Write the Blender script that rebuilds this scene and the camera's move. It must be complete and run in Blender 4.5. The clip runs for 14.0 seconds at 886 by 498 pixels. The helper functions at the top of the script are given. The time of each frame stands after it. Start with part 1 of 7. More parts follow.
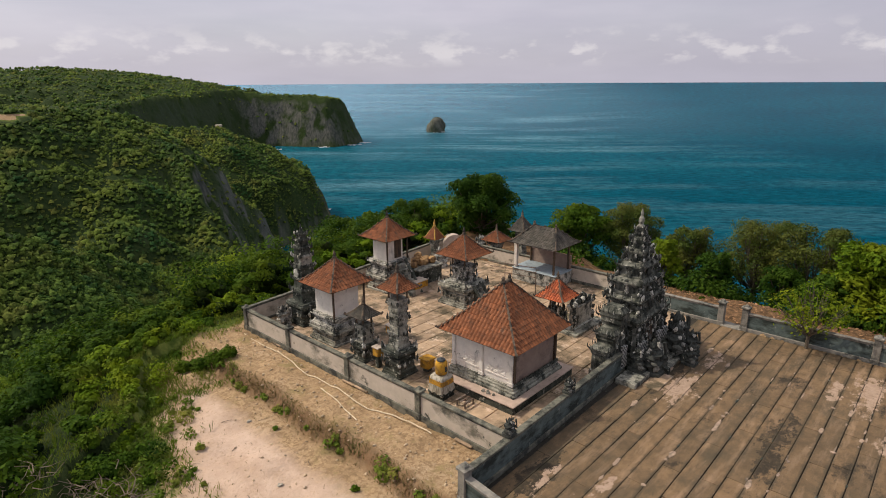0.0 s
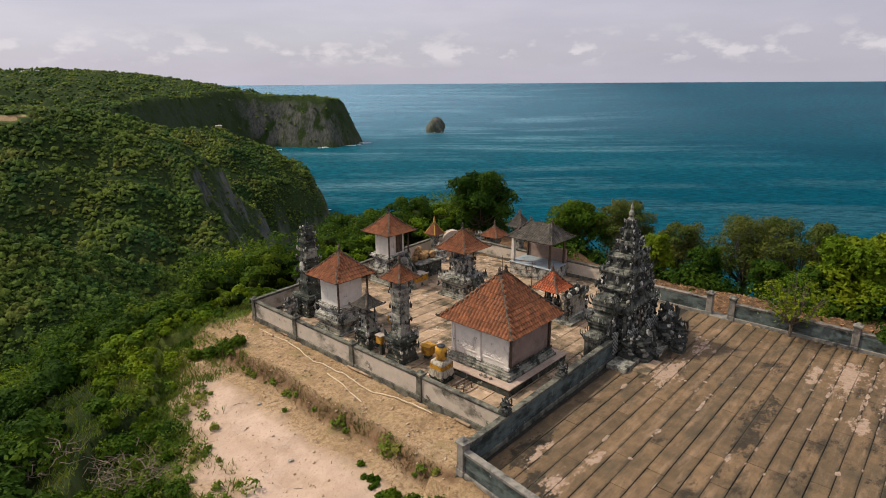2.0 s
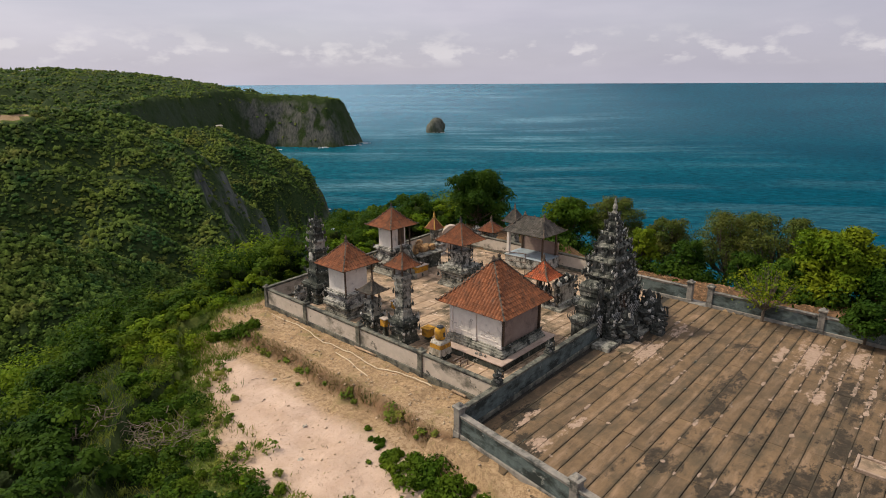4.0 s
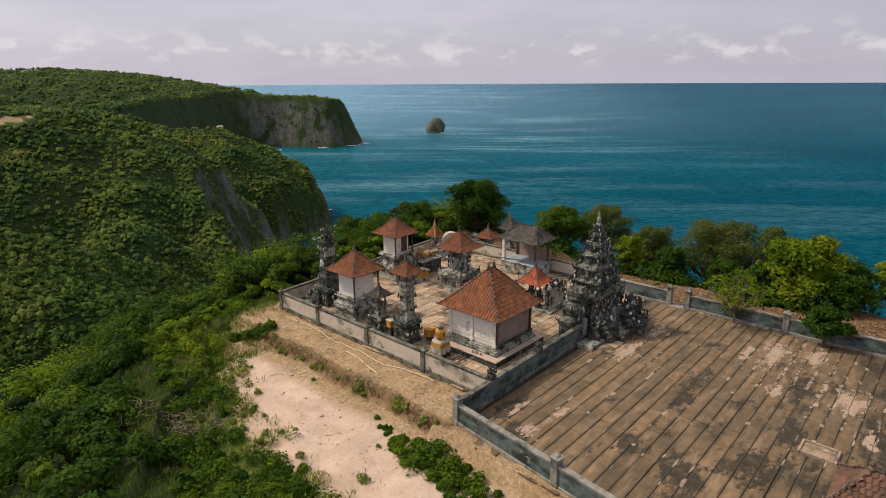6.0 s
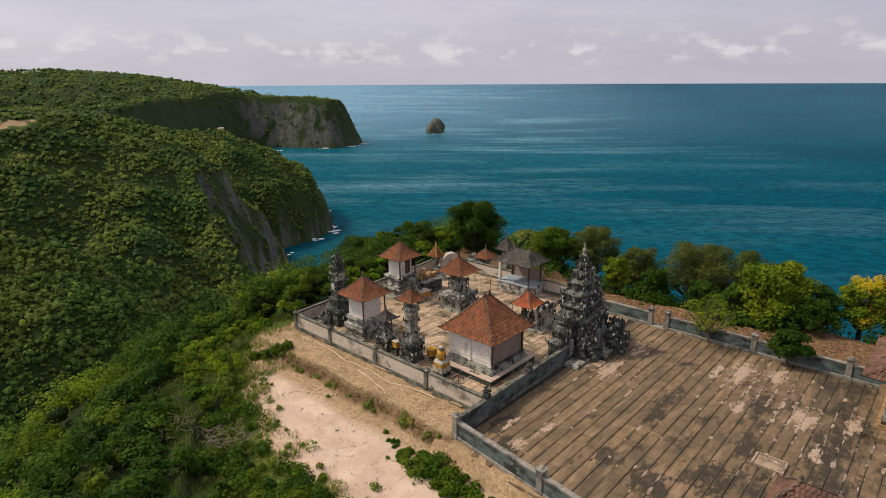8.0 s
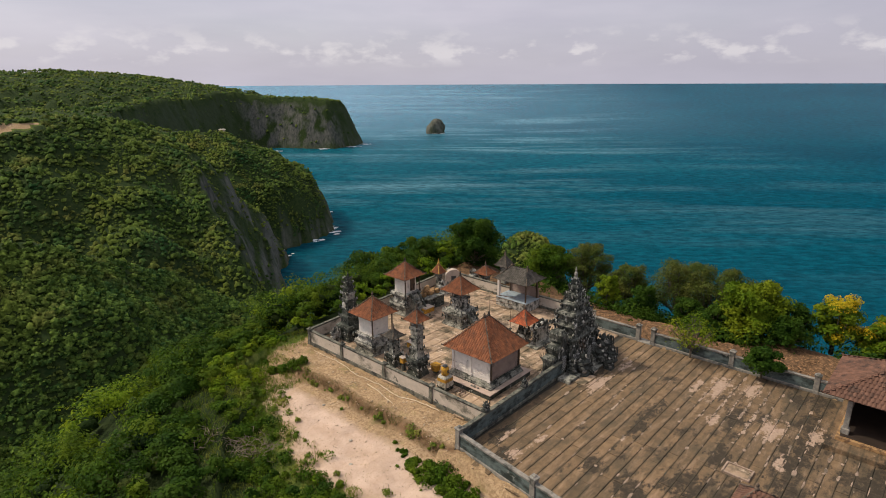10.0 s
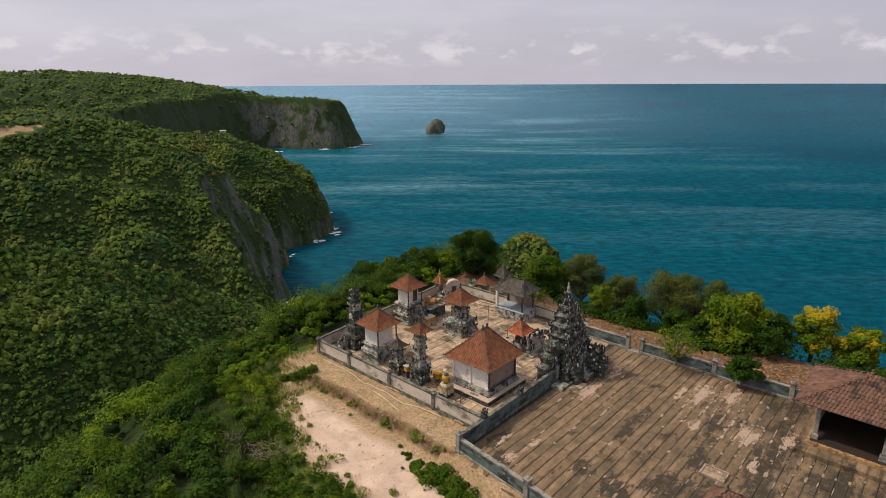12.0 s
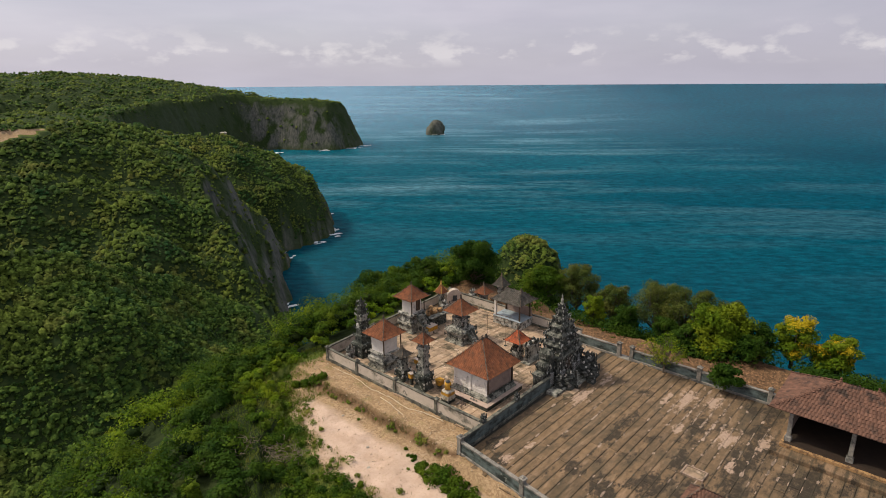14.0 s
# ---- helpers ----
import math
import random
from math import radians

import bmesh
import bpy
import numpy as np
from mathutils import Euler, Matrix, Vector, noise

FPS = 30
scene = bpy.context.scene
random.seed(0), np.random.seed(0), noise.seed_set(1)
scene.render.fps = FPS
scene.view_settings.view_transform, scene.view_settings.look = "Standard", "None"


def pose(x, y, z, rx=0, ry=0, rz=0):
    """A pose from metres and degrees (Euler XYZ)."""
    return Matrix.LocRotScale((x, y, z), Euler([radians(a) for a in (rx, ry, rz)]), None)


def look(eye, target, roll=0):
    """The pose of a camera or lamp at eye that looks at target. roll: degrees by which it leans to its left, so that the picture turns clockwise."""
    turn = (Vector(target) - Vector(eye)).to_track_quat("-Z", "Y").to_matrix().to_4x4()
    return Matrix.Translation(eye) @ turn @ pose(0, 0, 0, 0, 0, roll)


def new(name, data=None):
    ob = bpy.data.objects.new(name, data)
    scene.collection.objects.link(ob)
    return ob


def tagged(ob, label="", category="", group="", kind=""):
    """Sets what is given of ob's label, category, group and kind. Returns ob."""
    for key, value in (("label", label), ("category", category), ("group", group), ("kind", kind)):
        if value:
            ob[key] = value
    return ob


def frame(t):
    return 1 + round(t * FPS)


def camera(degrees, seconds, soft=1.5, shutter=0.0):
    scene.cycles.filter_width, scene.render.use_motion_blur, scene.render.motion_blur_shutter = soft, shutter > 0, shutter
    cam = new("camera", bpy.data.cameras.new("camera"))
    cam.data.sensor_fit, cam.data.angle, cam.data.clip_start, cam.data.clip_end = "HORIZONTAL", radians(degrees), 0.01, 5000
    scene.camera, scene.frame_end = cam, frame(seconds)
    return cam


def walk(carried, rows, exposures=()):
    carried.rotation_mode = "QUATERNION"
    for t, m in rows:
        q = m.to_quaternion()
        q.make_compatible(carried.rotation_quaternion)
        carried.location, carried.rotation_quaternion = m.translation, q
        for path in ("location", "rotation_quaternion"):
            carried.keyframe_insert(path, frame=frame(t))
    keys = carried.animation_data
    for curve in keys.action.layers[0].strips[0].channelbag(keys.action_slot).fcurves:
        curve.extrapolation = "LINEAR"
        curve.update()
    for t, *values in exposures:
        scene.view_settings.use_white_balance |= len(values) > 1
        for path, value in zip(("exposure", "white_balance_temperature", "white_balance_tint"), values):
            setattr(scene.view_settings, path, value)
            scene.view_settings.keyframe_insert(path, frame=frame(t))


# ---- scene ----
cam = camera(74.6, 14.0, soft=0.95)
PATH = [
    (0, (-16.861, -12.064, 15.011), (-15.444, -10.767, 14.455), -0.3),
    (0.5, (-17.064, -12.246, 15.016), (-15.646, -10.95, 14.459), -0.4),
    (1.5, (-17.661, -12.786, 15.027), (-16.243, -11.49, 14.471), -0.4),
    (2, (-18.084, -13.185, 15.042), (-16.667, -11.889, 14.487), -0.4),
    (2.5, (-18.544, -13.596, 15.021), (-17.126, -12.299, 14.466), -0.4),
    (3, (-19.058, -14.094, 15.018), (-17.639, -12.797, 14.464), -0.3),
    (5.5, (-22.179, -16.989, 16.359), (-20.761, -15.693, 15.804), -0.3),
    (6.5, (-23.437, -18.117, 17.519), (-22.018, -16.821, 16.964), -0.3),
    (7.5, (-24.816, -19.361, 19.284), (-23.397, -18.065, 18.728), -0.3),
    (8, (-25.42, -19.858, 20.068), (-24.001, -18.562, 19.513), -0.3),
    (10.5, (-28.457, -22.293, 23.631), (-27.039, -20.997, 23.075), -0.3),
    (11, (-28.908, -22.7, 24.141), (-27.49, -21.404, 23.585), -0.3),
    (12.5, (-30.688, -24.162, 25.879), (-29.27, -22.866, 25.323), -0.3),
    (14, (-32.373, -25.569, 27.566), (-30.955, -24.273, 27.011), -0.4),
]
walk(cam, [(t, look(eye, target, roll)) for t, eye, target, roll in PATH])

# ---- world, sun, exposure ----
SUN_DIR = Vector((-0.321, 0.557, 0.766)).normalized()
world = bpy.data.worlds.new("sky")
scene.world = world
world.use_nodes = True
wn, wl = world.node_tree.nodes, world.node_tree.links
wn.clear()
w_out = wn.new("ShaderNodeOutputWorld")
w_bg = wn.new("ShaderNodeBackground")
w_sky = wn.new("ShaderNodeTexSky")
w_sky.sky_type = "NISHITA"
w_sky.sun_disc = False
w_sky.sun_elevation = math.asin(SUN_DIR.z)
w_sky.sun_rotation = math.atan2(SUN_DIR.x, SUN_DIR.y)
w_sky.altitude = 200
w_sky.dust_density = 2.0
SKY_STRENGTH = 0.09
w_gain = wn.new("ShaderNodeVectorMath")
w_gain.operation = "SCALE"
w_gain.inputs["Scale"].default_value = SKY_STRENGTH
wl.new(w_sky.outputs[0], w_gain.inputs[0])
w_geo = wn.new("ShaderNodeTexCoord")
w_sep = wn.new("ShaderNodeSeparateXYZ")
wl.new(w_geo.outputs["Generated"], w_sep.inputs[0])


def w_math(op, a, b, clamp=False):
    n = wn.new("ShaderNodeMath")
    n.operation, n.use_clamp = op, clamp
    for i, v in enumerate((a, b)):
        if isinstance(v, (int, float)):
            n.inputs[i].default_value = v
        else:
            wl.new(v, n.inputs[i])
    return n.outputs[0]


def w_noise(scale, stretch, detail, seed):
    mp = wn.new("ShaderNodeMapping")
    mp.inputs["Scale"].default_value = stretch
    mp.inputs["Location"].default_value = (seed, seed * 0.7, 0)
    wl.new(w_geo.outputs["Generated"], mp.inputs[0])
    n = wn.new("ShaderNodeTexNoise")
    n.inputs["Scale"].default_value = scale
    n.inputs["Detail"].default_value = detail
    n.inputs["Roughness"].default_value = 0.55
    wl.new(mp.outputs[0], n.inputs["Vector"])
    return n.outputs["Fac"]


def w_mix(fac, a, b):
    n = wn.new("ShaderNodeMix")
    n.data_type = "RGBA"
    if isinstance(fac, (int, float)):
        n.inputs[0].default_value = fac
    else:
        wl.new(fac, n.inputs[0])
    for i, v in ((6, a), (7, b)):
        if isinstance(v, tuple):
            n.inputs[i].default_value = (*v, 1)
        else:
            wl.new(v, n.inputs[i])
    return n.outputs[2]


# thin lilac-grey veil of cloud over the whole sky, with puffs low over the sea
veil = w_noise(2.2, (1, 1, 4.0), 5, 3.1)
veil_f = w_math("MULTIPLY_ADD", veil, 0.55, True)
veil_n = veil_f.node
veil_n.inputs[2].default_value = 0.50
thin = w_math("MULTIPLY", w_math("SUBTRACT", w_sep.outputs[2], 0.14), 3.0, True)
veil_f = w_math("MULTIPLY", veil_f, w_math("SUBTRACT", 1.0, w_math("MULTIPLY", thin, 0.60)))
veil_col = w_mix(w_noise(3.0, (1, 1, 5.0), 4, 9.0), (0.485, 0.455, 0.555), (0.82, 0.765, 0.84))
toward = wn.new("ShaderNodeVectorMath")
toward.operation = "DOT_PRODUCT"
toward.inputs[1].default_value = Vector((SUN_DIR.x, SUN_DIR.y, 0)).normalized()
wl.new(w_geo.outputs["Generated"], toward.inputs[0])
dull = w_math("SUBTRACT", 0.25, toward.outputs["Value"], True)
veil_col = w_mix(w_math("MULTIPLY", dull, 0.55), veil_col, (0.36, 0.345, 0.45))
sky_col = w_mix(veil_f, w_gain.outputs[0], veil_col)
puff = w_noise(17.0, (1, 1, 2.2), 8, 5.3)
puff_f = w_math("MULTIPLY", w_math("SUBTRACT", puff, 0.515), 9.0, True)
band_lo = w_math("MULTIPLY", w_math("SUBTRACT", w_sep.outputs[2], 0.020), 60.0, True)
band_hi = w_math("MULTIPLY", w_math("SUBTRACT", 0.085, w_sep.outputs[2]), 24.0, True)
puff_m = w_math("MULTIPLY", w_math("MULTIPLY", puff_f, band_lo), band_hi)
sky_col = w_mix(w_math("MULTIPLY", puff_m, 0.6), sky_col, (0.90, 0.85, 0.84))
haze = w_math("MULTIPLY", w_math("SUBTRACT", 0.10, w_sep.outputs[2]), 9.0, True)
sky_col = w_mix(w_math("MULTIPLY", haze, 0.45), sky_col, (0.52, 0.50, 0.585))
# the cloud veil glows more towards the zenith
rise = w_math("MULTIPLY_ADD", w_math("MULTIPLY", w_math("SUBTRACT", w_sep.outputs[2], 0.16), 1.6, True), 1.3)
rise.node.inputs[2].default_value = 1.0
glow = wn.new("ShaderNodeVectorMath")
glow.operation = "SCALE"
warm_f = w_math("MULTIPLY", w_math("SUBTRACT", w_sep.outputs[2], 0.16), 2.0, True)
hue = w_mix(warm_f, (1.0, 1.0, 1.0), (1.04, 0.99, 0.80))
tinted = wn.new("ShaderNodeVectorMath")
tinted.operation = "MULTIPLY"
wl.new(sky_col, tinted.inputs[0])
wl.new(hue, tinted.inputs[1])
wl.new(tinted.outputs[0], glow.inputs[0])
wl.new(rise, glow.inputs["Scale"])
wl.new(glow.outputs[0], w_bg.inputs[0])
w_bg.inputs[1].default_value = 1.0
wl.new(w_bg.outputs[0], w_out.inputs[0])

sun_data = bpy.data.lights.new("sun", "SUN")
sun_data.energy, sun_data.angle, sun_data.color = 2.8, radians(0.6), (1.0, 0.925, 0.76)
sun = new("sun", sun_data)
sun.matrix_world = look(SUN_DIR * 100, (0, 0, 0))


# ---- materials ----
def material(name):
    m = bpy.data.materials.new(name)
    m.use_nodes = True
    n = m.node_tree.nodes
    return m, n, m.node_tree.links, n["Principled BSDF"]


def socket(links, value, target):
    if isinstance(value, (int, float)):
        target.default_value = value
    elif isinstance(value, tuple):
        target.default_value = (*value, 1)
    else:
        links.new(value, target)


def mix(n, l, fac, a, b, blend="MIX"):
    x = n.new("ShaderNodeMix")
    x.data_type, x.blend_type = "RGBA", blend
    socket(l, fac, x.inputs[0])
    socket(l, a, x.inputs[6])
    socket(l, b, x.inputs[7])
    return x.outputs[2]


def ramp(n, l, value, lo, hi):
    x = n.new("ShaderNodeMapRange")
    x.inputs["From Min"].default_value, x.inputs["From Max"].default_value = lo, hi
    l.new(value, x.inputs["Value"])
    return x.outputs[0]


def where(n, l, stretch=(1, 1, 1)):
    g = n.new("ShaderNodeNewGeometry")
    mp = n.new("ShaderNodeMapping")
    mp.inputs["Scale"].default_value = stretch
    l.new(g.outputs["Position"], mp.inputs[0])
    return mp.outputs[0]


def grain(n, l, vec, scale, detail=5, rough=0.6):
    x = n.new("ShaderNodeTexNoise")
    x.inputs["Scale"].default_value, x.inputs["Detail"].default_value, x.inputs["Roughness"].default_value = scale, detail, rough
    l.new(vec, x.inputs["Vector"])
    return x.outputs["Fac"]


def relief(n, l, b, height, strength, dist):
    x = n.new("ShaderNodeBump")
    x.inputs["Strength"].default_value, x.inputs["Distance"].default_value = strength, dist
    l.new(height, x.inputs["Height"])
    l.new(x.outputs[0], b.inputs["Normal"])


def surface(name, c1, c2, scale=3.0, rough=0.85, stain=None, amount=0.5, stain_scale=0.7, stretch=(1, 1, 1), bump=0.02, vary=0.0, per="object", metal=0.0, second=None, second_amount=0.4):
    """A weathered surface: two tones of grain, stains at a larger scale, fine relief."""
    m, n, l, b = material(name)
    p = where(n, l)
    g = grain(n, l, p, scale, 6)
    col = mix(n, l, ramp(n, l, g, 0.35, 0.65), c1, c2)
    if stain:
        q = where(n, l, stretch)
        s = grain(n, l, q, stain_scale, 8, 0.68)
        col = mix(n, l, ramp(n, l, s, 0.62 - amount * 0.3, 0.72 - amount * 0.22), col, stain)
    if second:
        s2 = grain(n, l, where(n, l, (1.1, 0.9, 1)), stain_scale * 2.3, 7, 0.7)
        col = mix(n, l, ramp(n, l, s2, 0.64 - second_amount * 0.25, 0.70 - second_amount * 0.2), col, second)
    if vary:
        if per == "object":
            r = n.new("ShaderNodeObjectInfo").outputs["Random"]
        else:
            r = n.new("ShaderNodeNewGeometry").outputs["Random Per Island"]
        hsv = n.new("ShaderNodeHueSaturation")
        l.new(ramp(n, l, r, 0, 1), hsv.inputs["Value"])
        mr = hsv.inputs["Value"].links[0].from_node
        mr.inputs["To Min"].default_value, mr.inputs["To Max"].default_value = 1 - vary, 1 + vary
        l.new(col, hsv.inputs["Color"])
        col = hsv.outputs[0]
    l.new(col, b.inputs["Base Color"])
    b.inputs["Roughness"].default_value = rough
    b.inputs["Metallic"].default_value = metal
    b.inputs["Specular IOR Level"].default_value = 0.25
    if bump:
        relief(n, l, b, grain(n, l, p, scale * 4, 6, 0.7), 0.6, bump)
    return m


def leaf_material(name, dark, light, yellow, scale=0.35):
    m, n, l, b = material(name)
    r = n.new("ShaderNodeNewGeometry").outputs["Random Per Island"]
    col = mix(n, l, r, dark, light)
    s = grain(n, l, where(n, l), scale, 3)
    col = mix(n, l, ramp(n, l, s, 0.42, 0.70), col, yellow)
    l.new(col, b.inputs["Base Color"])
    b.inputs["Roughness"].default_value = 0.7
    b.inputs["Specular IOR Level"].default_value = 0.08
    t = n.new("ShaderNodeBsdfTranslucent")
    l.new(col, t.inputs[0])
    ms = n.new("ShaderNodeMixShader")
    ms.inputs[0].default_value = 0.34
    l.new(b.outputs[0], ms.inputs[1])
    l.new(t.outputs[0], ms.inputs[2])
    l.new(ms.outputs[0], n["Material Output"].inputs[0])
    return m


M_TILE = surface("terracotta_tile", (0.270, 0.096, 0.042), (0.165, 0.064, 0.032), 2.5, 0.85, (0.125, 0.066, 0.042), 0.24, 2.4, bump=0.01, vary=0.24, per="island")
M_TILE_NEW = surface("orange_tile", (0.50, 0.13, 0.05), (0.36, 0.09, 0.04), 2.5, 0.75, (0.16, 0.08, 0.05), 0.3, 1.3, bump=0.01, vary=0.2, per="island")
M_TILE_GREY = surface("weathered_grey_tile", (0.125, 0.107, 0.088), (0.066, 0.057, 0.047), 2.5, 0.85, (0.05, 0.045, 0.04), 0.4, 1.2, bump=0.01, vary=0.25, per="island")
M_TILE_BROWN = surface("brown_tile", (0.165, 0.083, 0.056), (0.115, 0.058, 0.040), 2.0, 0.85, (0.05, 0.032, 0.025), 0.4, 0.9, bump=0.01, vary=0.2, per="island")
M_RIDGE = surface("ridge_mortar", (0.17, 0.12, 0.085), (0.09, 0.07, 0.055), 4, 0.9, (0.04, 0.035, 0.03), 0.5, 2.0, bump=0.02)
M_WHITE = surface("stained_white_plaster", (0.76, 0.69, 0.62), (0.66, 0.59, 0.53), 3.0, 0.9, (0.36, 0.32, 0.28), 0.18, 0.8, (1.3, 1.3, 0.6), 0.006, second=(0.16, 0.145, 0.125), second_amount=0.04)
M_WHITE_WORN = surface("blackened_white_plaster", (0.58, 0.54, 0.48), (0.36, 0.34, 0.30), 4.0, 0.9, (0.05, 0.05, 0.045), 0.62, 1.6, (1.2, 1.2, 0.9), 0.015)
# brown also stands for the shade on the pavilion's side wall
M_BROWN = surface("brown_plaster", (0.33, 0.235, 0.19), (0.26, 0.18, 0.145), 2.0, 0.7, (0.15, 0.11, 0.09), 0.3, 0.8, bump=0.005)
M_STONE = surface("dark_mossy_stone", (0.105, 0.108, 0.090), (0.052, 0.056, 0.046), 4.0, 0.95, (0.018, 0.021, 0.017), 0.55, 1.5, bump=0.03, second=(0.40, 0.375, 0.33), second_amount=0.26)
M_STONE_LIGHT = surface("grey_carved_stone", (0.40, 0.375, 0.315), (0.20, 0.19, 0.16), 4.0, 0.95, (0.04, 0.042, 0.036), 0.55, 1.7, bump=0.03, second=(0.42, 0.39, 0.34), second_amount=0.2)
M_WALL = surface("weathered_cement_wall", (0.56, 0.475, 0.395), (0.46, 0.39, 0.32), 2.0, 0.9, (0.155, 0.14, 0.11), 0.30, 0.55, (0.9, 0.9, 1.3), 0.012, second=(0.085, 0.08, 0.066), second_amount=0.12)
M_COPING = surface("lichened_coping", (0.205, 0.190, 0.148), (0.105, 0.102, 0.082), 4, 0.95, (0.045, 0.045, 0.04), 0.5, 1.4, bump=0.02)
M_TEAL = surface("faded_grey_green_paint", (0.135, 0.165, 0.158), (0.085, 0.107, 0.103), 2.5, 0.85, (0.028, 0.034, 0.030), 0.58, 0.9, (0.7, 0.7, 1.6), 0.01, second=(0.30, 0.30, 0.27), second_amount=0.12)
M_TEAL_CAP = surface("worn_cement_cap", (0.30, 0.265, 0.225), (0.19, 0.175, 0.155), 3.5, 0.9, (0.07, 0.07, 0.063), 0.4, 1.2, bump=0.012)
# brown floor darkened in colour to hold the shade under the roof
M_HALLFLOOR = surface("shade_toned_hall_floor", (0.045, 0.030, 0.022), (0.030, 0.021, 0.016), 2.0, 0.6, bump=0.004)
M_GATE = surface("streaked_gate_stone", (0.225, 0.215, 0.18), (0.105, 0.105, 0.088), 3.5, 0.95, (0.026, 0.029, 0.024), 0.60, 1.3, (1.5, 1.5, 0.55), 0.03, second=(0.40, 0.37, 0.32), second_amount=0.18)
M_MORTAR = surface("pale_broken_mortar", (0.40, 0.285, 0.215), (0.26, 0.185, 0.138), 3.5, 0.9, (0.15, 0.115, 0.085), 0.42, 1.6, bump=0.02, vary=0.22, per="island")


def blots(n, l, p, spots, ragged):
    """Ragged stains: 1 at the heart of each spot (x, y, half length, half width), 0 past its rim."""
    best = None
    for cx, cy, rx, ry in spots:
        mp = n.new("ShaderNodeMapping")
        mp.inputs["Location"].default_value = (-cx / rx, -cy / ry, 0)
        mp.inputs["Scale"].default_value = (1 / rx, 1 / ry, 0)
        l.new(p, mp.inputs[0])
        ln = n.new("ShaderNodeVectorMath")
        ln.operation = "LENGTH"
        l.new(mp.outputs[0], ln.inputs[0])
        if best is None:
            best = ln.outputs["Value"]
        else:
            mn = n.new("ShaderNodeMath")
            mn.operation = "SMOOTH_MIN"
            mn.inputs[2].default_value = 0.2
            l.new(best, mn.inputs[0])
            l.new(ln.outputs["Value"], mn.inputs[1])
            best = mn.outputs[0]
    add = n.new("ShaderNodeMath")
    add.operation = "MULTIPLY_ADD"
    l.new(ragged, add.inputs[0])
    add.inputs[1].default_value = 5.0
    l.new(best, add.inputs[2])
    return ramp(n, l, add.outputs[0], 3.25, 3.02)


def product(n, l, a, b):
    x = n.new("ShaderNodeMath")
    x.operation = "MULTIPLY"
    l.new(a, x.inputs[0])
    socket(l, b, x.inputs[1])
    return x.outputs[0]


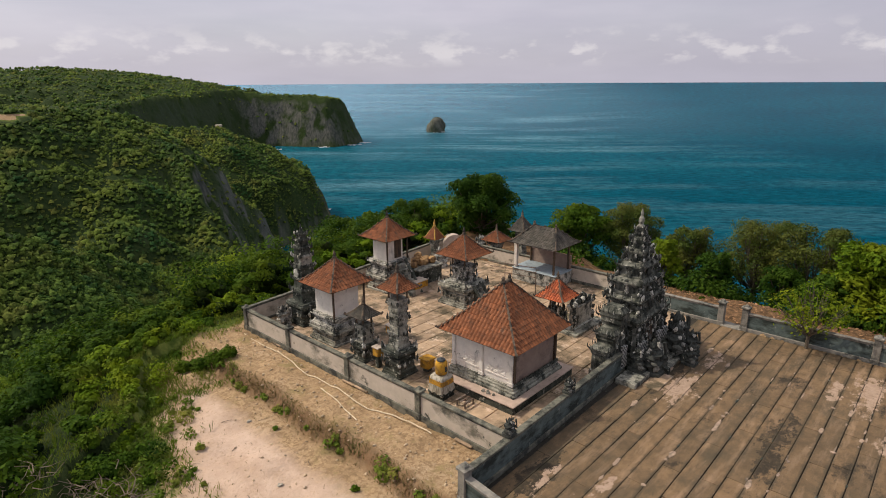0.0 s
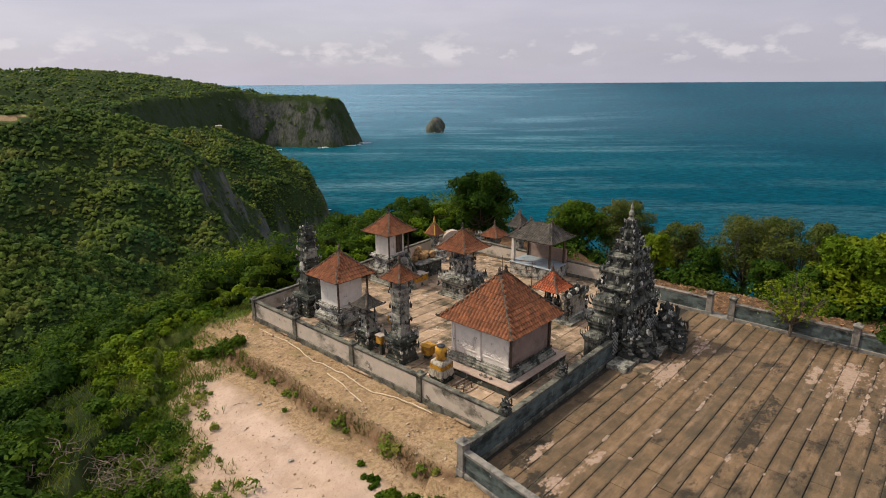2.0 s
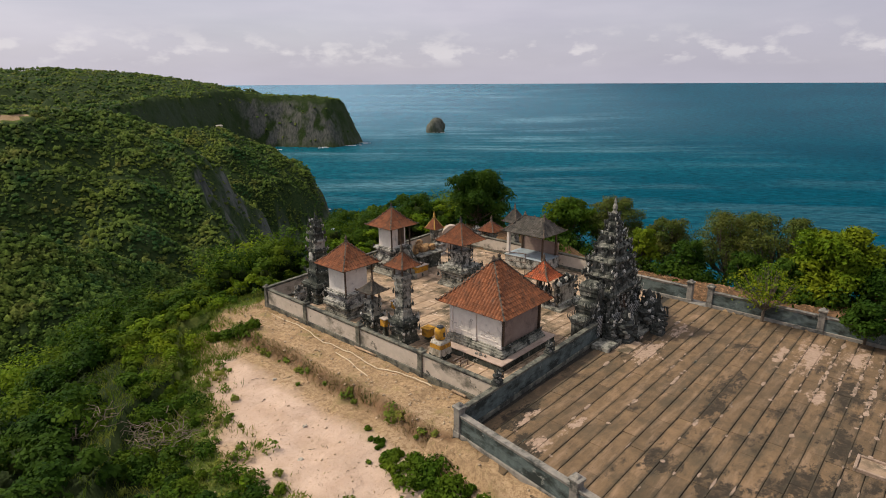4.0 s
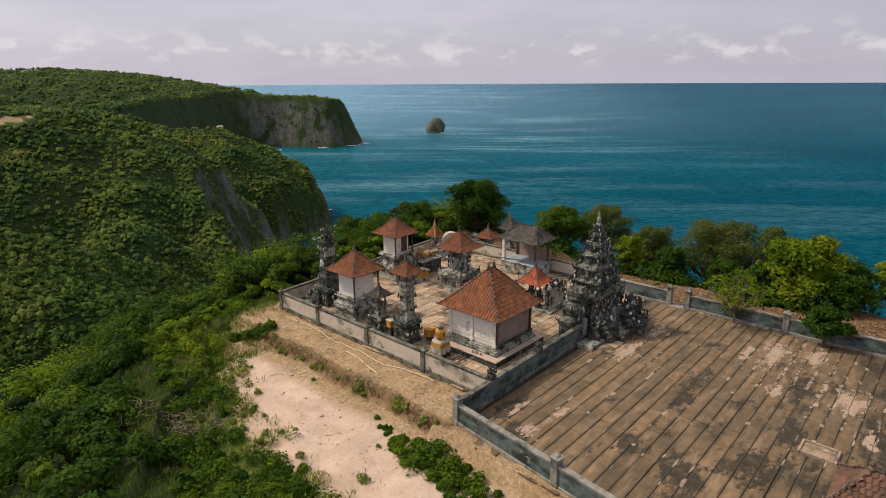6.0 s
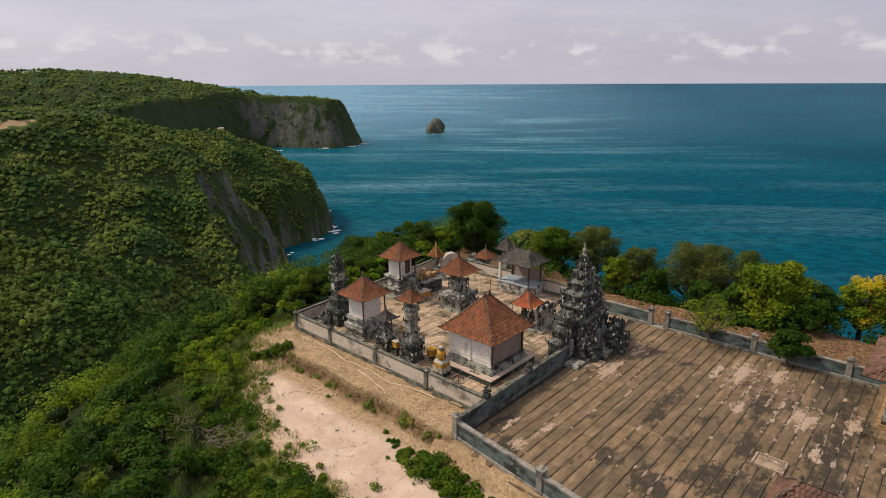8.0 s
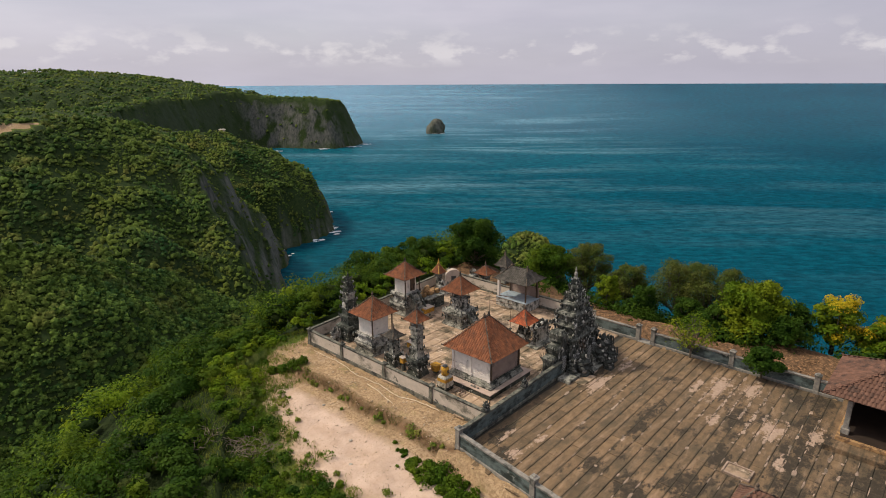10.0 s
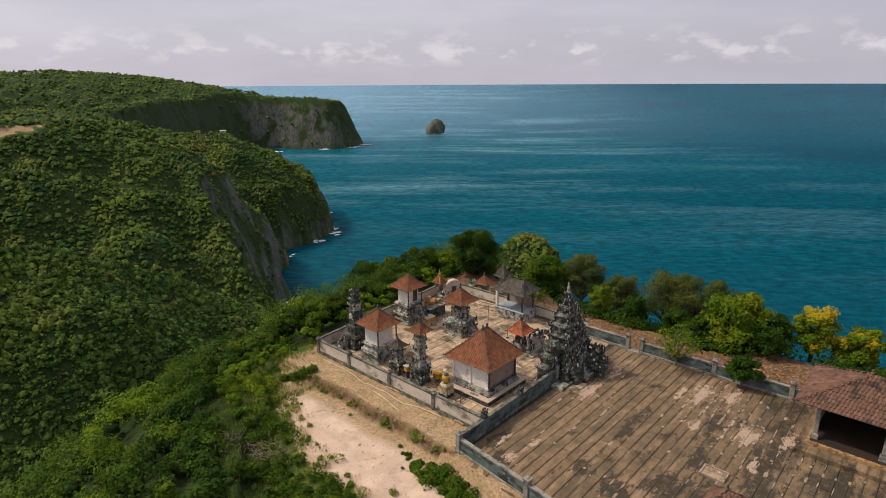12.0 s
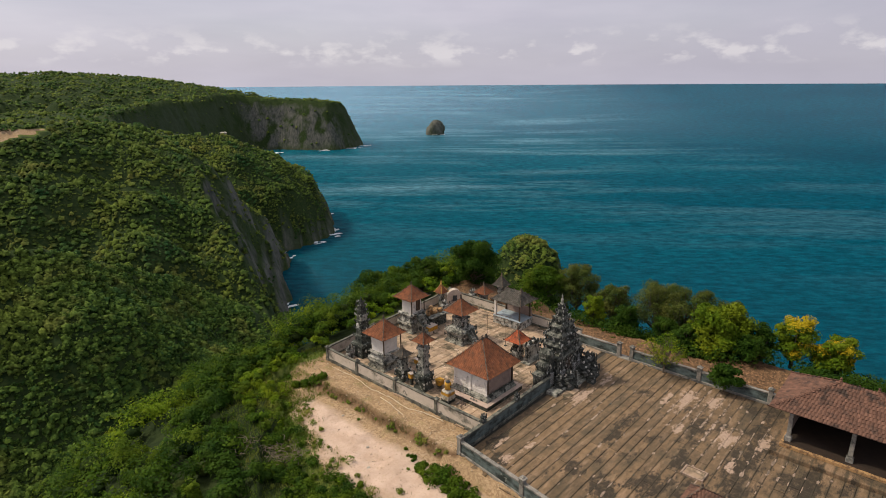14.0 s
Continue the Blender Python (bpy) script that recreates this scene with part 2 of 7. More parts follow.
def plaza_material():
    """Tan slabs, each a little different, with black mould, worn pale skin and pits."""
    m, n, l, b = material("plaza_slab")
    p = where(n, l)
    col = mix(n, l, ramp(n, l, grain(n, l, p, 1.3, 7, 0.65), 0.34, 0.66), (0.225, 0.146, 0.084), (0.128, 0.088, 0.053))
    col = mix(n, l, ramp(n, l, grain(n, l, where(n, l, (0.5, 2.6, 1)), 0.7, 6, 0.7), 0.50, 0.66), col, (0.28, 0.187, 0.120))
    r = n.new("ShaderNodeObjectInfo").outputs["Random"]
    tint = mix(n, l, r, (0.74, 0.75, 0.76), (1.12, 1.08, 1.04))
    col = mix(n, l, 1.0, col, tint, "MULTIPLY")
    # grey-green algae in wide drifts
    algae = ramp(n, l, grain(n, l, where(n, l, (0.6, 1.4, 1)), 0.30, 9, 0.72), 0.50, 0.64)
    col = mix(n, l, product(n, l, algae, 0.8), col, (0.078, 0.063, 0.042))
    # black mould: named pools, and freckles thickening away from the gate
    ragged = grain(n, l, where(n, l, (0.75, 1.25, 1)), 0.9, 9, 0.74)
    pools = blots(n, l, p, ((7.9, -7.9, 4.0, 0.62), (1.2, -7.7, 1.3, 1.0), (0.6, -10.4, 2.4, 1.5), (3.2, -12.8, 2.3, 1.7), (7.5, -13.2, 1.8, 0.8), (10.4, -17.0, 2.6, 1.2), (0.2, -1.5, 2.2, 0.7), (-1.7, -3.0, 1.2, 0.9), (3.0, -17.0, 5.0, 1.6), (11.5, -2.2, 2.2, 0.5)), ragged)
    away = n.new("ShaderNodeSeparateXYZ")
    l.new(p, away.inputs[0])
    damp = n.new("ShaderNodeMath")
    damp.operation = "MULTIPLY_ADD"
    l.new(ramp(n, l, away.outputs[1], -5, -16), damp.inputs[0])
    damp.inputs[1].default_value = 0.10
    l.new(grain(n, l, where(n, l, (0.6, 1.2, 1)), 0.42, 9, 0.72), damp.inputs[2])
    drift = ramp(n, l, damp.outputs[0], 0.585, 0.66)
    top = n.new("ShaderNodeMath")
    top.operation = "MAXIMUM"
    l.new(pools, top.inputs[0])
    l.new(drift, top.inputs[1])
    fine = ramp(n, l, grain(n, l, p, 2.0, 8, 0.75), 0.22, 0.52)
    col = mix(n, l, product(n, l, top.outputs[0], fine), col, (0.044, 0.034, 0.024))
    # grime creeping out of the long joints
    row = n.new("ShaderNodeMath")
    row.operation = "PINGPONG"
    shift = n.new("ShaderNodeMath")
    shift.operation = "ADD"
    shift.inputs[1].default_value = 0.62 + 0.72 * 80
    l.new(away.outputs[1], shift.inputs[0])
    l.new(shift.outputs[0], row.inputs[0])
    row.inputs[1].default_value = 0.36
    creep = n.new("ShaderNodeMath")
    creep.operation = "MULTIPLY_ADD"
    l.new(grain(n, l, where(n, l, (0.7, 1, 1)), 1.7, 7, 0.7), creep.inputs[0])
    creep.inputs[1].default_value = -0.5
    l.new(row.outputs[0], creep.inputs[2])
    col = mix(n, l, product(n, l, ramp(n, l, creep.outputs[0], -0.13, -0.24), 0.75), col, (0.062, 0.050, 0.034))
    # pale skin where the top coat has worn through
    skin = blots(n, l, p, ((16.6, -10.4, 2.6, 0.95), (17.6, -12.4, 1.7, 0.75), (12.7, -15.0, 1.9, 0.9), (15.4, -9.0, 1.2, 0.4), (0.1, -1.9, 1.1, 0.3), (-1.1, -3.4, 1.1, 0.4), (11.3, -11.6, 1.1, 0.5), (1.1, -3.8, 0.9, 0.3), (10.6, -3.1, 1.9, 0.8), (13.6, -17.4, 1.6, 0.5), (9.0, -16.4, 1.2, 0.4), (14.8, -3.4, 1.3, 0.5)), grain(n, l, where(n, l, (0.8, 1.3, 1)), 1.5, 9, 0.72))
    col = mix(n, l, skin, col, mix(n, l, ramp(n, l, grain(n, l, p, 4.0, 7, 0.7), 0.35, 0.65), (0.44, 0.31, 0.235), (0.31, 0.212, 0.150)))
    col = mix(n, l, ramp(n, l, grain(n, l, p, 7.0, 6, 0.75), 0.58, 0.70), col, (0.085, 0.066, 0.050))
    col = mix(n, l, ramp(n, l, grain(n, l, where(n, l, (1, 1.5, 1)), 0.9, 9, 0.78), 0.645, 0.68), col, (0.42, 0.295, 0.215))
    l.new(col, b.inputs["Base Color"])
    b.inputs["Roughness"].default_value = 0.88
    b.inputs["Specular IOR Level"].default_value = 0.2
    relief(n, l, b, grain(n, l, p, 6.0, 8, 0.75), 0.7, 0.02)
    return m


M_PLAZA = plaza_material()
M_JOINT = surface("dark_joint", (0.05, 0.042, 0.034), (0.03, 0.027, 0.022), 5, 0.95, bump=0.01)
M_COURT = surface("court_slab", (0.47, 0.325, 0.215), (0.33, 0.228, 0.152), 1.8, 0.85, (0.105, 0.082, 0.052), 0.52, 0.55, bump=0.015, vary=0.16, second=(0.56, 0.41, 0.305), second_amount=0.34)
M_LEDGE = surface("pale_cement_ledge", (0.52, 0.38, 0.31), (0.42, 0.31, 0.25), 3, 0.85, (0.16, 0.13, 0.105), 0.25, 0.9, bump=0.008)
M_BLUEFLOOR = surface("pale_blue_tile_floor", (0.32, 0.37, 0.40), (0.26, 0.30, 0.33), 3, 0.4, (0.15, 0.15, 0.14), 0.25, 1.0, bump=0.004)
M_YELLOW = surface("yellow_cloth", (0.58, 0.30, 0.035), (0.44, 0.215, 0.03), 5, 0.9, (0.24, 0.13, 0.04), 0.42, 2.5, bump=0.01)
M_CLOTH = surface("off_white_cloth", (0.52, 0.465, 0.39), (0.38, 0.335, 0.27), 6, 0.9, (0.20, 0.165, 0.12), 0.45, 2.4, (3, 3, 0.6), 0.02)
M_ORANGE = surface("ochre_stone", (0.42, 0.25, 0.11), (0.30, 0.17, 0.08), 4, 0.8, (0.12, 0.07, 0.04), 0.4, 2.0, bump=0.02)
M_GOLD = surface("dull_gold_paint", (0.50, 0.30, 0.06), (0.36, 0.20, 0.05), 6, 0.5, (0.12, 0.07, 0.03), 0.4, 3.0, bump=0.01)
M_CREAM = surface("cream_shell", (0.50, 0.40, 0.33), (0.40, 0.32, 0.26), 3, 0.85, (0.16, 0.12, 0.10), 0.3, 1.5, bump=0.01)
M_WOOD = surface("weathered_wood", (0.13, 0.085, 0.055), (0.07, 0.048, 0.033), 5, 0.85, (0.03, 0.023, 0.018), 0.4, 2.0, (3, 3, 0.5), 0.01)
M_BARK = surface("grey_bark", (0.17, 0.135, 0.10), (0.09, 0.072, 0.055), 6, 0.95, (0.05, 0.04, 0.032), 0.4, 2, (2, 2, 0.5), 0.03)
M_METAL = surface("rusty_pipe", (0.24, 0.19, 0.16), (0.12, 0.085, 0.065), 8, 0.6, (0.10, 0.04, 0.02), 0.4, 3.0, bump=0.004, metal=0.5)
M_DARK = surface("black_lid", (0.05, 0.055, 0.06), (0.035, 0.037, 0.04), 4, 0.5, bump=0.003)
M_HOSE = surface("sun_bleached_hose", (0.68, 0.56, 0.40), (0.55, 0.44, 0.30), 4, 0.7, bump=0.003)
M_RUBBLE = surface("limestone_rubble", (0.52, 0.39, 0.265), (0.36, 0.26, 0.165), 5, 0.9, (0.22, 0.17, 0.12), 0.3, 2, bump=0.02, vary=0.25, per="island")
M_DEADWOOD = surface("dead_twigs", (0.26, 0.20, 0.15), (0.15, 0.11, 0.08), 6, 0.9, bump=0.01, vary=0.3, per="island")
M_DRYLEAF = surface("dry_leaf_litter", (0.32, 0.17, 0.085), (0.22, 0.12, 0.06), 6, 0.9, bump=0.01, vary=0.35, per="island")
M_LEAF_DARK = leaf_material("deep_green_leaf", (0.014, 0.040, 0.004), (0.038, 0.084, 0.007), (0.064, 0.112, 0.009))
M_LEAF_MID = leaf_material("green_leaf", (0.032, 0.070, 0.005), (0.070, 0.130, 0.008), (0.120, 0.165, 0.010))
M_LEAF_LIGHT = leaf_material("bright_leaf", (0.085, 0.150, 0.006), (0.150, 0.235, 0.010), (0.22, 0.265, 0.012))
M_LEAF_OLIVE = leaf_material("olive_leaf", (0.040, 0.066, 0.012), (0.098, 0.128, 0.024), (0.145, 0.140, 0.028))
M_LEAF_FRESH = leaf_material("fresh_leaf", (0.062, 0.115, 0.006), (0.140, 0.210, 0.010), (0.205, 0.235, 0.012))
M_LEAF_YELLOW = leaf_material("yellow_blossom", (0.42, 0.30, 0.012), (0.62, 0.42, 0.015), (0.50, 0.40, 0.02))
M_GRASS = leaf_material("grass_blade", (0.07, 0.13, 0.014), (0.16, 0.23, 0.028), (0.25, 0.24, 0.05), 0.6)
M_DRYGRASS = leaf_material("dry_grass_blade", (0.16, 0.12, 0.05), (0.28, 0.20, 0.09), (0.10, 0.12, 0.03), 0.6)


def carving_material():
    """Blackened carved stone with scattered pale, rain-washed tips."""
    m, n, l, b = material("lichen_carving")
    p = where(n, l)
    r = n.new("ShaderNodeNewGeometry").outputs["Random Per Island"]
    dark = mix(n, l, ramp(n, l, grain(n, l, p, 5, 6), 0.35, 0.65), (0.018, 0.020, 0.017), (0.068, 0.070, 0.060))
    pale = mix(n, l, ramp(n, l, grain(n, l, p, 7, 6, 0.7), 0.4, 0.6), (0.24, 0.225, 0.195), (0.66, 0.62, 0.55))
    l.new(mix(n, l, ramp(n, l, r, 0.68, 0.88), dark, pale), b.inputs["Base Color"])
    b.inputs["Roughness"].default_value = 0.95
    relief(n, l, b, grain(n, l, p, 16, 6, 0.7), 0.6, 0.03)
    return m


M_CARVING = carving_material()


def poleng():
    m, n, l, b = material("black_white_check_cloth")
    x = n.new("ShaderNodeTexChecker")
    x.inputs["Scale"].default_value = 9.0
    x.inputs["Color1"].default_value, x.inputs["Color2"].default_value = (0.45, 0.43, 0.40, 1), (0.03, 0.03, 0.03, 1)
    l.new(where(n, l), x.inputs["Vector"])
    g = grain(n, l, where(n, l), 6)
    l.new(mix(n, l, ramp(n, l, g, 0.4, 0.8), x.outputs[0], (0.16, 0.15, 0.13)), b.inputs["Base Color"])
    b.inputs["Roughness"].default_value = 0.9
    return m


M_POLENG = poleng()


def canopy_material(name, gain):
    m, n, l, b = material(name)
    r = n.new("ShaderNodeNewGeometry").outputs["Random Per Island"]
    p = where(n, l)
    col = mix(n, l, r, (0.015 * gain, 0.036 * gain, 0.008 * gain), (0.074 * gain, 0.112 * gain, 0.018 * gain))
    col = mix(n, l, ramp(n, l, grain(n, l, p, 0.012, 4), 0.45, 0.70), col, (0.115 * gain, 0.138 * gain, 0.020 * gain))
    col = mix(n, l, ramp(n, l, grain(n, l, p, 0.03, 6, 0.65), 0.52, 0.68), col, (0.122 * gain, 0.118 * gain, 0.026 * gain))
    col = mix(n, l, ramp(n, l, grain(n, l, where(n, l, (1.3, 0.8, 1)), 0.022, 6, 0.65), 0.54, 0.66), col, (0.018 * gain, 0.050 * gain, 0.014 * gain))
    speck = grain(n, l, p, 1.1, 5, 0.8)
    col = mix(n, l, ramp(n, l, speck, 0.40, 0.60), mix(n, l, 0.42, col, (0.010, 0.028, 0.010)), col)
    l.new(col, b.inputs["Base Color"])
    b.inputs["Roughness"].default_value = 0.8
    b.inputs["Specular IOR Level"].default_value = 0.06
    relief(n, l, b, speck, 0.8, 1.0)
    return m


M_CANOPY = canopy_material("forest_canopy", 1.42)
# canopy copy brightened in colour, so the near ridge looks sunlit
M_CANOPY_LIT = canopy_material("lit_canopy", 1.85)
# darker canopy copy that carries the shade inside the scrub
M_UNDER = canopy_material("inner_shade_growth", 0.75)


def ground_material():
    m, n, l, b = material("earth_and_rock")
    p = where(n, l)
    a = n.new("ShaderNodeAttribute")
    a.attribute_name = "bare"
    geo = n.new("ShaderNodeNewGeometry")
    sz = n.new("ShaderNodeSeparateXYZ")
    l.new(geo.outputs["Normal"], sz.inputs[0])
    # forest and scrub floor kept dark so gaps read as shade between crowns
    veg = mix(n, l, ramp(n, l, grain(n, l, p, 0.6, 7), 0.35, 0.65), (0.012, 0.022, 0.006), (0.030, 0.042, 0.012))
    veg = mix(n, l, ramp(n, l, grain(n, l, p, 0.01, 4), 0.45, 0.7), veg, (0.075, 0.098, 0.034))
    woods = mix(n, l, ramp(n, l, grain(n, l, p, 0.30, 8, 0.7), 0.36, 0.64), (0.014, 0.030, 0.009), (0.042, 0.058, 0.016))
    veg = mix(n, l, ramp(n, l, a.outputs["Fac"], -0.93, -0.99), veg, woods)
    grassy = mix(n, l, ramp(n, l, grain(n, l, p, 1.4, 8, 0.7), 0.36, 0.62), (0.045, 0.080, 0.014), (0.150, 0.165, 0.038))
    veg = mix(n, l, ramp(n, l, a.outputs["Fac"], -0.5, -0.08), veg, grassy)
    litter = n.new("ShaderNodeAttribute")
    litter.attribute_name = "litter"
    dirt = mix(n, l, ramp(n, l, grain(n, l, p, 1.1, 8, 0.65), 0.36, 0.64), (0.48, 0.325, 0.188), (0.31, 0.205, 0.117))
    dirt = mix(n, l, ramp(n, l, grain(n, l, p, 0.22, 6), 0.48, 0.64), dirt, (0.45, 0.32, 0.205))
    dirt = mix(n, l, ramp(n, l, grain(n, l, p, 5.0, 7, 0.78), 0.45, 0.58), dirt, (0.25, 0.160, 0.090))
    dirt = mix(n, l, ramp(n, l, grain(n, l, p, 0.5, 9, 0.78), 0.53, 0.62), dirt, (0.27, 0.20, 0.095))
    pale = n.new("ShaderNodeAttribute")
    pale.attribute_name = "pale"
    pinkish = mix(n, l, ramp(n, l, grain(n, l, p, 0.9, 7, 0.65), 0.35, 0.66), (0.60, 0.435, 0.340), (0.49, 0.342, 0.255))
    pinkish = mix(n, l, ramp(n, l, grain(n, l, p, 7.0, 7, 0.78), 0.54, 0.68), pinkish, (0.40, 0.275, 0.180))
    soft = n.new("ShaderNodeMath")
    soft.operation = "MULTIPLY_ADD"
    l.new(grain(n, l, p, 0.55, 7, 0.65), soft.inputs[0])
    soft.inputs[1].default_value = 1.2
    l.new(pale.outputs["Fac"], soft.inputs[2])
    dirt = mix(n, l, ramp(n, l, soft.outputs[0], 0.80, 1.55), dirt, pinkish)
    leafy = mix(n, l, ramp(n, l, grain(n, l, p, 2.5, 8, 0.75), 0.4, 0.62), (0.075, 0.045, 0.025), (0.22, 0.125, 0.068))
    dirt = mix(n, l, litter.outputs["Fac"], dirt, leafy)
    edge = n.new("ShaderNodeMath")
    edge.operation = "MULTIPLY_ADD"
    l.new(grain(n, l, p, 0.8, 8, 0.7), edge.inputs[0])
    edge.inputs[1].default_value = 1.1
    l.new(a.outputs["Fac"], edge.inputs[2])
    col = mix(n, l, ramp(n, l, edge.outputs[0], 0.95, 1.12), veg, dirt)
    st = where(n, l, (0.05, 0.05, 0.012))
    rock = mix(n, l, ramp(n, l, grain(n, l, st, 3.0, 9, 0.72), 0.35, 0.68), (0.040, 0.044, 0.040), (0.165, 0.155, 0.128))
    steep = ramp(n, l, sz.outputs[2], 0.62, 0.42)
    broken = n.new("ShaderNodeMath")
    broken.operation = "MULTIPLY"
    l.new(steep, broken.inputs[0])
    l.new(ramp(n, l, grain(n, l, where(n, l, (0.02, 0.02, 0.012)), 1.0, 6, 0.6), 0.38, 0.5), broken.inputs[1])
    rk = n.new("ShaderNodeAttribute")
    rk.attribute_name = "rock"
    far = rk.outputs["Fac"]
    brk = n.new("ShaderNodeMath")
    brk.operation = "MULTIPLY"
    l.new(broken.outputs[0], brk.inputs[0])
    l.new(far, brk.inputs[1])
    col = mix(n, l, brk.outputs[0], col, rock)
    l.new(col, b.inputs["Base Color"])
    b.inputs["Roughness"].default_value = 0.95
    b.inputs["Specular IOR Level"].default_value = 0.1
    relief(n, l, b, grain(n, l, p, 3.0, 8, 0.7), 0.7, 0.12)
    return m


M_GROUND = ground_material()


def sea_material():
    m, n, l, b = material("deep_sea_water")
    turn = n.new("ShaderNodeVectorRotate")
    turn.rotation_type = "Z_AXIS"
    turn.inputs["Angle"].default_value = radians(-40)
    l.new(n.new("ShaderNodeNewGeometry").outputs["Position"], turn.inputs["Vector"])

    def scaled(sx, sy):
        mp = n.new("ShaderNodeMapping")
        mp.inputs["Scale"].default_value = (sx, sy, 0)
        l.new(turn.outputs[0], mp.inputs[0])
        return mp.outputs[0]

    wide = grain(n, l, scaled(0.0016, 0.0010), 1.0, 5, 0.6)
    col = mix(n, l, ramp(n, l, wide, 0.36, 0.66), (0.0007, 0.085, 0.142), (0.0015, 0.142, 0.210))
    east = n.new("ShaderNodeSeparateXYZ")
    l.new(turn.outputs[0], east.inputs[0])
    # lighter on the glitter side, darker away from it, put into the water colour
    dimming = ramp(n, l, east.outputs[1], 900, -1500)
    col = mix(n, l, dimming, mix(n, l, 0.6, col, (0.003, 0.150, 0.200)), mix(n, l, 0.45, col, (0.0003, 0.036, 0.074)))
    span = n.new("ShaderNodeVectorMath")
    span.operation = "LENGTH"
    l.new(turn.outputs[0], span.inputs[0])
    col = mix(n, l, ramp(n, l, span.outputs["Value"], 1900, 500), col, mix(n, l, 0.45, col, (0.0005, 0.055, 0.085)))
    # pale streaks: wind slicks and sun glitter, both laid into the colour
    streak = grain(n, l, scaled(0.0062, 0.0011), 1.0, 9, 0.68)
    patch = grain(n, l, scaled(0.0013, 0.0009), 1.0, 3, 0.5)
    both = n.new("ShaderNodeMath")
    both.operation = "MULTIPLY"
    l.new(ramp(n, l, streak, 0.47, 0.66), both.inputs[0])
    l.new(ramp(n, l, patch, 0.38, 0.56), both.inputs[1])
    keep = n.new("ShaderNodeMath")
    keep.operation = "MULTIPLY"
    l.new(both.outputs[0], keep.inputs[0])
    glitter_zone = n.new("ShaderNodeMath")
    glitter_zone.operation = "MULTIPLY"
    l.new(ramp(n, l, dimming, 0.85, 0.45), glitter_zone.inputs[0])
    l.new(ramp(n, l, span.outputs["Value"], 800, 1700), glitter_zone.inputs[1])
    l.new(glitter_zone.outputs[0], keep.inputs[1])
    col = mix(n, l, keep.outputs[0], col, (0.20, 0.40, 0.48))
    ripple = grain(n, l, scaled(0.10, 0.034), 1.0, 9, 0.76)
    col = mix(n, l, ramp(n, l, ripple, 0.40, 0.68), mix(n, l, 0.72, col, (0.0, 0.018, 0.032)), col)
    body = n.new("ShaderNodeSubsurfaceScattering")
    body.falloff = "BURLEY"
    body.inputs["Scale"].default_value = 45.0
    body.inputs["Radius"].default_value = (1, 1, 1)
    l.new(col, body.inputs["Color"])
    gloss = n.new("ShaderNodeBsdfGlossy")
    gloss.inputs["Roughness"].default_value = 0.2
    gloss.inputs["Color"].default_value = (0.62, 0.88, 1.0, 1)
    wave = n.new("ShaderNodeBump")
    wave.inputs["Strength"].default_value, wave.inputs["Distance"].default_value = 0.6, 6.0
    l.new(ripple, wave.inputs["Height"])
    l.new(wave.outputs[0], gloss.inputs["Normal"])
    l.new(wave.outputs[0], body.inputs["Normal"])
    blend = n.new("ShaderNodeMixShader")
    shine = ramp(n, l, span.outputs["Value"], 900, 4700)
    shine.node.interpolation_type = "SMOOTHERSTEP"
    shine.node.inputs["To Min"].default_value, shine.node.inputs["To Max"].default_value = 0.03, 0.55
    side_shine = n.new("ShaderNodeMath")
    side_shine.operation = "MULTIPLY"
    l.new(shine, side_shine.inputs[0])
    less = ramp(n, l, dimming, 0, 1)
    less.node.inputs["To Min"].default_value, less.node.inputs["To Max"].default_value = 1.15, 0.3
    l.new(less, side_shine.inputs[1])
    l.new(side_shine.outputs[0], blend.inputs[0])
    l.new(body.outputs[0], blend.inputs[1])
    l.new(gloss.outputs[0], blend.inputs[2])
    l.new(blend.outputs[0], n["Material Output"].inputs[0])
    return m


M_SEA = sea_material()
M_FOAM = surface("white_surf", (0.75, 0.78, 0.78), (0.45, 0.55, 0.58), 0.2, 0.8, bump=0.0)
M_ROCK = surface("sea_cliff_rock", (0.135, 0.130, 0.105), (0.065, 0.066, 0.05), 0.06, 0.95, (0.035, 0.045, 0.02), 0.45, 0.02, (1, 1, 0.6), 1.5)


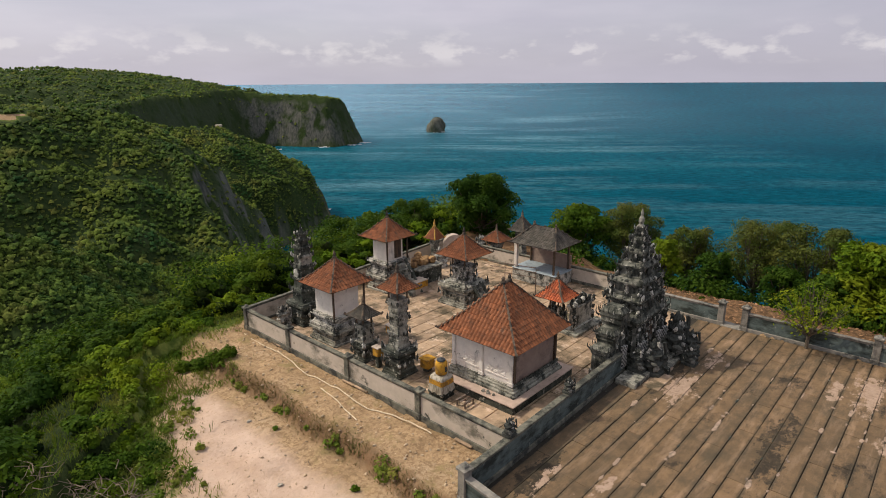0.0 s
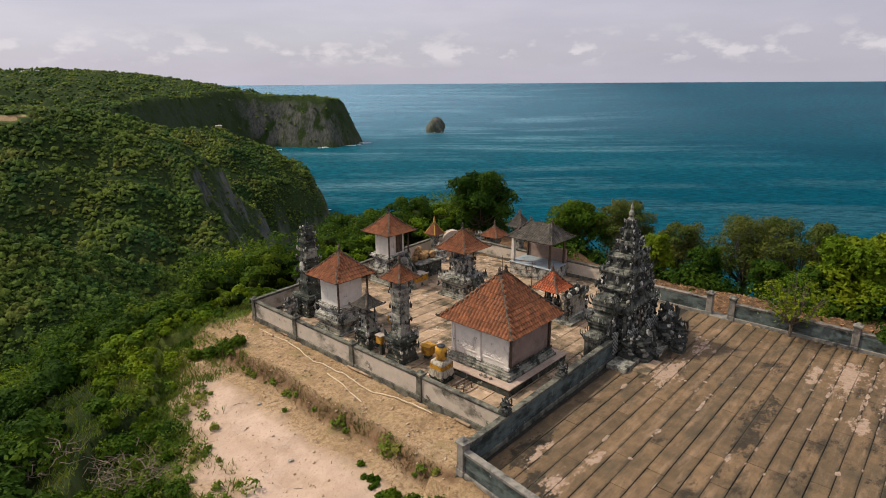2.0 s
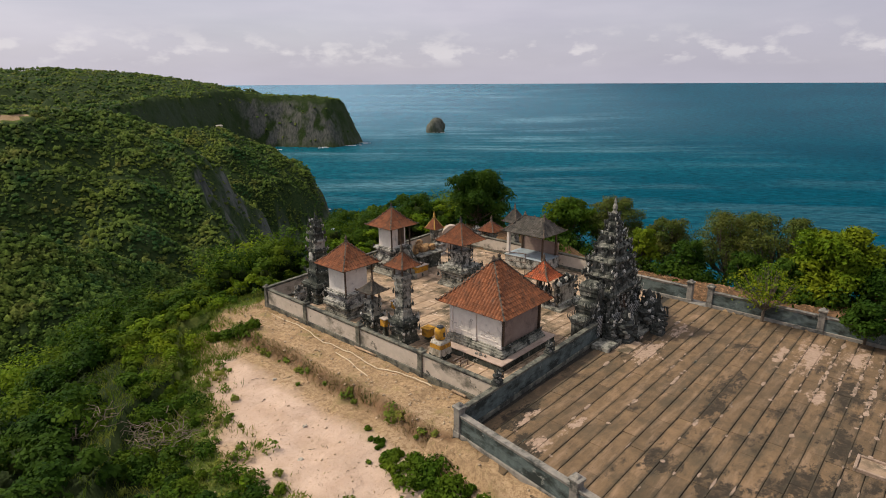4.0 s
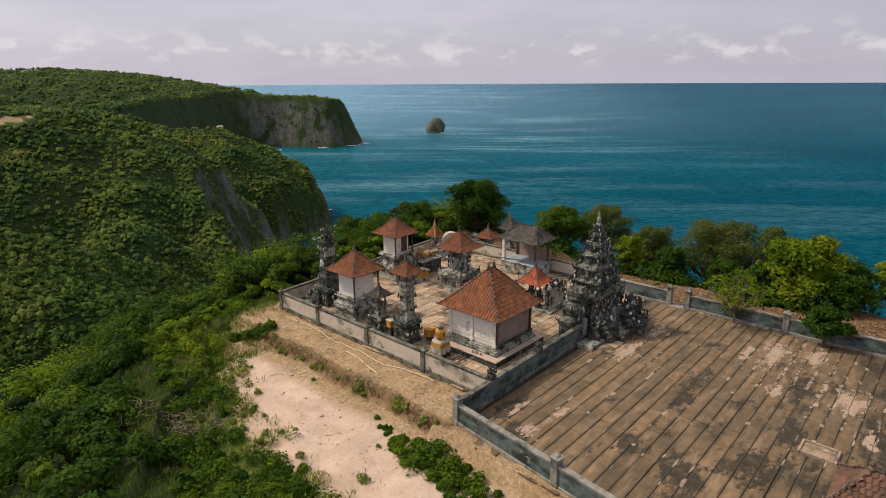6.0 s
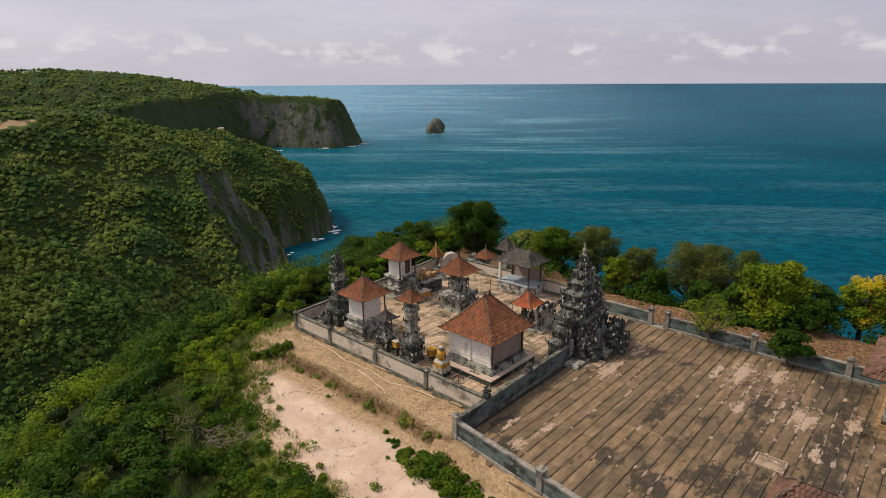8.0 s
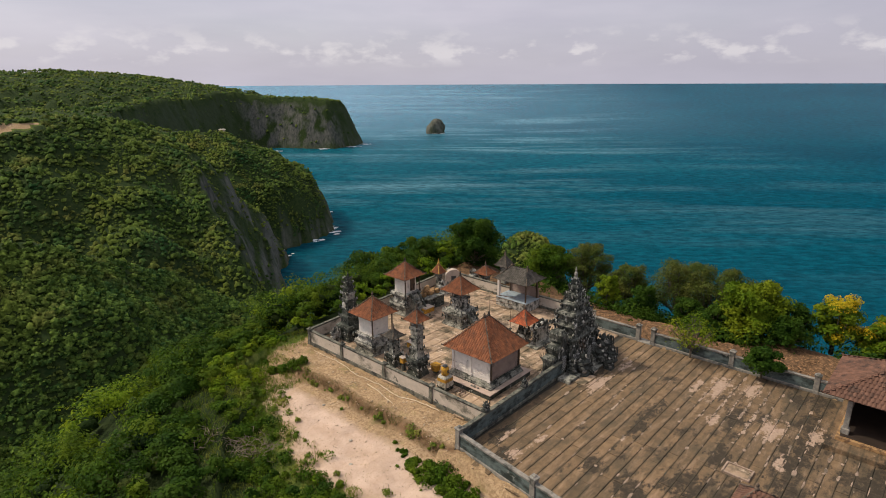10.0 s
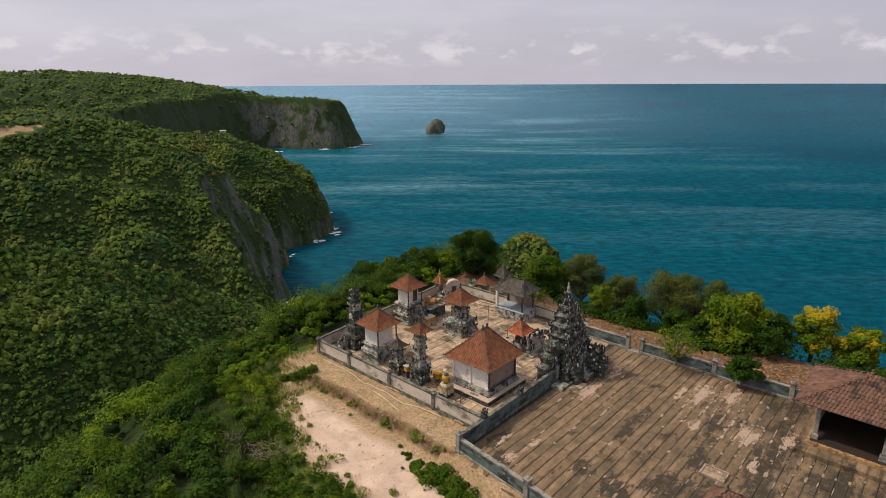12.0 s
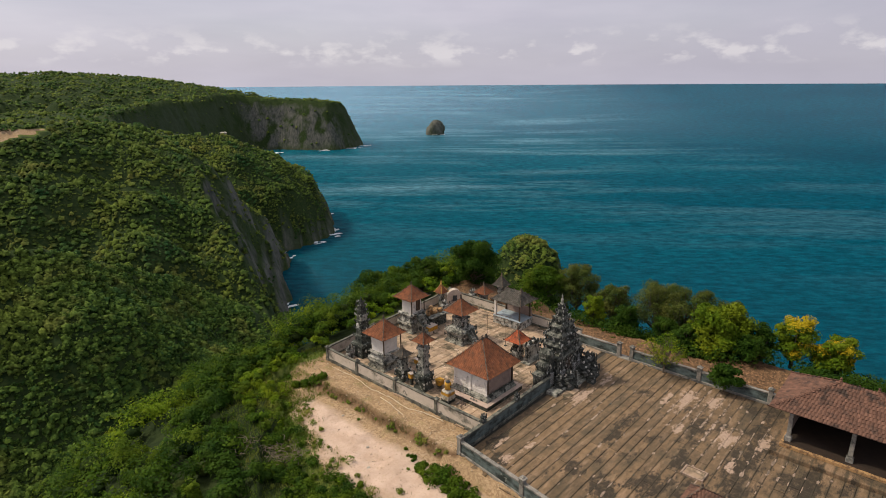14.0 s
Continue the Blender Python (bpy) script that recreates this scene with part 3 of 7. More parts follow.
# ---- mesh helpers ----
class Soup:
    """Vertices and faces of one mesh, gathered piece by piece."""

    def __init__(self):
        self.v, self.f = [], []

    def add(self, verts, faces, m=None):
        k = len(self.v)
        self.v.extend([tuple(m @ Vector(p)) for p in verts] if m else [tuple(p) for p in verts])
        self.f.extend([tuple(i + k for i in q) for q in faces])
        return self

    def rings(self, prof, m=None, chamfer=0.12, close=True):
        """Square-plan lathe: prof rows of half width, half depth, height."""
        vs, fs = [], []
        for hx, hy, z in prof:
            c = min(hx, hy) * chamfer
            vs += [(hx - c, -hy, z), (hx, -hy + c, z), (hx, hy - c, z), (hx - c, hy, z), (-hx + c, hy, z), (-hx, hy - c, z), (-hx, -hy + c, z), (-hx + c, -hy, z)]
        for r in range(len(prof) - 1):
            for i in range(8):
                j = (i + 1) % 8
                fs.append((r * 8 + i, r * 8 + j, r * 8 + 8 + j, r * 8 + 8 + i))
        if close:
            fs.append(tuple(range(7, -1, -1)))
            fs.append(tuple((len(prof) - 1) * 8 + i for i in range(8)))
        return self.add(vs, fs, m)

    def box(self, x0, x1, y0, y1, z0, z1, m=None, bevel=0.02):
        hx, hy = (x1 - x0) / 2, (y1 - y0) / 2
        c = min(bevel, hx * 0.4, hy * 0.4, (z1 - z0) * 0.4)
        mm = Matrix.Translation(((x0 + x1) / 2, (y0 + y1) / 2, 0))
        if m:
            mm = m @ mm
        return self.rings([(hx - c, hy - c, z0), (hx, hy, z0 + c), (hx, hy, z1 - c), (hx - c, hy - c, z1)], mm, chamfer=c / min(hx, hy) if min(hx, hy) else 0)

    def lump(self, x, y, z, sx, sy, sz, rng, rough=0.25):
        t = (1 + 5 ** 0.5) / 2
        base = [(-1, t, 0), (1, t, 0), (-1, -t, 0), (1, -t, 0), (0, -1, t), (0, 1, t), (0, -1, -t), (0, 1, -t), (t, 0, -1), (t, 0, 1), (-t, 0, -1), (-t, 0, 1)]
        fs = [(0, 11, 5), (0, 5, 1), (0, 1, 7), (0, 7, 10), (0, 10, 11), (1, 5, 9), (5, 11, 4), (11, 10, 2), (10, 7, 6), (7, 1, 8), (3, 9, 4), (3, 4, 2), (3, 2, 6), (3, 6, 8), (3, 8, 9), (4, 9, 5), (2, 4, 11), (6, 2, 10), (8, 6, 7), (9, 8, 1)]
        a = rng.random() * 6.3
        ca, sa = math.cos(a), math.sin(a)
        vs = []
        for p in base:
            k = (1 + (rng.random() * 2 - 1) * rough) / 1.9
            px, py = p[0] * ca - p[1] * sa, p[0] * sa + p[1] * ca
            vs.append((x + px * sx * k, y + py * sy * k, z + p[2] * sz * k))
        return self.add(vs, fs)

    def tube(self, pts, r0, r1, sides=7):
        pts = [Vector(p) for p in pts]
        vs, fs = [], []
        for i, p in enumerate(pts):
            d = (pts[min(i + 1, len(pts) - 1)] - pts[max(i - 1, 0)]).normalized()
            a = d.cross(Vector((0, 0, 1)) if abs(d.z) < 0.9 else Vector((1, 0, 0))).normalized()
            b = d.cross(a)
            r = r0 + (r1 - r0) * i / (len(pts) - 1)
            for k in range(sides):
                w = 2 * math.pi * k / sides
                vs.append(p + a * (math.cos(w) * r) + b * (math.sin(w) * r))
        for i in range(len(pts) - 1):
            for k in range(sides):
                j = (k + 1) % sides
                fs.append((i * sides + k, i * sides + j, i * sides + sides + j, i * sides + sides + k))
        fs.append(tuple(range(sides - 1, -1, -1)))
        fs.append(tuple((len(pts) - 1) * sides + k for k in range(sides)))
        return self.add(vs, fs)

    def lathe(self, prof, m=None, sides=14):
        vs, fs = [], []
        for r, z in prof:
            vs += [(r * math.cos(2 * math.pi * k / sides), r * math.sin(2 * math.pi * k / sides), z) for k in range(sides)]
        for i in range(len(prof) - 1):
            for k in range(sides):
                j = (k + 1) % sides
                fs.append((i * sides + k, i * sides + j, i * sides + sides + j, i * sides + sides + k))
        fs.append(tuple(range(sides - 1, -1, -1)))
        fs.append(tuple((len(prof) - 1) * sides + k for k in range(sides)))
        return self.add(vs, fs, m)

    def mesh(self, name):
        me = bpy.data.meshes.new(name)
        me.from_pydata(self.v, [], self.f)
        return me


def array_mesh(name, verts, faces):
    """A mesh from numpy arrays: verts (n, 3), faces (m, k)."""
    me = bpy.data.meshes.new(name)
    k = faces.shape[1]
    me.vertices.add(len(verts))
    me.vertices.foreach_set("co", verts.astype(np.float32).ravel())
    me.loops.add(faces.size)
    me.loops.foreach_set("vertex_index", faces.astype(np.int32).ravel())
    me.polygons.add(len(faces))
    me.polygons.foreach_set("loop_start", np.arange(0, faces.size, k, dtype=np.int32))
    me.update(calc_edges=True)
    return me


def part(name, soup, mat, parent=None, label="", smooth=False):
    me = soup.mesh(name) if isinstance(soup, Soup) else soup
    me.materials.append(mat)
    if smooth:
        me.polygons.foreach_set("use_smooth", [True] * len(me.polygons))
    ob = new(name, me)
    if parent:
        ob.parent = parent
    if label:
        ob["label"] = label
    return ob


def thing(name, x, y, z, label, category, group="", kind="", rz=0):
    ob = new(name)
    ob.empty_display_size = 0.2
    ob.matrix_basis = pose(x, y, z, 0, 0, rz)
    return tagged(ob, label, category, group, kind)


def rand_unit(rng, n):
    d = rng.normal(size=(n, 3))
    return d / np.linalg.norm(d, axis=1, keepdims=True)


def leaf_arrays(rng, centers, outward, size, slim=0.55):
    """Folded four-cornered leaves, facing roughly outward and up."""
    n = len(centers)
    nrm = outward * 0.9 + rng.normal(size=(n, 3)) * 0.45 + np.array([0, 0, 0.35])
    nrm /= np.linalg.norm(nrm, axis=1, keepdims=True)
    a = np.cross(nrm, rng.normal(size=(n, 3)))
    a /= np.linalg.norm(a, axis=1, keepdims=True)
    b = np.cross(nrm, a)
    s = (size * (0.6 + 0.8 * rng.random(n)))[:, None]
    v = np.stack([centers - a * s, centers + b * s * slim - nrm * s * 0.15, centers + a * s, centers - b * s * slim - nrm * s * 0.15], 1)
    return v.reshape(-1, 3)


def leaves_mesh(name, verts):
    return array_mesh(name, verts, np.arange(len(verts)).reshape(-1, 4))


def clump_leaves(rng, c, r, count, size, flat=0.75, slim=0.55, under=-0.35, whole=None):
    """Leaves over the upper shell of uneven ellipsoid clumps. c (n, 3), r (n,)."""
    n = len(c)
    d = rand_unit(rng, n * count)
    d[:, 2] = np.where(d[:, 2] < under, -d[:, 2], d[:, 2])
    idx = np.repeat(np.arange(n), count)
    ph = rng.random((n, 3)) * 6.28
    lob = 1 + 0.22 * np.sin(d[:, 0] * 5 + ph[idx, 0]) * np.cos(d[:, 1] * 5 + ph[idx, 1]) + 0.10 * np.sin(d[:, 2] * 9 + ph[idx, 2])
    rad = r[idx] * lob * (1.12 - 0.54 * rng.random(n * count) ** 1.6)
    pos = c[idx] + d * rad[:, None] * np.array([1, 1, flat])
    if whole is not None:
        d = d * 0.8 + whole[idx] * 1.1
    return leaf_arrays(rng, pos, d, np.full(n * count, 1.0) * (size if np.isscalar(size) else size[idx]), slim)


# ---- land and sea ----
SEA_Z = -225.0
COAST = [(60, -900), (75, -300), (62, -80), (70, 20), (85, 70), (130, 170), (215, 350), (300, 520), (335, 560), (372, 640), (420, 690), (425, 735), (500, 745), (565, 775), (620, 850), (665, 950), (640, 1060), (500, 1330), (560, 1470), (740, 1665), (946, 1890), (1157, 2049), (1234, 1991), (1290, 1882), (1360, 1800), (1460, 1817), (1563, 1880), (1640, 2050), (1600, 2400), (1450, 3100), (1200, 4000)]
RIDGES = [
    ([(-400, 420, 10), (-120, 320, -17), (35, 292, -47), (100, 312, -82), (160, 350, -130), (215, 415, -190)], 0.85, 0.0006),
    ([(-500, 650, 40), (-100, 620, 8), (60, 585, -3), (110, 575, -5), (165, 600, -9), (215, 640, -16), (222, 500, -66), (235, 470, -86)], 0.62, 0.0008),
    ([(215, 510, -60), (238, 520, -84), (300, 610, -128), (366, 694, -176)], 1.7, 0.0),
    ([(-100, 1000, -20), (215, 960, -50), (330, 930, -54), (435, 895, -52), (478, 880, -72), (515, 870, -105), (550, 865, -139), (575, 862, -172)], 0.55, 0.0012),
    ([(-600, 1500, 10), (100, 1450, -25), (329, 1431, -32), (519, 1477, -33), (768, 1754, -16), (992, 1979, -31), (1175, 2107, -40)], 0.12, 0.0001),
    ([(-700, 2750, 60), (200, 2660, 54), (447, 2632, 60), (672, 2582, 70), (880, 2464, 54), (1014, 2356, 18), (1076, 2306, 2), (1210, 2168, -34), (1370, 1961, -38), (1408, 1933, -50), (1445, 1905, -92), (1485, 1890, -122), (1545, 1884, -190)], 0.13, 0.0001),
]


def segment_near(X, Y, a, b):
    ax, ay, bx, by = a[0], a[1], b[0], b[1]
    dx, dy = bx - ax, by - ay
    t = np.clip(((X - ax) * dx + (Y - ay) * dy) / (dx * dx + dy * dy), 0, 1)
    ex, ey = X - ax - t * dx, Y - ay - t * dy
    return t, np.hypot(ex, ey), dx * ey - dy * ex


def waves(X, Y, s, seed):
    """Cheap rolling unevenness of about unit height and wavelength s."""
    out = 0
    for i in range(4):
        k = 6.283 / s * (1 + 0.37 * i)
        a = seed * 1.7 + i * 1.93
        out = out + np.sin(k * (X * math.cos(a) + Y * math.sin(a)) + seed * 3 + i) / 4
    return out


def edge_distance(X, Y):
    """Distance beyond the rim of the temple's plateau; negative on it."""
    d1 = (X - 0) * -0.84 + (Y - 25.5) * 0.54 - 3.0
    d2 = Y - 22.3 - 0.09 * X
    d3 = X - 25.0 - 3.0 * np.clip((-7 - Y) / 5, 0, 1) - 3.0 * np.clip((Y - 10) / 6, 0, 1)
    d = np.maximum(np.maximum(d1, d2), d3)
    return d + 1.2 * waves(X, Y, 14, 2)


def growth_edge(X, Y):
    """Distance into the scrub that crowds the sandy clearing; negative on bare ground."""
    rim = np.interp(Y, [-30, -8, 1, 6, 10, 14, 17, 20, 23], [-15, -12.5, -11.6, -12.0, -10.9, -9.2, -8.4, -7.6, -6.0])
    crowd = (rim - X) * 0.84 + 0.8 * waves(X, Y, 4.5, 23) + 0.5 * waves(X, Y, 1.9, 24)
    return np.maximum(edge_distance(X, Y), np.where(Y < 21, crowd, -9.0))


def land(X, Y):
    d = np.maximum(edge_distance(X, Y), 0)
    z = -(0.28 * d + 0.021 * np.minimum(d, 40) ** 2) - 1.25 * np.maximum(d - 40, 0)
    low = np.full_like(z, -170.0) + 12 * waves(X, Y, 160, 5)
    z = np.where(z > -400, np.maximum(z, low), low)
    for nodes, slope, curve in RIDGES:
        for a, b in zip(nodes, nodes[1:]):
            t, dist, _ = segment_near(X, Y, a, b)
            dist = dist * (1 + 0.16 * waves(X, Y, 130, 3))
            z = np.maximum(z, a[2] + (b[2] - a[2]) * t - slope * dist - curve * dist ** 2 + (3.5 * waves(X, Y, 60, 7) + 2.0 * waves(X, Y, 23, 4)) * np.clip((dist + 20) / 60, 0, 1))
    best, side = np.full_like(z, 1e9), np.zeros_like(z)
    for a, b in zip(COAST, COAST[1:]):
        t, dist, cross = segment_near(X, Y, a, b)
        near = dist < best
        best, side = np.where(near, dist, best), np.where(near, cross, side)
    s = np.where(side > 0, best, -best)
    s = s + 7 * waves(X, Y, 55, 6) + 3 * waves(X, Y, 17, 9)
    steep = 2.3 + 7.0 * np.clip((260 - Y) / 160, 0, 1)
    cliff = SEA_Z - 3 + np.where(s > 0, steep * s + 8 * np.tanh(s / 6), 0.8 * s)
    z = np.maximum(np.minimum(z, cliff), -300)
    # wooded pinnacle standing in the water below the temple
    px, py = X - 438, Y - 290
    dist = np.hypot(px * 0.832 + py * 0.555, (-px * 0.555 + py * 0.832) * 1.0) * (1 + 0.12 * waves(X, Y, 45, 12))
    z = np.maximum(z, -122 - 0.022 * dist ** 2 - np.maximum(dist - 30, 0) * 2.2)
    return z, s


def ground_height(X, Y):
    """Land with the levelled terraces of the temple."""
    X, Y = np.asarray(X, float), np.asarray(Y, float)
    z, s = land(X, Y)
    r = np.hypot(X - 5, Y - 5)
    z = z + np.where(r < 400, 0.14 * waves(X, Y, 5, 1) + 0.07 * waves(X, Y, 1.7, 8), 0)
    lip = -3.2 - 0.15 * np.sin(Y * 0.9) + 0.08 * waves(X * 0.2, Y, 1.9, 21)
    drop = np.where((Y < 23) & (Y > -0.2), np.clip((lip - X) / 0.5, 0, 1), 1.0)
    plaza = (X > -4.2) & (Y <= 0.6) & (X < 21.0)
    clear = (~plaza) & (edge_distance(X, Y) < 0) & (X < -2)
    z = np.where(clear, z - drop * (0.7 + 0.02 * np.maximum(-X - 3, 0)), z)
    inside = ((X > 0.05) & (X < 21.3) & (Y > 0) & (Y < 20)) | ((X > -3.2) & (X < 20.3) & (Y < -0.1) & (Y > -40))
    foot = (X > -0.75) & (X <= 0.05) & (Y > -0.1) & (Y < 20.5)
    z = np.where(foot, np.minimum(z, -0.13 + 0.03 * waves(X, Y, 2.3, 27)), z)
    return np.where(inside, -0.35, z)


def build_ground():
    rad = np.concatenate([[0.0], np.arange(0.6, 6, 0.55), np.arange(6, 24, 0.3), np.arange(24.2, 46, 0.6), np.geomspace(47, 300, 50), np.geomspace(306, 1150, 60), np.linspace(1175, 1500, 16), np.linspace(1520, 2540, 58), np.geomspace(2600, 3800, 8)])
    rad = np.sort(np.concatenate([rad, np.arange(549, 586, 4.5)]))
    th = np.radians(np.concatenate([np.arange(0, 40, 1.0), np.arange(40, 96, 0.33), np.arange(96, 360, 1.4)]))
    na = len(th)
    R, T = np.meshgrid(rad, th, indexing="ij")
    X, Y = 5 + R * np.cos(T), 5 + R * np.sin(T)
    Z = ground_height(X, Y)
    nr = len(rad)
    i, j = np.meshgrid(np.arange(nr - 1), np.arange(na), indexing="ij")
    k = (j + 1) % na
    faces = np.stack([i * na + j, (i + 1) * na + j, (i + 1) * na + k, i * na + k], -1).reshape(-1, 4)
    me = array_mesh("ground", np.stack([X, Y, Z], -1).reshape(-1, 3), faces)
    e = growth_edge(X, Y)
    left = np.clip((-3.5 - X) * 0.25, 0, 1) * np.clip((Y + 4) * 0.4, 0, 1)
    bare = np.clip((-e - 0.5 * left) * 0.6 + 0.15, -0.9, 1)
    bare = np.where((X > 20.3) & (e < 2.0), np.maximum(bare, 0.75), bare)
    bare = np.where(R > 60, -1.0, bare)
    road = np.exp(-(((X - 72) / 46) ** 2 + ((Y - 567) / 8) ** 2))
    bare = np.where(R > 300, np.where(road > 0.45, 0.9, -1.0), bare)
    at = me.attributes.new("bare", "FLOAT", "POINT")
    at.data.foreach_set("value", bare.astype(np.float32).ravel())
    rock = np.where(R > 1250, np.clip((X - 1120) / 60, 0.18, 1.0) * np.clip((1440 - X) / 70, 0.2, 1.0), 0.0) + 0.9 * np.clip(2.2 - segment_near(X, Y, (235, 505), (375, 700))[1] / 32, 0, 1) + 0.5 * np.exp(-(((X - 600) / 60) ** 2 + ((Y - 860) / 60) ** 2))
    rock = rock + np.where(Z < SEA_Z + 14, 1.0, 0.0)
    litter = np.clip((X - 20.7) * 2, 0, 1) * np.clip((60 - R) * 0.1, 0, 1)
    litter = np.maximum(litter, 0.97 * np.exp(-((X + 3.47 + 0.15 * np.sin(Y * 0.9)) / 0.36) ** 2) * (Y > -0.5) * (Y < 19))
    pale = np.clip((-4.4 - X) * 0.8, 0, 1) * np.clip(-e * 0.35, 0, 1) * np.clip((17.5 - Y) * 0.5, 0, 1) * (R < 60)
    for key, value in (("rock", np.clip(rock, 0, 1)), ("litter", litter), ("pale", pale)):
        me.attributes.new(key, "FLOAT", "POINT").data.foreach_set("value", value.astype(np.float32).ravel())
    ob = part("ground", me, M_GROUND, smooth=True)
    return tagged(ob, "sandy headland falling away to forested hills and sea cliffs", "ground", kind="structure")


def build_sea():
    rad = np.concatenate([[0], np.linspace(40, 2900, 60), np.linspace(2960, 4960, 40)])
    na = 180
    th = np.arange(na) * 2 * np.pi / na
    R, T = np.meshgrid(rad, th, indexing="ij")
    far = np.clip((R - 2900) / 2060, 0, 1)
    Z = SEA_Z + 217 * far ** 1.25
    i, j = np.meshgrid(np.arange(len(rad) - 1), np.arange(na), indexing="ij")
    k = (j + 1) % na
    faces = np.stack([i * na + j, (i + 1) * na + j, (i + 1) * na + k, i * na + k], -1).reshape(-1, 4)
    me = array_mesh("sea", np.stack([R * np.cos(T), R * np.sin(T), Z], -1).reshape(-1, 3), faces)
    return tagged(part("sea", me, M_SEA, smooth=True), "dark teal ocean with pale wind streaks and coloured-in sun glitter reaching the horizon", "water", kind="structure")


build_ground()
build_sea()


def sea_stack():
    rng = np.random.default_rng(5)
    n, m = 26, 40
    u = np.linspace(0, 1, n)
    T = np.arange(m) * 2 * np.pi / m
    U, TT = np.meshgrid(u, T, indexing="ij")
    rr = 46 * np.sqrt(np.clip(1 - U ** 2.6, 0, 1)) * (1 + 0.13 * np.sin(TT * 3 + U * 4) + 0.07 * np.sin(TT * 7 + U * 11)) + 1
    X, Y, Z = rr * np.cos(TT) * 1.05, rr * np.sin(TT) * 0.8, U * 72 + 2.5 * np.sin(TT * 5 + U * 20)
    i, j = np.meshgrid(np.arange(n - 1), np.arange(m), indexing="ij")
    k = (j + 1) % m
    f = np.stack([i * m + j, i * m + k, (i + 1) * m + k, (i + 1) * m + j], -1).reshape(-1, 4)
    ob = part("sea_stack", array_mesh("sea_stack", np.stack([X, Y, Z], -1).reshape(-1, 3), f), M_ROCK)
    ob.matrix_basis = pose(2098, 1962, SEA_Z - 3)
    return tagged(ob, "small rounded rock islet standing in the open sea", "islet")


sea_stack()


def crowns_stuff(name, label, count, r_lo, r_hi, az_lo, az_hi, size, seed, min_z=-212, steep_max=1.9, per=16, leaf=1.0, bare_from=1e9):
    """Tree crowns as uneven faceted lumps, spread over the far hills."""
    rng = np.random.default_rng(seed)
    n = count * 3
    r = np.sqrt(rng.random(n) * (r_hi ** 2 - r_lo ** 2) + r_lo ** 2)
    a = np.radians(az_lo + rng.random(n) * (az_hi - az_lo))
    X, Y = -20 + r * np.cos(a), -15 + r * np.sin(a)
    Z, s = land(X, Y)
    dx = (land(X + 4, Y)[0] - Z) / 4
    dy = (land(X, Y + 4)[0] - Z) / 4
    facing = (dx * np.cos(a) + dy * np.sin(a)) > -0.35
    ok = (Z > min_z) & (np.hypot(dx, dy) < steep_max) & facing & ~((segment_near(X, Y, (245, 515), (375, 700))[1] < 60) & (np.hypot(dx, dy) > 1.0) & (rng.random(n) > 0.2)) & (edge_distance(X, Y) > 36)
    ok &= ~((np.abs(X - 72) < 43) & (np.abs(Y - 564) < 7))
    ok &= ~((X > bare_from) & (np.hypot(dx, dy) > 1.0) & (rng.random(n) > 0.12))
    X, Y, Z = X[ok][:count], Y[ok][:count], Z[ok][:count]
    n = len(X)
    rad = size * (0.45 + 1.3 * rng.random(n) ** 3.0)
    c = np.stack([X, Y, Z + rad * (-0.05 + 0.45 * rng.random(n))], -1)
    t = (1 + 5 ** 0.5) / 2
    ico = np.array([(-1, t, 0), (1, t, 0), (-1, -t, 0), (1, -t, 0), (0, -1, t), (0, 1, t), (0, -1, -t), (0, 1, -t), (t, 0, -1), (t, 0, 1), (-t, 0, -1), (-t, 0, 1)]) / math.sqrt(1 + t * t)
    tri = np.array([(0, 11, 5), (0, 5, 1), (0, 1, 7), (0, 7, 10), (0, 10, 11), (1, 5, 9), (5, 11, 4), (11, 10, 2), (3, 9, 4), (3, 4, 2), (4, 9, 5), (2, 4, 11), (9, 8, 1)])
    V = ico[None] * (rad * (0.8 if per else 0.95))[:, None, None] * (1 + (0.6 if per else 1.0) * (rng.random((n, 12, 1)) - 0.5)) + c[:, None]
    F = tri[None] + (np.arange(n) * 12)[:, None, None]
    # leafy near crowns get the canopy with sunlight in its colour
    ob = part(name, array_mesh(name, V.reshape(-1, 3), F.reshape(-1, 3)), M_CANOPY_LIT if per else M_CANOPY, smooth=per > 0)
    tagged(ob, label, "forest", kind="stuff")
    if per:
        v = clump_leaves(rng, c, rad * 1.1, per, leaf * (0.75 + 0.5 * rng.random(n)), 0.95, 0.8, -0.1)
        ob = part("foliage", leaves_mesh("foliage", v), M_CANOPY_LIT)
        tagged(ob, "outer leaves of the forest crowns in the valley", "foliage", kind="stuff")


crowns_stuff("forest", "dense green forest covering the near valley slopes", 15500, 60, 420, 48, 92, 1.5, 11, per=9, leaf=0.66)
crowns_stuff("forest", "dense green forest over the cliff-edged hills", 41000, 400, 1150, 50, 86, 1.72, 12, per=0, steep_max=3.2)
crowns_stuff("forest", "far wooded plateau above the pale sea cliffs", 16000, 1150, 2900, 45, 84, 3.6, 13, per=0, steep_max=3.2, bare_from=620)
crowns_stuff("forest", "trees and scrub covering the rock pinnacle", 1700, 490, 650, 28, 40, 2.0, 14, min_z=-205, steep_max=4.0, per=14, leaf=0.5)


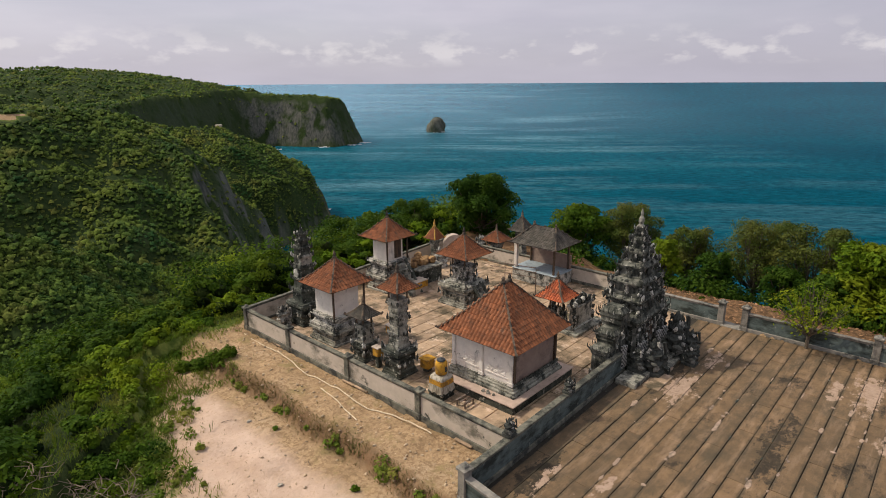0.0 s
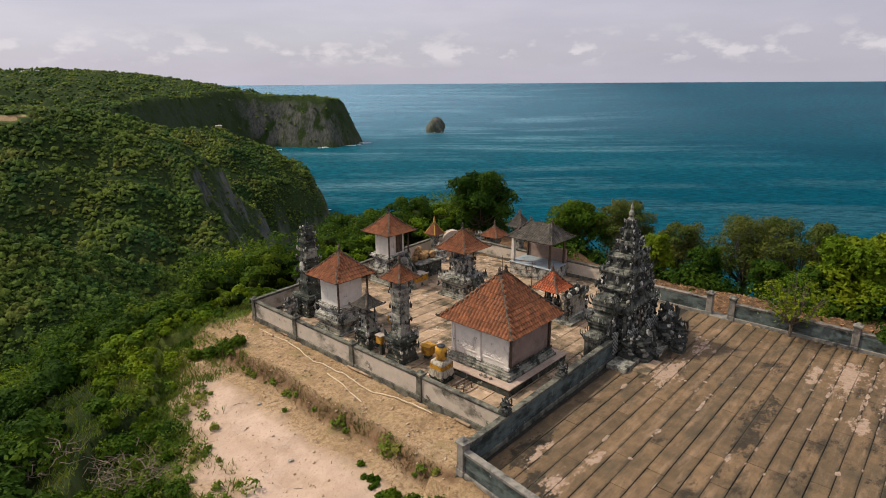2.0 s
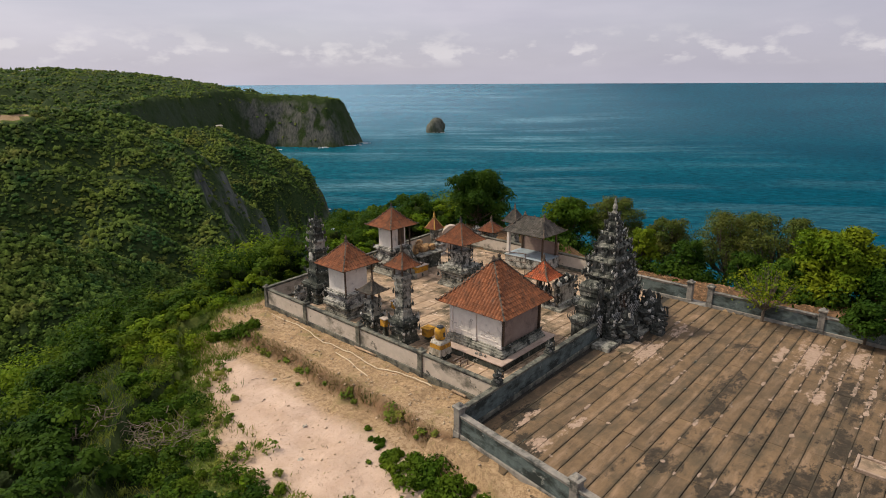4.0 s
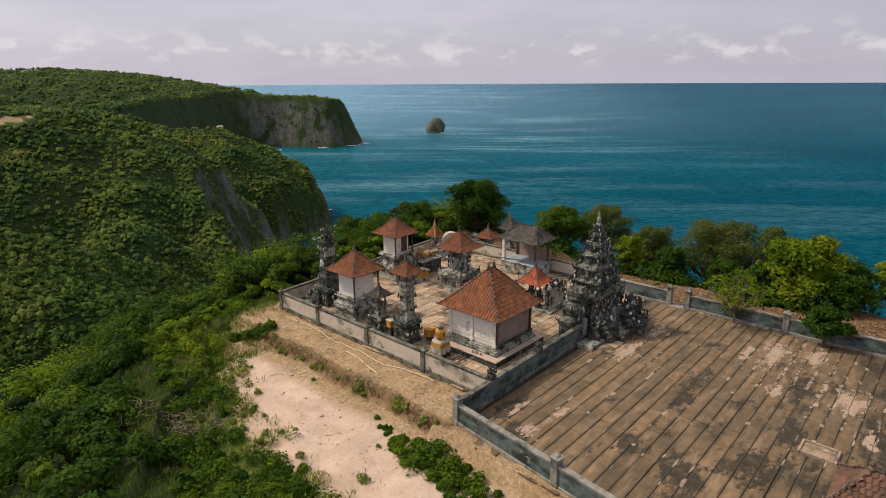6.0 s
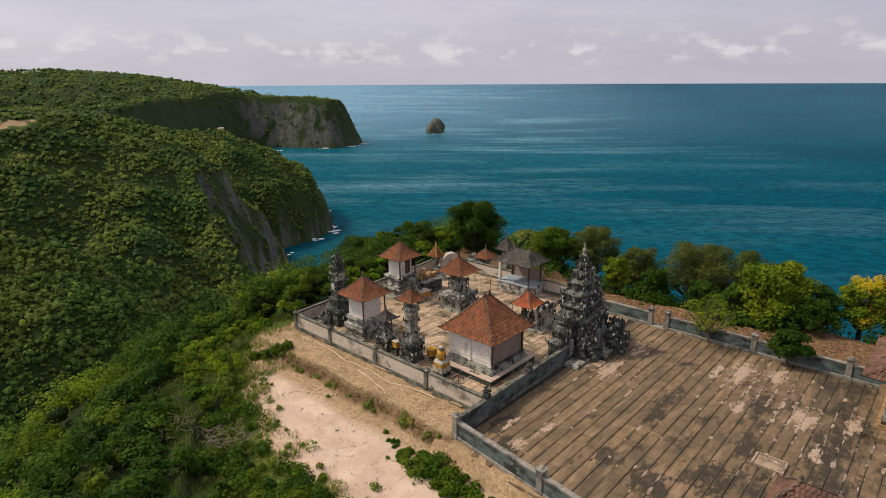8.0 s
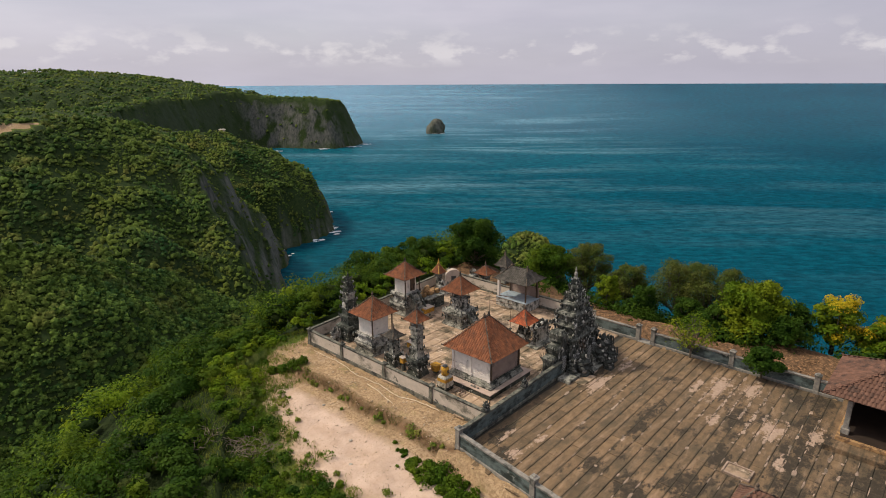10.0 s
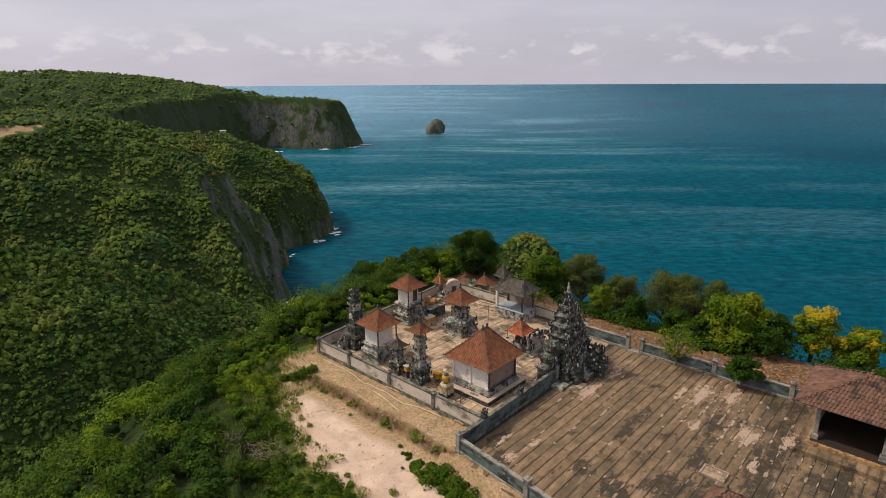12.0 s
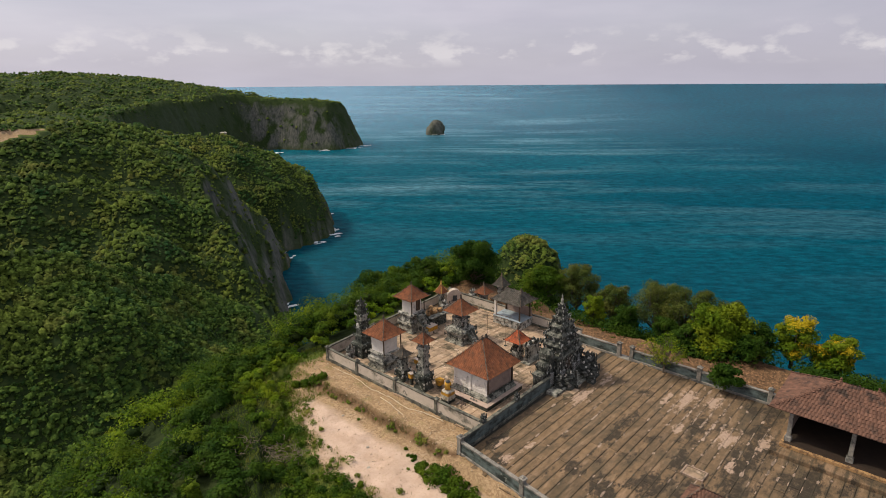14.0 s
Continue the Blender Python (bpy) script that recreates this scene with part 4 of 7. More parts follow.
def surf():
    rng = np.random.default_rng(15)
    spots = ((422, 712, 14), (428, 738, 9), (556, 774, 16), (505, 744, 10), (575, 790, 10), (310, 540, 12), (1528, 1822, 26), (1440, 1786, 22), (1330, 1820, 22), (1150, 1885, 20), (640, 905, 12), (668, 955, 10), (2085, 1935, 30))
    v, f = [], []
    for x, y, r in spots:
        for _ in range(9):
            cx, cy = x + rng.normal() * r * 0.7, y + rng.normal() * r * 0.5
            k, q = len(v), r * (0.12 + 0.22 * rng.random())
            for i in range(9):
                a = 6.283 * i / 9
                w = q * (0.5 + 0.8 * rng.random())
                v.append((cx + 1.7 * w * math.cos(a), cy + w * math.sin(a), SEA_Z + 0.4 + 0.02 * len(f)))
            f.append(tuple(range(k, k + 9)))
    me = bpy.data.meshes.new("surf")
    me.from_pydata(v, [], f)
    tagged(part("surf", me, M_FOAM), "white surf breaking at the foot of the cliffs", "surf", kind="stuff")


surf()


# ---- walls and floors ----
def wall_run(name, label, p0, p1, z0, height, thick, mat, cap_mat, posts=(), post_h=0.0, cap=0.06, base=0.0):
    """A straight garden wall with a coping, a plinth course and posts. posts: metres from p0."""
    dx, dy = p1[0] - p0[0], p1[1] - p0[1]
    length, ang = math.hypot(dx, dy), math.degrees(math.atan2(dy, dx))
    w = thing(name, p0[0], p0[1], z0, label, "wall", kind="structure", rz=ang)
    s = Soup()
    s.box(0, length, -thick / 2, thick / 2, -0.6, height, bevel=0.015)
    part("wall_body", s, mat, w)
    part("plinth", Soup().box(-0.02, length + 0.02, -thick / 2 - 0.07, thick / 2 + 0.07, -0.6, 0.22 + base, bevel=0.03), cap_mat, w)
    c = Soup()
    c.box(-0.03, length + 0.03, -thick / 2 - cap, thick / 2 + cap, height + 0.002, height + 0.075, bevel=0.02)
    c.box(-0.02, length + 0.02, -thick / 2 - cap * 0.4, thick / 2 + cap * 0.4, height - 0.09, height - 0.004, bevel=0.015)
    part("coping", c, cap_mat, w)
    for x in posts:
        p = Soup()
        h = height + post_h
        t = thick / 2 + 0.09
        m = Matrix.Translation((x, 0, 0))
        p.rings([(t + 0.03, t + 0.03, -0.6), (t + 0.03, t + 0.03, 0.25), (t, t, 0.28), (t, t, h - 0.05), (t + 0.06, t + 0.06, h), (t + 0.06, t + 0.06, h + 0.09), (t * 0.75, t * 0.75, h + 0.13), (t * 0.55, t * 0.55, h + 0.2), (0.02, 0.02, h + 0.26)], m)
        part("post", p, cap_mat, w)
    return w


wall_run("wall_west", "weathered beige cement wall with dark coping round the temple yard", (0, -0.1), (0, 20.3), -0.05, 1.25, 0.16, M_WALL, M_COPING, (5.0, 10.2, 15.6, 20.3), 0.1)
wall_run("wall_north", "weathered cement wall along the forest side of the temple yard", (0.05, 20.4), (21.5, 22.4), -0.05, 1.25, 0.16, M_WALL, M_COPING, (7.0, 14.0, 21.5), 0.1)
wall_run("wall_south", "mossy grey-green wall between temple yard and plaza", (-2.9, -0.3), (10.4, -0.1), -0.05, 1.2, 0.2, M_TEAL, M_COPING, (), 0.1)
wall_run("wall_east", "low cement wall at the back of the temple yard", (21.5, 3.0), (21.5, 22.3), -0.05, 1.2, 0.18, M_WALL, M_COPING, (), 0.1)
wall_run("wall_sea", "grey-green parapet wall between plaza and trees", (20.5, 3.0), (20.5, -1.9), -0.05, 1.1, 0.2, M_TEAL, M_TEAL_CAP, (4.9,), 0.35)
wall_run("wall_sea_side", "grey-green parapet wall with worn cement cap beside the trees", (20.5, -3.3), (20.5, -30), -0.05, 1.1, 0.2, M_TEAL, M_TEAL_CAP, (0.0, 6.7, 12.8, 19.0), 0.35)
wall_run("wall_parapet", "grey-green parapet with square capped posts above the clearing", (-2.95, -0.35), (-5.8, -22), -0.05, 1.1, 0.2, M_TEAL, M_TEAL_CAP, (0.0, 6.4, 12.8, 19.2), 0.32)


def floor_base(name, label, x0, x1, y0, y1, z, mat):
    s = Soup().box(x0, x1, y0, y1, z - 0.3, z, bevel=0.01)
    return tagged(part(name, s, mat), label, "floor", kind="structure")


plaza = floor_base("pavement", "worn brown paved plaza of long slabs with dark stains", -3.6, 20.4, -40, -0.2, -0.06, M_JOINT)
court = floor_base("floor", "sunlit tan stone paving of the temple yard", 0.08, 21.4, -0.1, 20.5, -0.06, M_COURT)
floor_base("floor_gate", "dark paving behind the gate beside the trees", 10.4, 20.4, -0.1, 3.2, -0.03, M_COURT)


# ---- roofs ----
def tile_face(s, a, b, c, d, rng, tw=0.2, row=0.24, lift=0.055):
    """Curved tiles over a roof face with eave a-b and top edge c-d above (d over a)."""
    a, b, c, d = Vector(a), Vector(b), Vector(c), Vector(d)
    nrm = (b - a).cross(d - a).normalized()
    mid_e, mid_t = (a + b) / 2, (c + d) / 2
    slope_len = (mid_t - mid_e).length
    rows = max(3, int(slope_len / row))
    for r in range(rows):
        t0, t1 = r / rows, min((r + 1.25) / rows, 1.0)
        l0, r0 = a.lerp(d, t0), b.lerp(c, t0)
        wid = (r0 - l0).length
        along = (b - a).normalized()
        up = (mid_t - mid_e).normalized() * (slope_len * (t1 - t0))
        n = max(1, int(round(wid / tw)))
        w = wid / n
        for k in range(n):
            o = l0 + along * (w * k) + nrm * (rng.random() * 0.008)
            vs, fs = [], []
            for q, (e, hgt) in enumerate(((0.0, 0.0), (0.28, 0.9), (0.62, 1.0), (1.0, 0.05))):
                x = along * (w * e)
                vs.append(o + x + nrm * (lift * hgt + 0.028))
                vs.append(o + x + up + nrm * (lift * hgt * 0.8 + 0.004))
                vs.append(o + x + nrm * (lift * hgt - 0.0))
            for q in range(3):
                i = q * 3
                fs.append((i, i + 3, i + 4, i + 1))
                fs.append((i + 2, i + 5, i + 3, i))
            s.add(vs, fs)
    return s


def hip_roof(parent, cx, cy, hx, hy, z_eave, z_top, ridge=0.0, axis="x", mat=None, tw=0.2, row=0.24, seed=1, flare=0.0, ridge_mat=None, finial=0.5):
    """A tiled hip roof with a soffit, hip ridges, turned-up corners and finial. Local to parent."""
    rng = random.Random(seed)
    rx, ry = (ridge / 2, 0.02) if axis == "x" else (0.02, ridge / 2)
    E = [(cx - hx, cy - hy, z_eave), (cx + hx, cy - hy, z_eave), (cx + hx, cy + hy, z_eave), (cx - hx, cy + hy, z_eave)]
    T = [(cx - rx, cy - ry, z_top), (cx + rx, cy - ry, z_top), (cx + rx, cy + ry, z_top), (cx - rx, cy + ry, z_top)]
    C = [tuple(Vector(e).lerp(Vector(t), 0.42) - Vector((0, 0, flare * (z_top - z_eave)))) for e, t in zip(E, T)]
    shell = Soup().add(E + C + T, [(k, (k + 1) % 4, 4 + (k + 1) % 4, 4 + k) for k in range(4)] + [(4 + k, 4 + (k + 1) % 4, 8 + (k + 1) % 4, 8 + k) for k in range(4)] + [(3, 2, 1, 0), (8, 9, 10, 11)])
    roof = part("roof", shell, M_WOOD, parent)
    for i in range(4):
        j = (i + 1) % 4
        s = tile_face(Soup(), E[i], E[j], C[j], C[i], rng, tw, row)
        tile_face(s, C[i], C[j], T[j], T[i], rng, tw, row)
        ob = part("tiles", s, mat, roof)
        ob["kind"] = "stuff"
    hip = Soup()
    for i in range(4):
        e, t = Vector(E[i]), Vector(T[i])
        out = Vector((e.x - cx, e.y - cy, 0)).normalized()
        pts = [e + out * 0.14 + Vector((0, 0, 0.16)), e + out * 0.03 + Vector((0, 0, 0.06))] + [(e.lerp(Vector(C[i]), k / 4) if k <= 4 else Vector(C[i]).lerp(t, (k - 4) / 4)) + Vector((0, 0, 0.055)) for k in range(1, 9)]
        hip.tube(pts, 0.065, 0.06, 6)
    hip.tube([Vector(T[0]).lerp(Vector(T[3]), 0.5) + Vector((0, 0, 0.06)), Vector(T[1]).lerp(Vector(T[2]), 0.5) + Vector((0, 0, 0.065))], 0.09, 0.09, 6)
    part("hip_ridge", hip, ridge_mat or M_RIDGE, roof)
    tops = [(cx - rx, cy), (cx + rx, cy)] if axis == "x" else [(cx, cy - ry), (cx, cy + ry)]
    if ridge < 0.1:
        tops = [(cx, cy)]
    for x, y in tops:
        f = Soup().lathe([(0.10, z_top - 0.02), (0.13, z_top + 0.1), (0.07, z_top + 0.2), (0.10, z_top + 0.28), (0.04, z_top + 0.28 + finial * 0.5), (0.01, z_top + 0.2 + finial)], Matrix.Translation((x, y, 0)), 8)
        part("finial", f, ridge_mat or M_RIDGE, roof)
    return roof


def mouldings(z0, z1, hx, hy, rng, steps=5, flare=0.25):
    """Profile of a stepped carved base: wide foot, narrow waist, wide cornice."""
    prof = []
    for i in range(steps):
        u = i / (steps - 1)
        k = 1 - flare * math.sin(u * math.pi) ** 0.8
        a, b = z0 + (z1 - z0) * i / steps, z0 + (z1 - z0) * (i + 1) / steps
        g = (b - a)
        prof += [(hx * k, hy * k, a), (hx * k, hy * k, a + g * 0.55), (hx * k * 0.93, hy * k * 0.93, a + g * 0.62), (hx * k * 0.93, hy * k * 0.93, b - 0.002)]
    return prof


def carve_ring(s, rng, cx, cy, z, hx, hy, size, gap, corners=True):
    """Carved knobs along the four edges of a square course, larger at the corners."""
    for sx, sy, ex, ey in ((-1, -1, 1, -1), (1, -1, 1, 1), (1, 1, -1, 1), (-1, 1, -1, -1)):
        x0, y0, x1, y1 = cx + sx * hx, cy + sy * hy, cx + ex * hx, cy + ey * hy
        n = max(1, int(math.hypot(x1 - x0, y1 - y0) / gap))
        for i in range(n):
            t = (i + 0.2 + 0.6 * rng.random()) / n
            k = size * (0.55 + 0.7 * rng.random())
            s.lump(x0 + (x1 - x0) * t, y0 + (y1 - y0) * t, z + (rng.random() - 0.5) * size * 0.6, k * 0.55, k * 0.55, k * 1.15, rng, 0.4)
        if corners:
            k = size * 1.25
            s.lump(x0, y0, z + size * 0.4, k * 0.65, k * 0.65, k * 1.2, rng, 0.4)
            s.lump(x0, y0, z + size * 1.5, k * 0.34, k * 0.34, k * 1.0, rng, 0.4)
            s.lump(x0, y0, z + size * 2.2, k * 0.18, k * 0.18, k * 0.7, rng, 0.4)
    return s


def antefix(s, x, y, z, dx, dy, h, reach=0.2, r=0.07):
    """A flame-shaped horn that leans outward and curls up to a point."""
    n = math.hypot(dx, dy) or 1
    dx, dy = dx / n * reach, dy / n * reach
    s.tube([(x, y, z), (x + dx * 0.7, y + dy * 0.7, z + h * 0.18), (x + dx * 1.05, y + dy * 1.05, z + h * 0.5), (x + dx * 0.85, y + dy * 0.85, z + h)], r, 0.012, 5)
    return s


def horn_ring(s, rng, z, hx, hy, h, gap, reach=0.16, r=0.06):
    """Horns at the corners and along the edges of a square course."""
    for sx in (-1, 1):
        for sy in (-1, 1):
            antefix(s, sx * hx, sy * hy, z, sx, sy, h * 1.25, reach * 1.3, r * 1.2)
        n = max(1, int(2 * hy / gap))
        for i in range(n):
            t = -hy + 2 * hy * (i + 0.5) / n
            antefix(s, sx * hx, t, z, sx, (rng.random() - 0.5) * 0.6, h * (0.6 + 0.5 * rng.random()), reach, r * 0.8)
        n = max(1, int(2 * hx / gap))
        for i in range(n):
            t = -hx + 2 * hx * (i + 0.5) / n
            antefix(s, t, sx * hy, z, (rng.random() - 0.5) * 0.6, sx, h * (0.6 + 0.5 * rng.random()), reach, r * 0.8)
    return s


# ---- temple buildings ----
def pavilion():
    p = thing("pavilion", 5.6, 4.2, 0, "white-walled pavilion with a terracotta tiled hip roof on a stone base", "pavilion")
    rng = random.Random(3)
    part("plinth", Soup().box(-2.7, 2.65, -2.52, 2.35, -0.05, 0.38, bevel=0.04), M_STONE, p)
    part("ledge", Soup().box(-2.76, 2.7, -2.58, 2.4, 0.383, 0.45, bevel=0.02), M_LEDGE, p, "pale sunlit cement ledge")
    b = Soup().rings([(2.18, 2.18, 0.452), (2.18, 2.18, 0.56), (2.1, 2.1, 0.6), (2.1, 2.1, 0.7), (2.02, 2.02, 0.73), (2.02, 2.02, 0.82), (1.95, 1.95, 0.85), (1.95, 1.95, 0.92)], chamfer=0.02)
    part("base_moulding", b, M_STONE_LIGHT, p, "mossy stepped base moulding")
    # walls: white towards the yard wall, panelled side under the eave browned for shade
    w = Soup()
    w.box(-1.88, -1.76, -1.88, 1.88, 0.925, 3.05, bevel=0.01)
    w.box(-1.755, 1.88, 1.76, 1.88, 0.925, 3.05, bevel=0.01)
    w.box(1.76, 1.88, -1.88, 1.755, 0.925, 3.05, bevel=0.01)
    part("white_wall", w, M_WHITE, p)
    part("brown_wall", Soup().box(-1.755, 1.755, -1.84, -1.72, 0.925, 3.05, bevel=0.01), M_BROWN, p, "plaster wall with its shade put in as brown")
    for y in (-1.8, 0.0, 1.8):
        q = Soup()
        q.box(-1.96, -1.882, y - 0.11, y + 0.11, 0.925, 2.98, bevel=0.02)
        q.box(-2.0, -1.885, y - 0.16, y + 0.16, 0.925, 1.12, bevel=0.02)
        part("pilaster", q, M_WHITE, p)
    for y0, y1 in ((-1.62, -0.18), (0.18, 1.62)):
        q = Soup()
        q.box(-1.915, -1.882, y0, y1, 1.2, 1.28, bevel=0.01)
        q.box(-1.915, -1.882, y0, y1, 2.7, 2.78, bevel=0.01)
        for _ in range(26):
            k = 0.05 + 0.05 * rng.random()
            q.lump(-1.885, y0 + 0.2 + (y1 - y0 - 0.4) * rng.random(), 1.36 + 0.5 * rng.random() ** 1.5, 0.03, k, k, rng)
        part("wall_relief", q, M_WHITE, p, "faint flower relief panel")["kind"] = "stuff"
    for x in (-1.8, 1.8):
        part("post", Soup().box(x - 0.07, x + 0.07, -1.98, -1.845, 0.925, 3.0, bevel=0.015), M_WOOD, p)
    c = Soup()
    for i in range(34):
        x = -1.9 + 3.8 * i / 33
        c.lump(x, -2.02, 0.98 + 0.05 * rng.random(), 0.07, 0.05, 0.09, rng)
    part("carved_rail", c, M_STONE, p)["kind"] = "stuff"
    hip_roof(p, 0, 0, 2.42, 2.42, 2.86, 5.25, 0.55, "x", M_TILE, 0.21, 0.25, 7, flare=0.03, finial=0.22)
    return p


def offerings():
    rng = random.Random(4)
    for x0, y0, r in ((-2.5, -0.9, 0.12), (-2.52, -0.6, 0.09), (-2.48, -1.2, 0.08)):
        ob = part("offering_stone", Soup().lump(0, 0, r * 0.6, r, r, r * 1.2, rng), M_STONE_LIGHT)
        ob.matrix_basis = pose(5.6 + x0, 4.2 + y0, 0.44)
        tagged(ob, "small grey stone lying on the pavilion ledge", "stone", "ledge stones")


def house_shrine(x, y, ped_h, ped_w, wall_w, wall_top, eave_w, top, label, seed, opening=True, tile=None):
    """A walled shrine on a tall carved pedestal, with a tiled roof."""
    s = thing("shrine", x, y, 0, label, "shrine", "temple shrines")
    rng = random.Random(seed)
    half = ped_h * 0.55
    part("foot", Soup().rings(mouldings(-0.05, half, ped_w * 1.08, ped_w * 1.08, rng, 4, 0.12), chamfer=0.06), M_STONE_LIGHT, s, "dark mossy stepped foot")
    part("pedestal", Soup().rings(mouldings(half, ped_h, ped_w, ped_w, rng, 5, 0.16), chamfer=0.06), M_WHITE_WORN, s, "blackened white carved pedestal")
    c = Soup()
    carve_ring(c, rng, 0, 0, half, ped_w * 0.98, ped_w * 0.98, 0.11, 0.34)
    carve_ring(c, rng, 0, 0, ped_h - 0.1, ped_w * 0.95, ped_w * 0.95, 0.10, 0.34)
    part("carving", c, M_CARVING, s)["kind"] = "stuff"
    w = Soup().rings([(wall_w, wall_w, ped_h), (wall_w, wall_w, wall_top), (wall_w * 1.06, wall_w * 1.06, wall_top + 0.04), (wall_w * 1.06, wall_w * 1.06, wall_top + 0.12)], chamfer=0.03)
    part("wall", w, M_WHITE, s)
    if opening:
        o = Soup().box(-wall_w * 0.1, wall_w * 0.75, -wall_w - 0.03, -wall_w + 0.02, ped_h + 0.12, wall_top - 0.05, bevel=0.01)
        part("door", o, M_WOOD, s, "dark wooden shrine door")
    for sx in (-1, 1):
        part("post", Soup().box(sx * (wall_w + 0.22) - 0.05, sx * (wall_w + 0.22) + 0.05, -wall_w - 0.3, -wall_w - 0.2, ped_h - 0.05, wall_top + 0.12, bevel=0.01), M_WOOD, s)
    if opening:
        for i in range(6):
            part("step", Soup().box(-0.35, 0.45, -ped_w - 0.28 * (i + 1), -ped_w - 0.28 * i, -0.05, ped_h * 0.9 - ped_h * 0.15 * i, bevel=0.02), M_STONE_LIGHT, s)
        for sx in (-0.5, 0.6):
            part("stair_rail", Soup().tube([(sx, -ped_w - 0.05, ped_h), (sx, -ped_w - 0.9, ped_h * 0.55), (sx, -ped_w - 1.75, 0.1)], 0.13, 0.1, 6), M_STONE, s)
    hip_roof(s, 0, 0, eave_w, eave_w, wall_top - 0.1, top, 0, "x", tile or M_TILE, 0.2, 0.24, seed, flare=0.05, finial=0.35)
    return s


def open_shrine(x, y, base_h, base_w, shaft_w, shaft_top, eave_w, eave_z, top, label, seed, tile=None, stone=None, posts=True, shaft_mat=None):
    """A roofed offering shrine: stepped base, slim shaft, little open chamber on posts."""
    s = thing("shrine", x, y, 0, label, "shrine", "temple shrines")
    rng = random.Random(seed)
    part("foot", Soup().rings(mouldings(-0.05, base_h, base_w, base_w, rng, 6, 0.2), chamfer=0.1), stone or M_STONE, s)
    part("shaft", Soup().rings(mouldings(base_h, shaft_top, shaft_w, shaft_w, rng, 8, 0.14), chamfer=0.1), shaft_mat or M_STONE_LIGHT, s, "carved stone shaft")
    c = Soup()
    carve_ring(c, rng, 0, 0, base_h * 0.5, base_w * 0.93, base_w * 0.93, 0.11, 0.3)
    carve_ring(c, rng, 0, 0, base_h, base_w * 0.88, base_w * 0.88, 0.13, 0.3)
    for k in range(3):
        carve_ring(c, rng, 0, 0, base_h + (shaft_top - base_h) * (k + 1) / 3.3, shaft_w * 0.95, shaft_w * 0.95, 0.1, 0.24)
    part("carving", c, M_CARVING, s)["kind"] = "stuff"
    if posts:
        for sx in (-1, 1):
            for sy in (-1, 1):
                part("post", Soup().box(sx * shaft_w * 0.8 - 0.04, sx * shaft_w * 0.8 + 0.04, sy * shaft_w * 0.8 - 0.04, sy * shaft_w * 0.8 + 0.04, shaft_top - 0.03, eave_z + 0.08, bevel=0.01), M_WOOD, s)
        part("back_panel", Soup().box(-shaft_w * 0.7, shaft_w * 0.7, shaft_w * 0.55, shaft_w * 0.7, shaft_top - 0.03, eave_z + 0.06, bevel=0.01), M_WHITE_WORN, s)
    if base_w > 1:
        for i in range(5):
            part("step", Soup().box(-0.3, 0.3, -base_w - 0.24 * (i + 1) + 0.1, -base_w - 0.24 * i + 0.1, -0.05, base_h * 0.85 - base_h * 0.17 * i, bevel=0.02), M_STONE_LIGHT, s)
        for sx in (-0.45, 0.45):
            part("stair_rail", Soup().tube([(sx, -base_w + 0.1, base_h), (sx, -base_w - 0.5, base_h * 0.5), (sx, -base_w - 1.1, 0.08)], 0.12, 0.1, 6), M_STONE, s)
    hip_roof(s, 0, 0, eave_w, eave_w, eave_z, top, 0, "x", tile or M_TILE, 0.17, 0.2, seed, flare=0.08, finial=0.35)
    return s


def stone_tower(x, y, w, h, label, seed):
    """A slim stack of stone blocks: wide carved foot, straight shaft, small crown."""
    s = thing("stone_tower", x, y, 0, label, "tower", "temple shrines")
    rng = random.Random(seed)
    part("foot", Soup().rings(mouldings(-0.05, h * 0.24, w, w, rng, 6, 0.14), chamfer=0.08), M_STONE, s)
    z = h * 0.24
    c = Soup()
    carve_ring(c, rng, 0, 0, h * 0.12, w, w, 0.16, 0.34)
    for i, k in enumerate((0.74, 0.62, 0.60, 0.52, 0.48, 0.40, 0.30)):
        dz = h * (0.15, 0.13, 0.13, 0.11, 0.09, 0.08, 0.06)[i]
        storey = Soup().rings([(w * k * 0.86, w * k * 0.86, z - 0.02), (w * k * 0.84, w * k * 0.84, z + dz * 0.66), (w * k, w * k, z + dz * 0.74), (w * k, w * k, z + dz * 0.9), (w * k * 0.88, w * k * 0.88, z + dz)], chamfer=0.12)
        part("storey", storey, M_STONE if i != 3 else M_STONE_LIGHT, s)
        carve_ring(c, rng, 0, 0, z + dz * 0.92, w * k * 0.97, w * k * 0.97, 0.10, 0.26)
        z += dz * 0.985
    part("panel", Soup().lathe([(0.27, 0), (0.30, 0.05), (0.12, 0.08)], Matrix.Translation((-w * 0.54, 0, h * 0.56)) @ Matrix.Rotation(radians(-90), 4, "Y"), 12), M_WHITE_WORN, s, "round pale relief panel")
    part("carving", c, M_CARVING, s)["kind"] = "stuff"
    part("spire", Soup().lathe([(w * 0.16, z - 0.05), (w * 0.2, z + 0.08), (w * 0.08, z + 0.2), (0.02, z + 0.6)], None, 8), M_STONE, s)
    return s


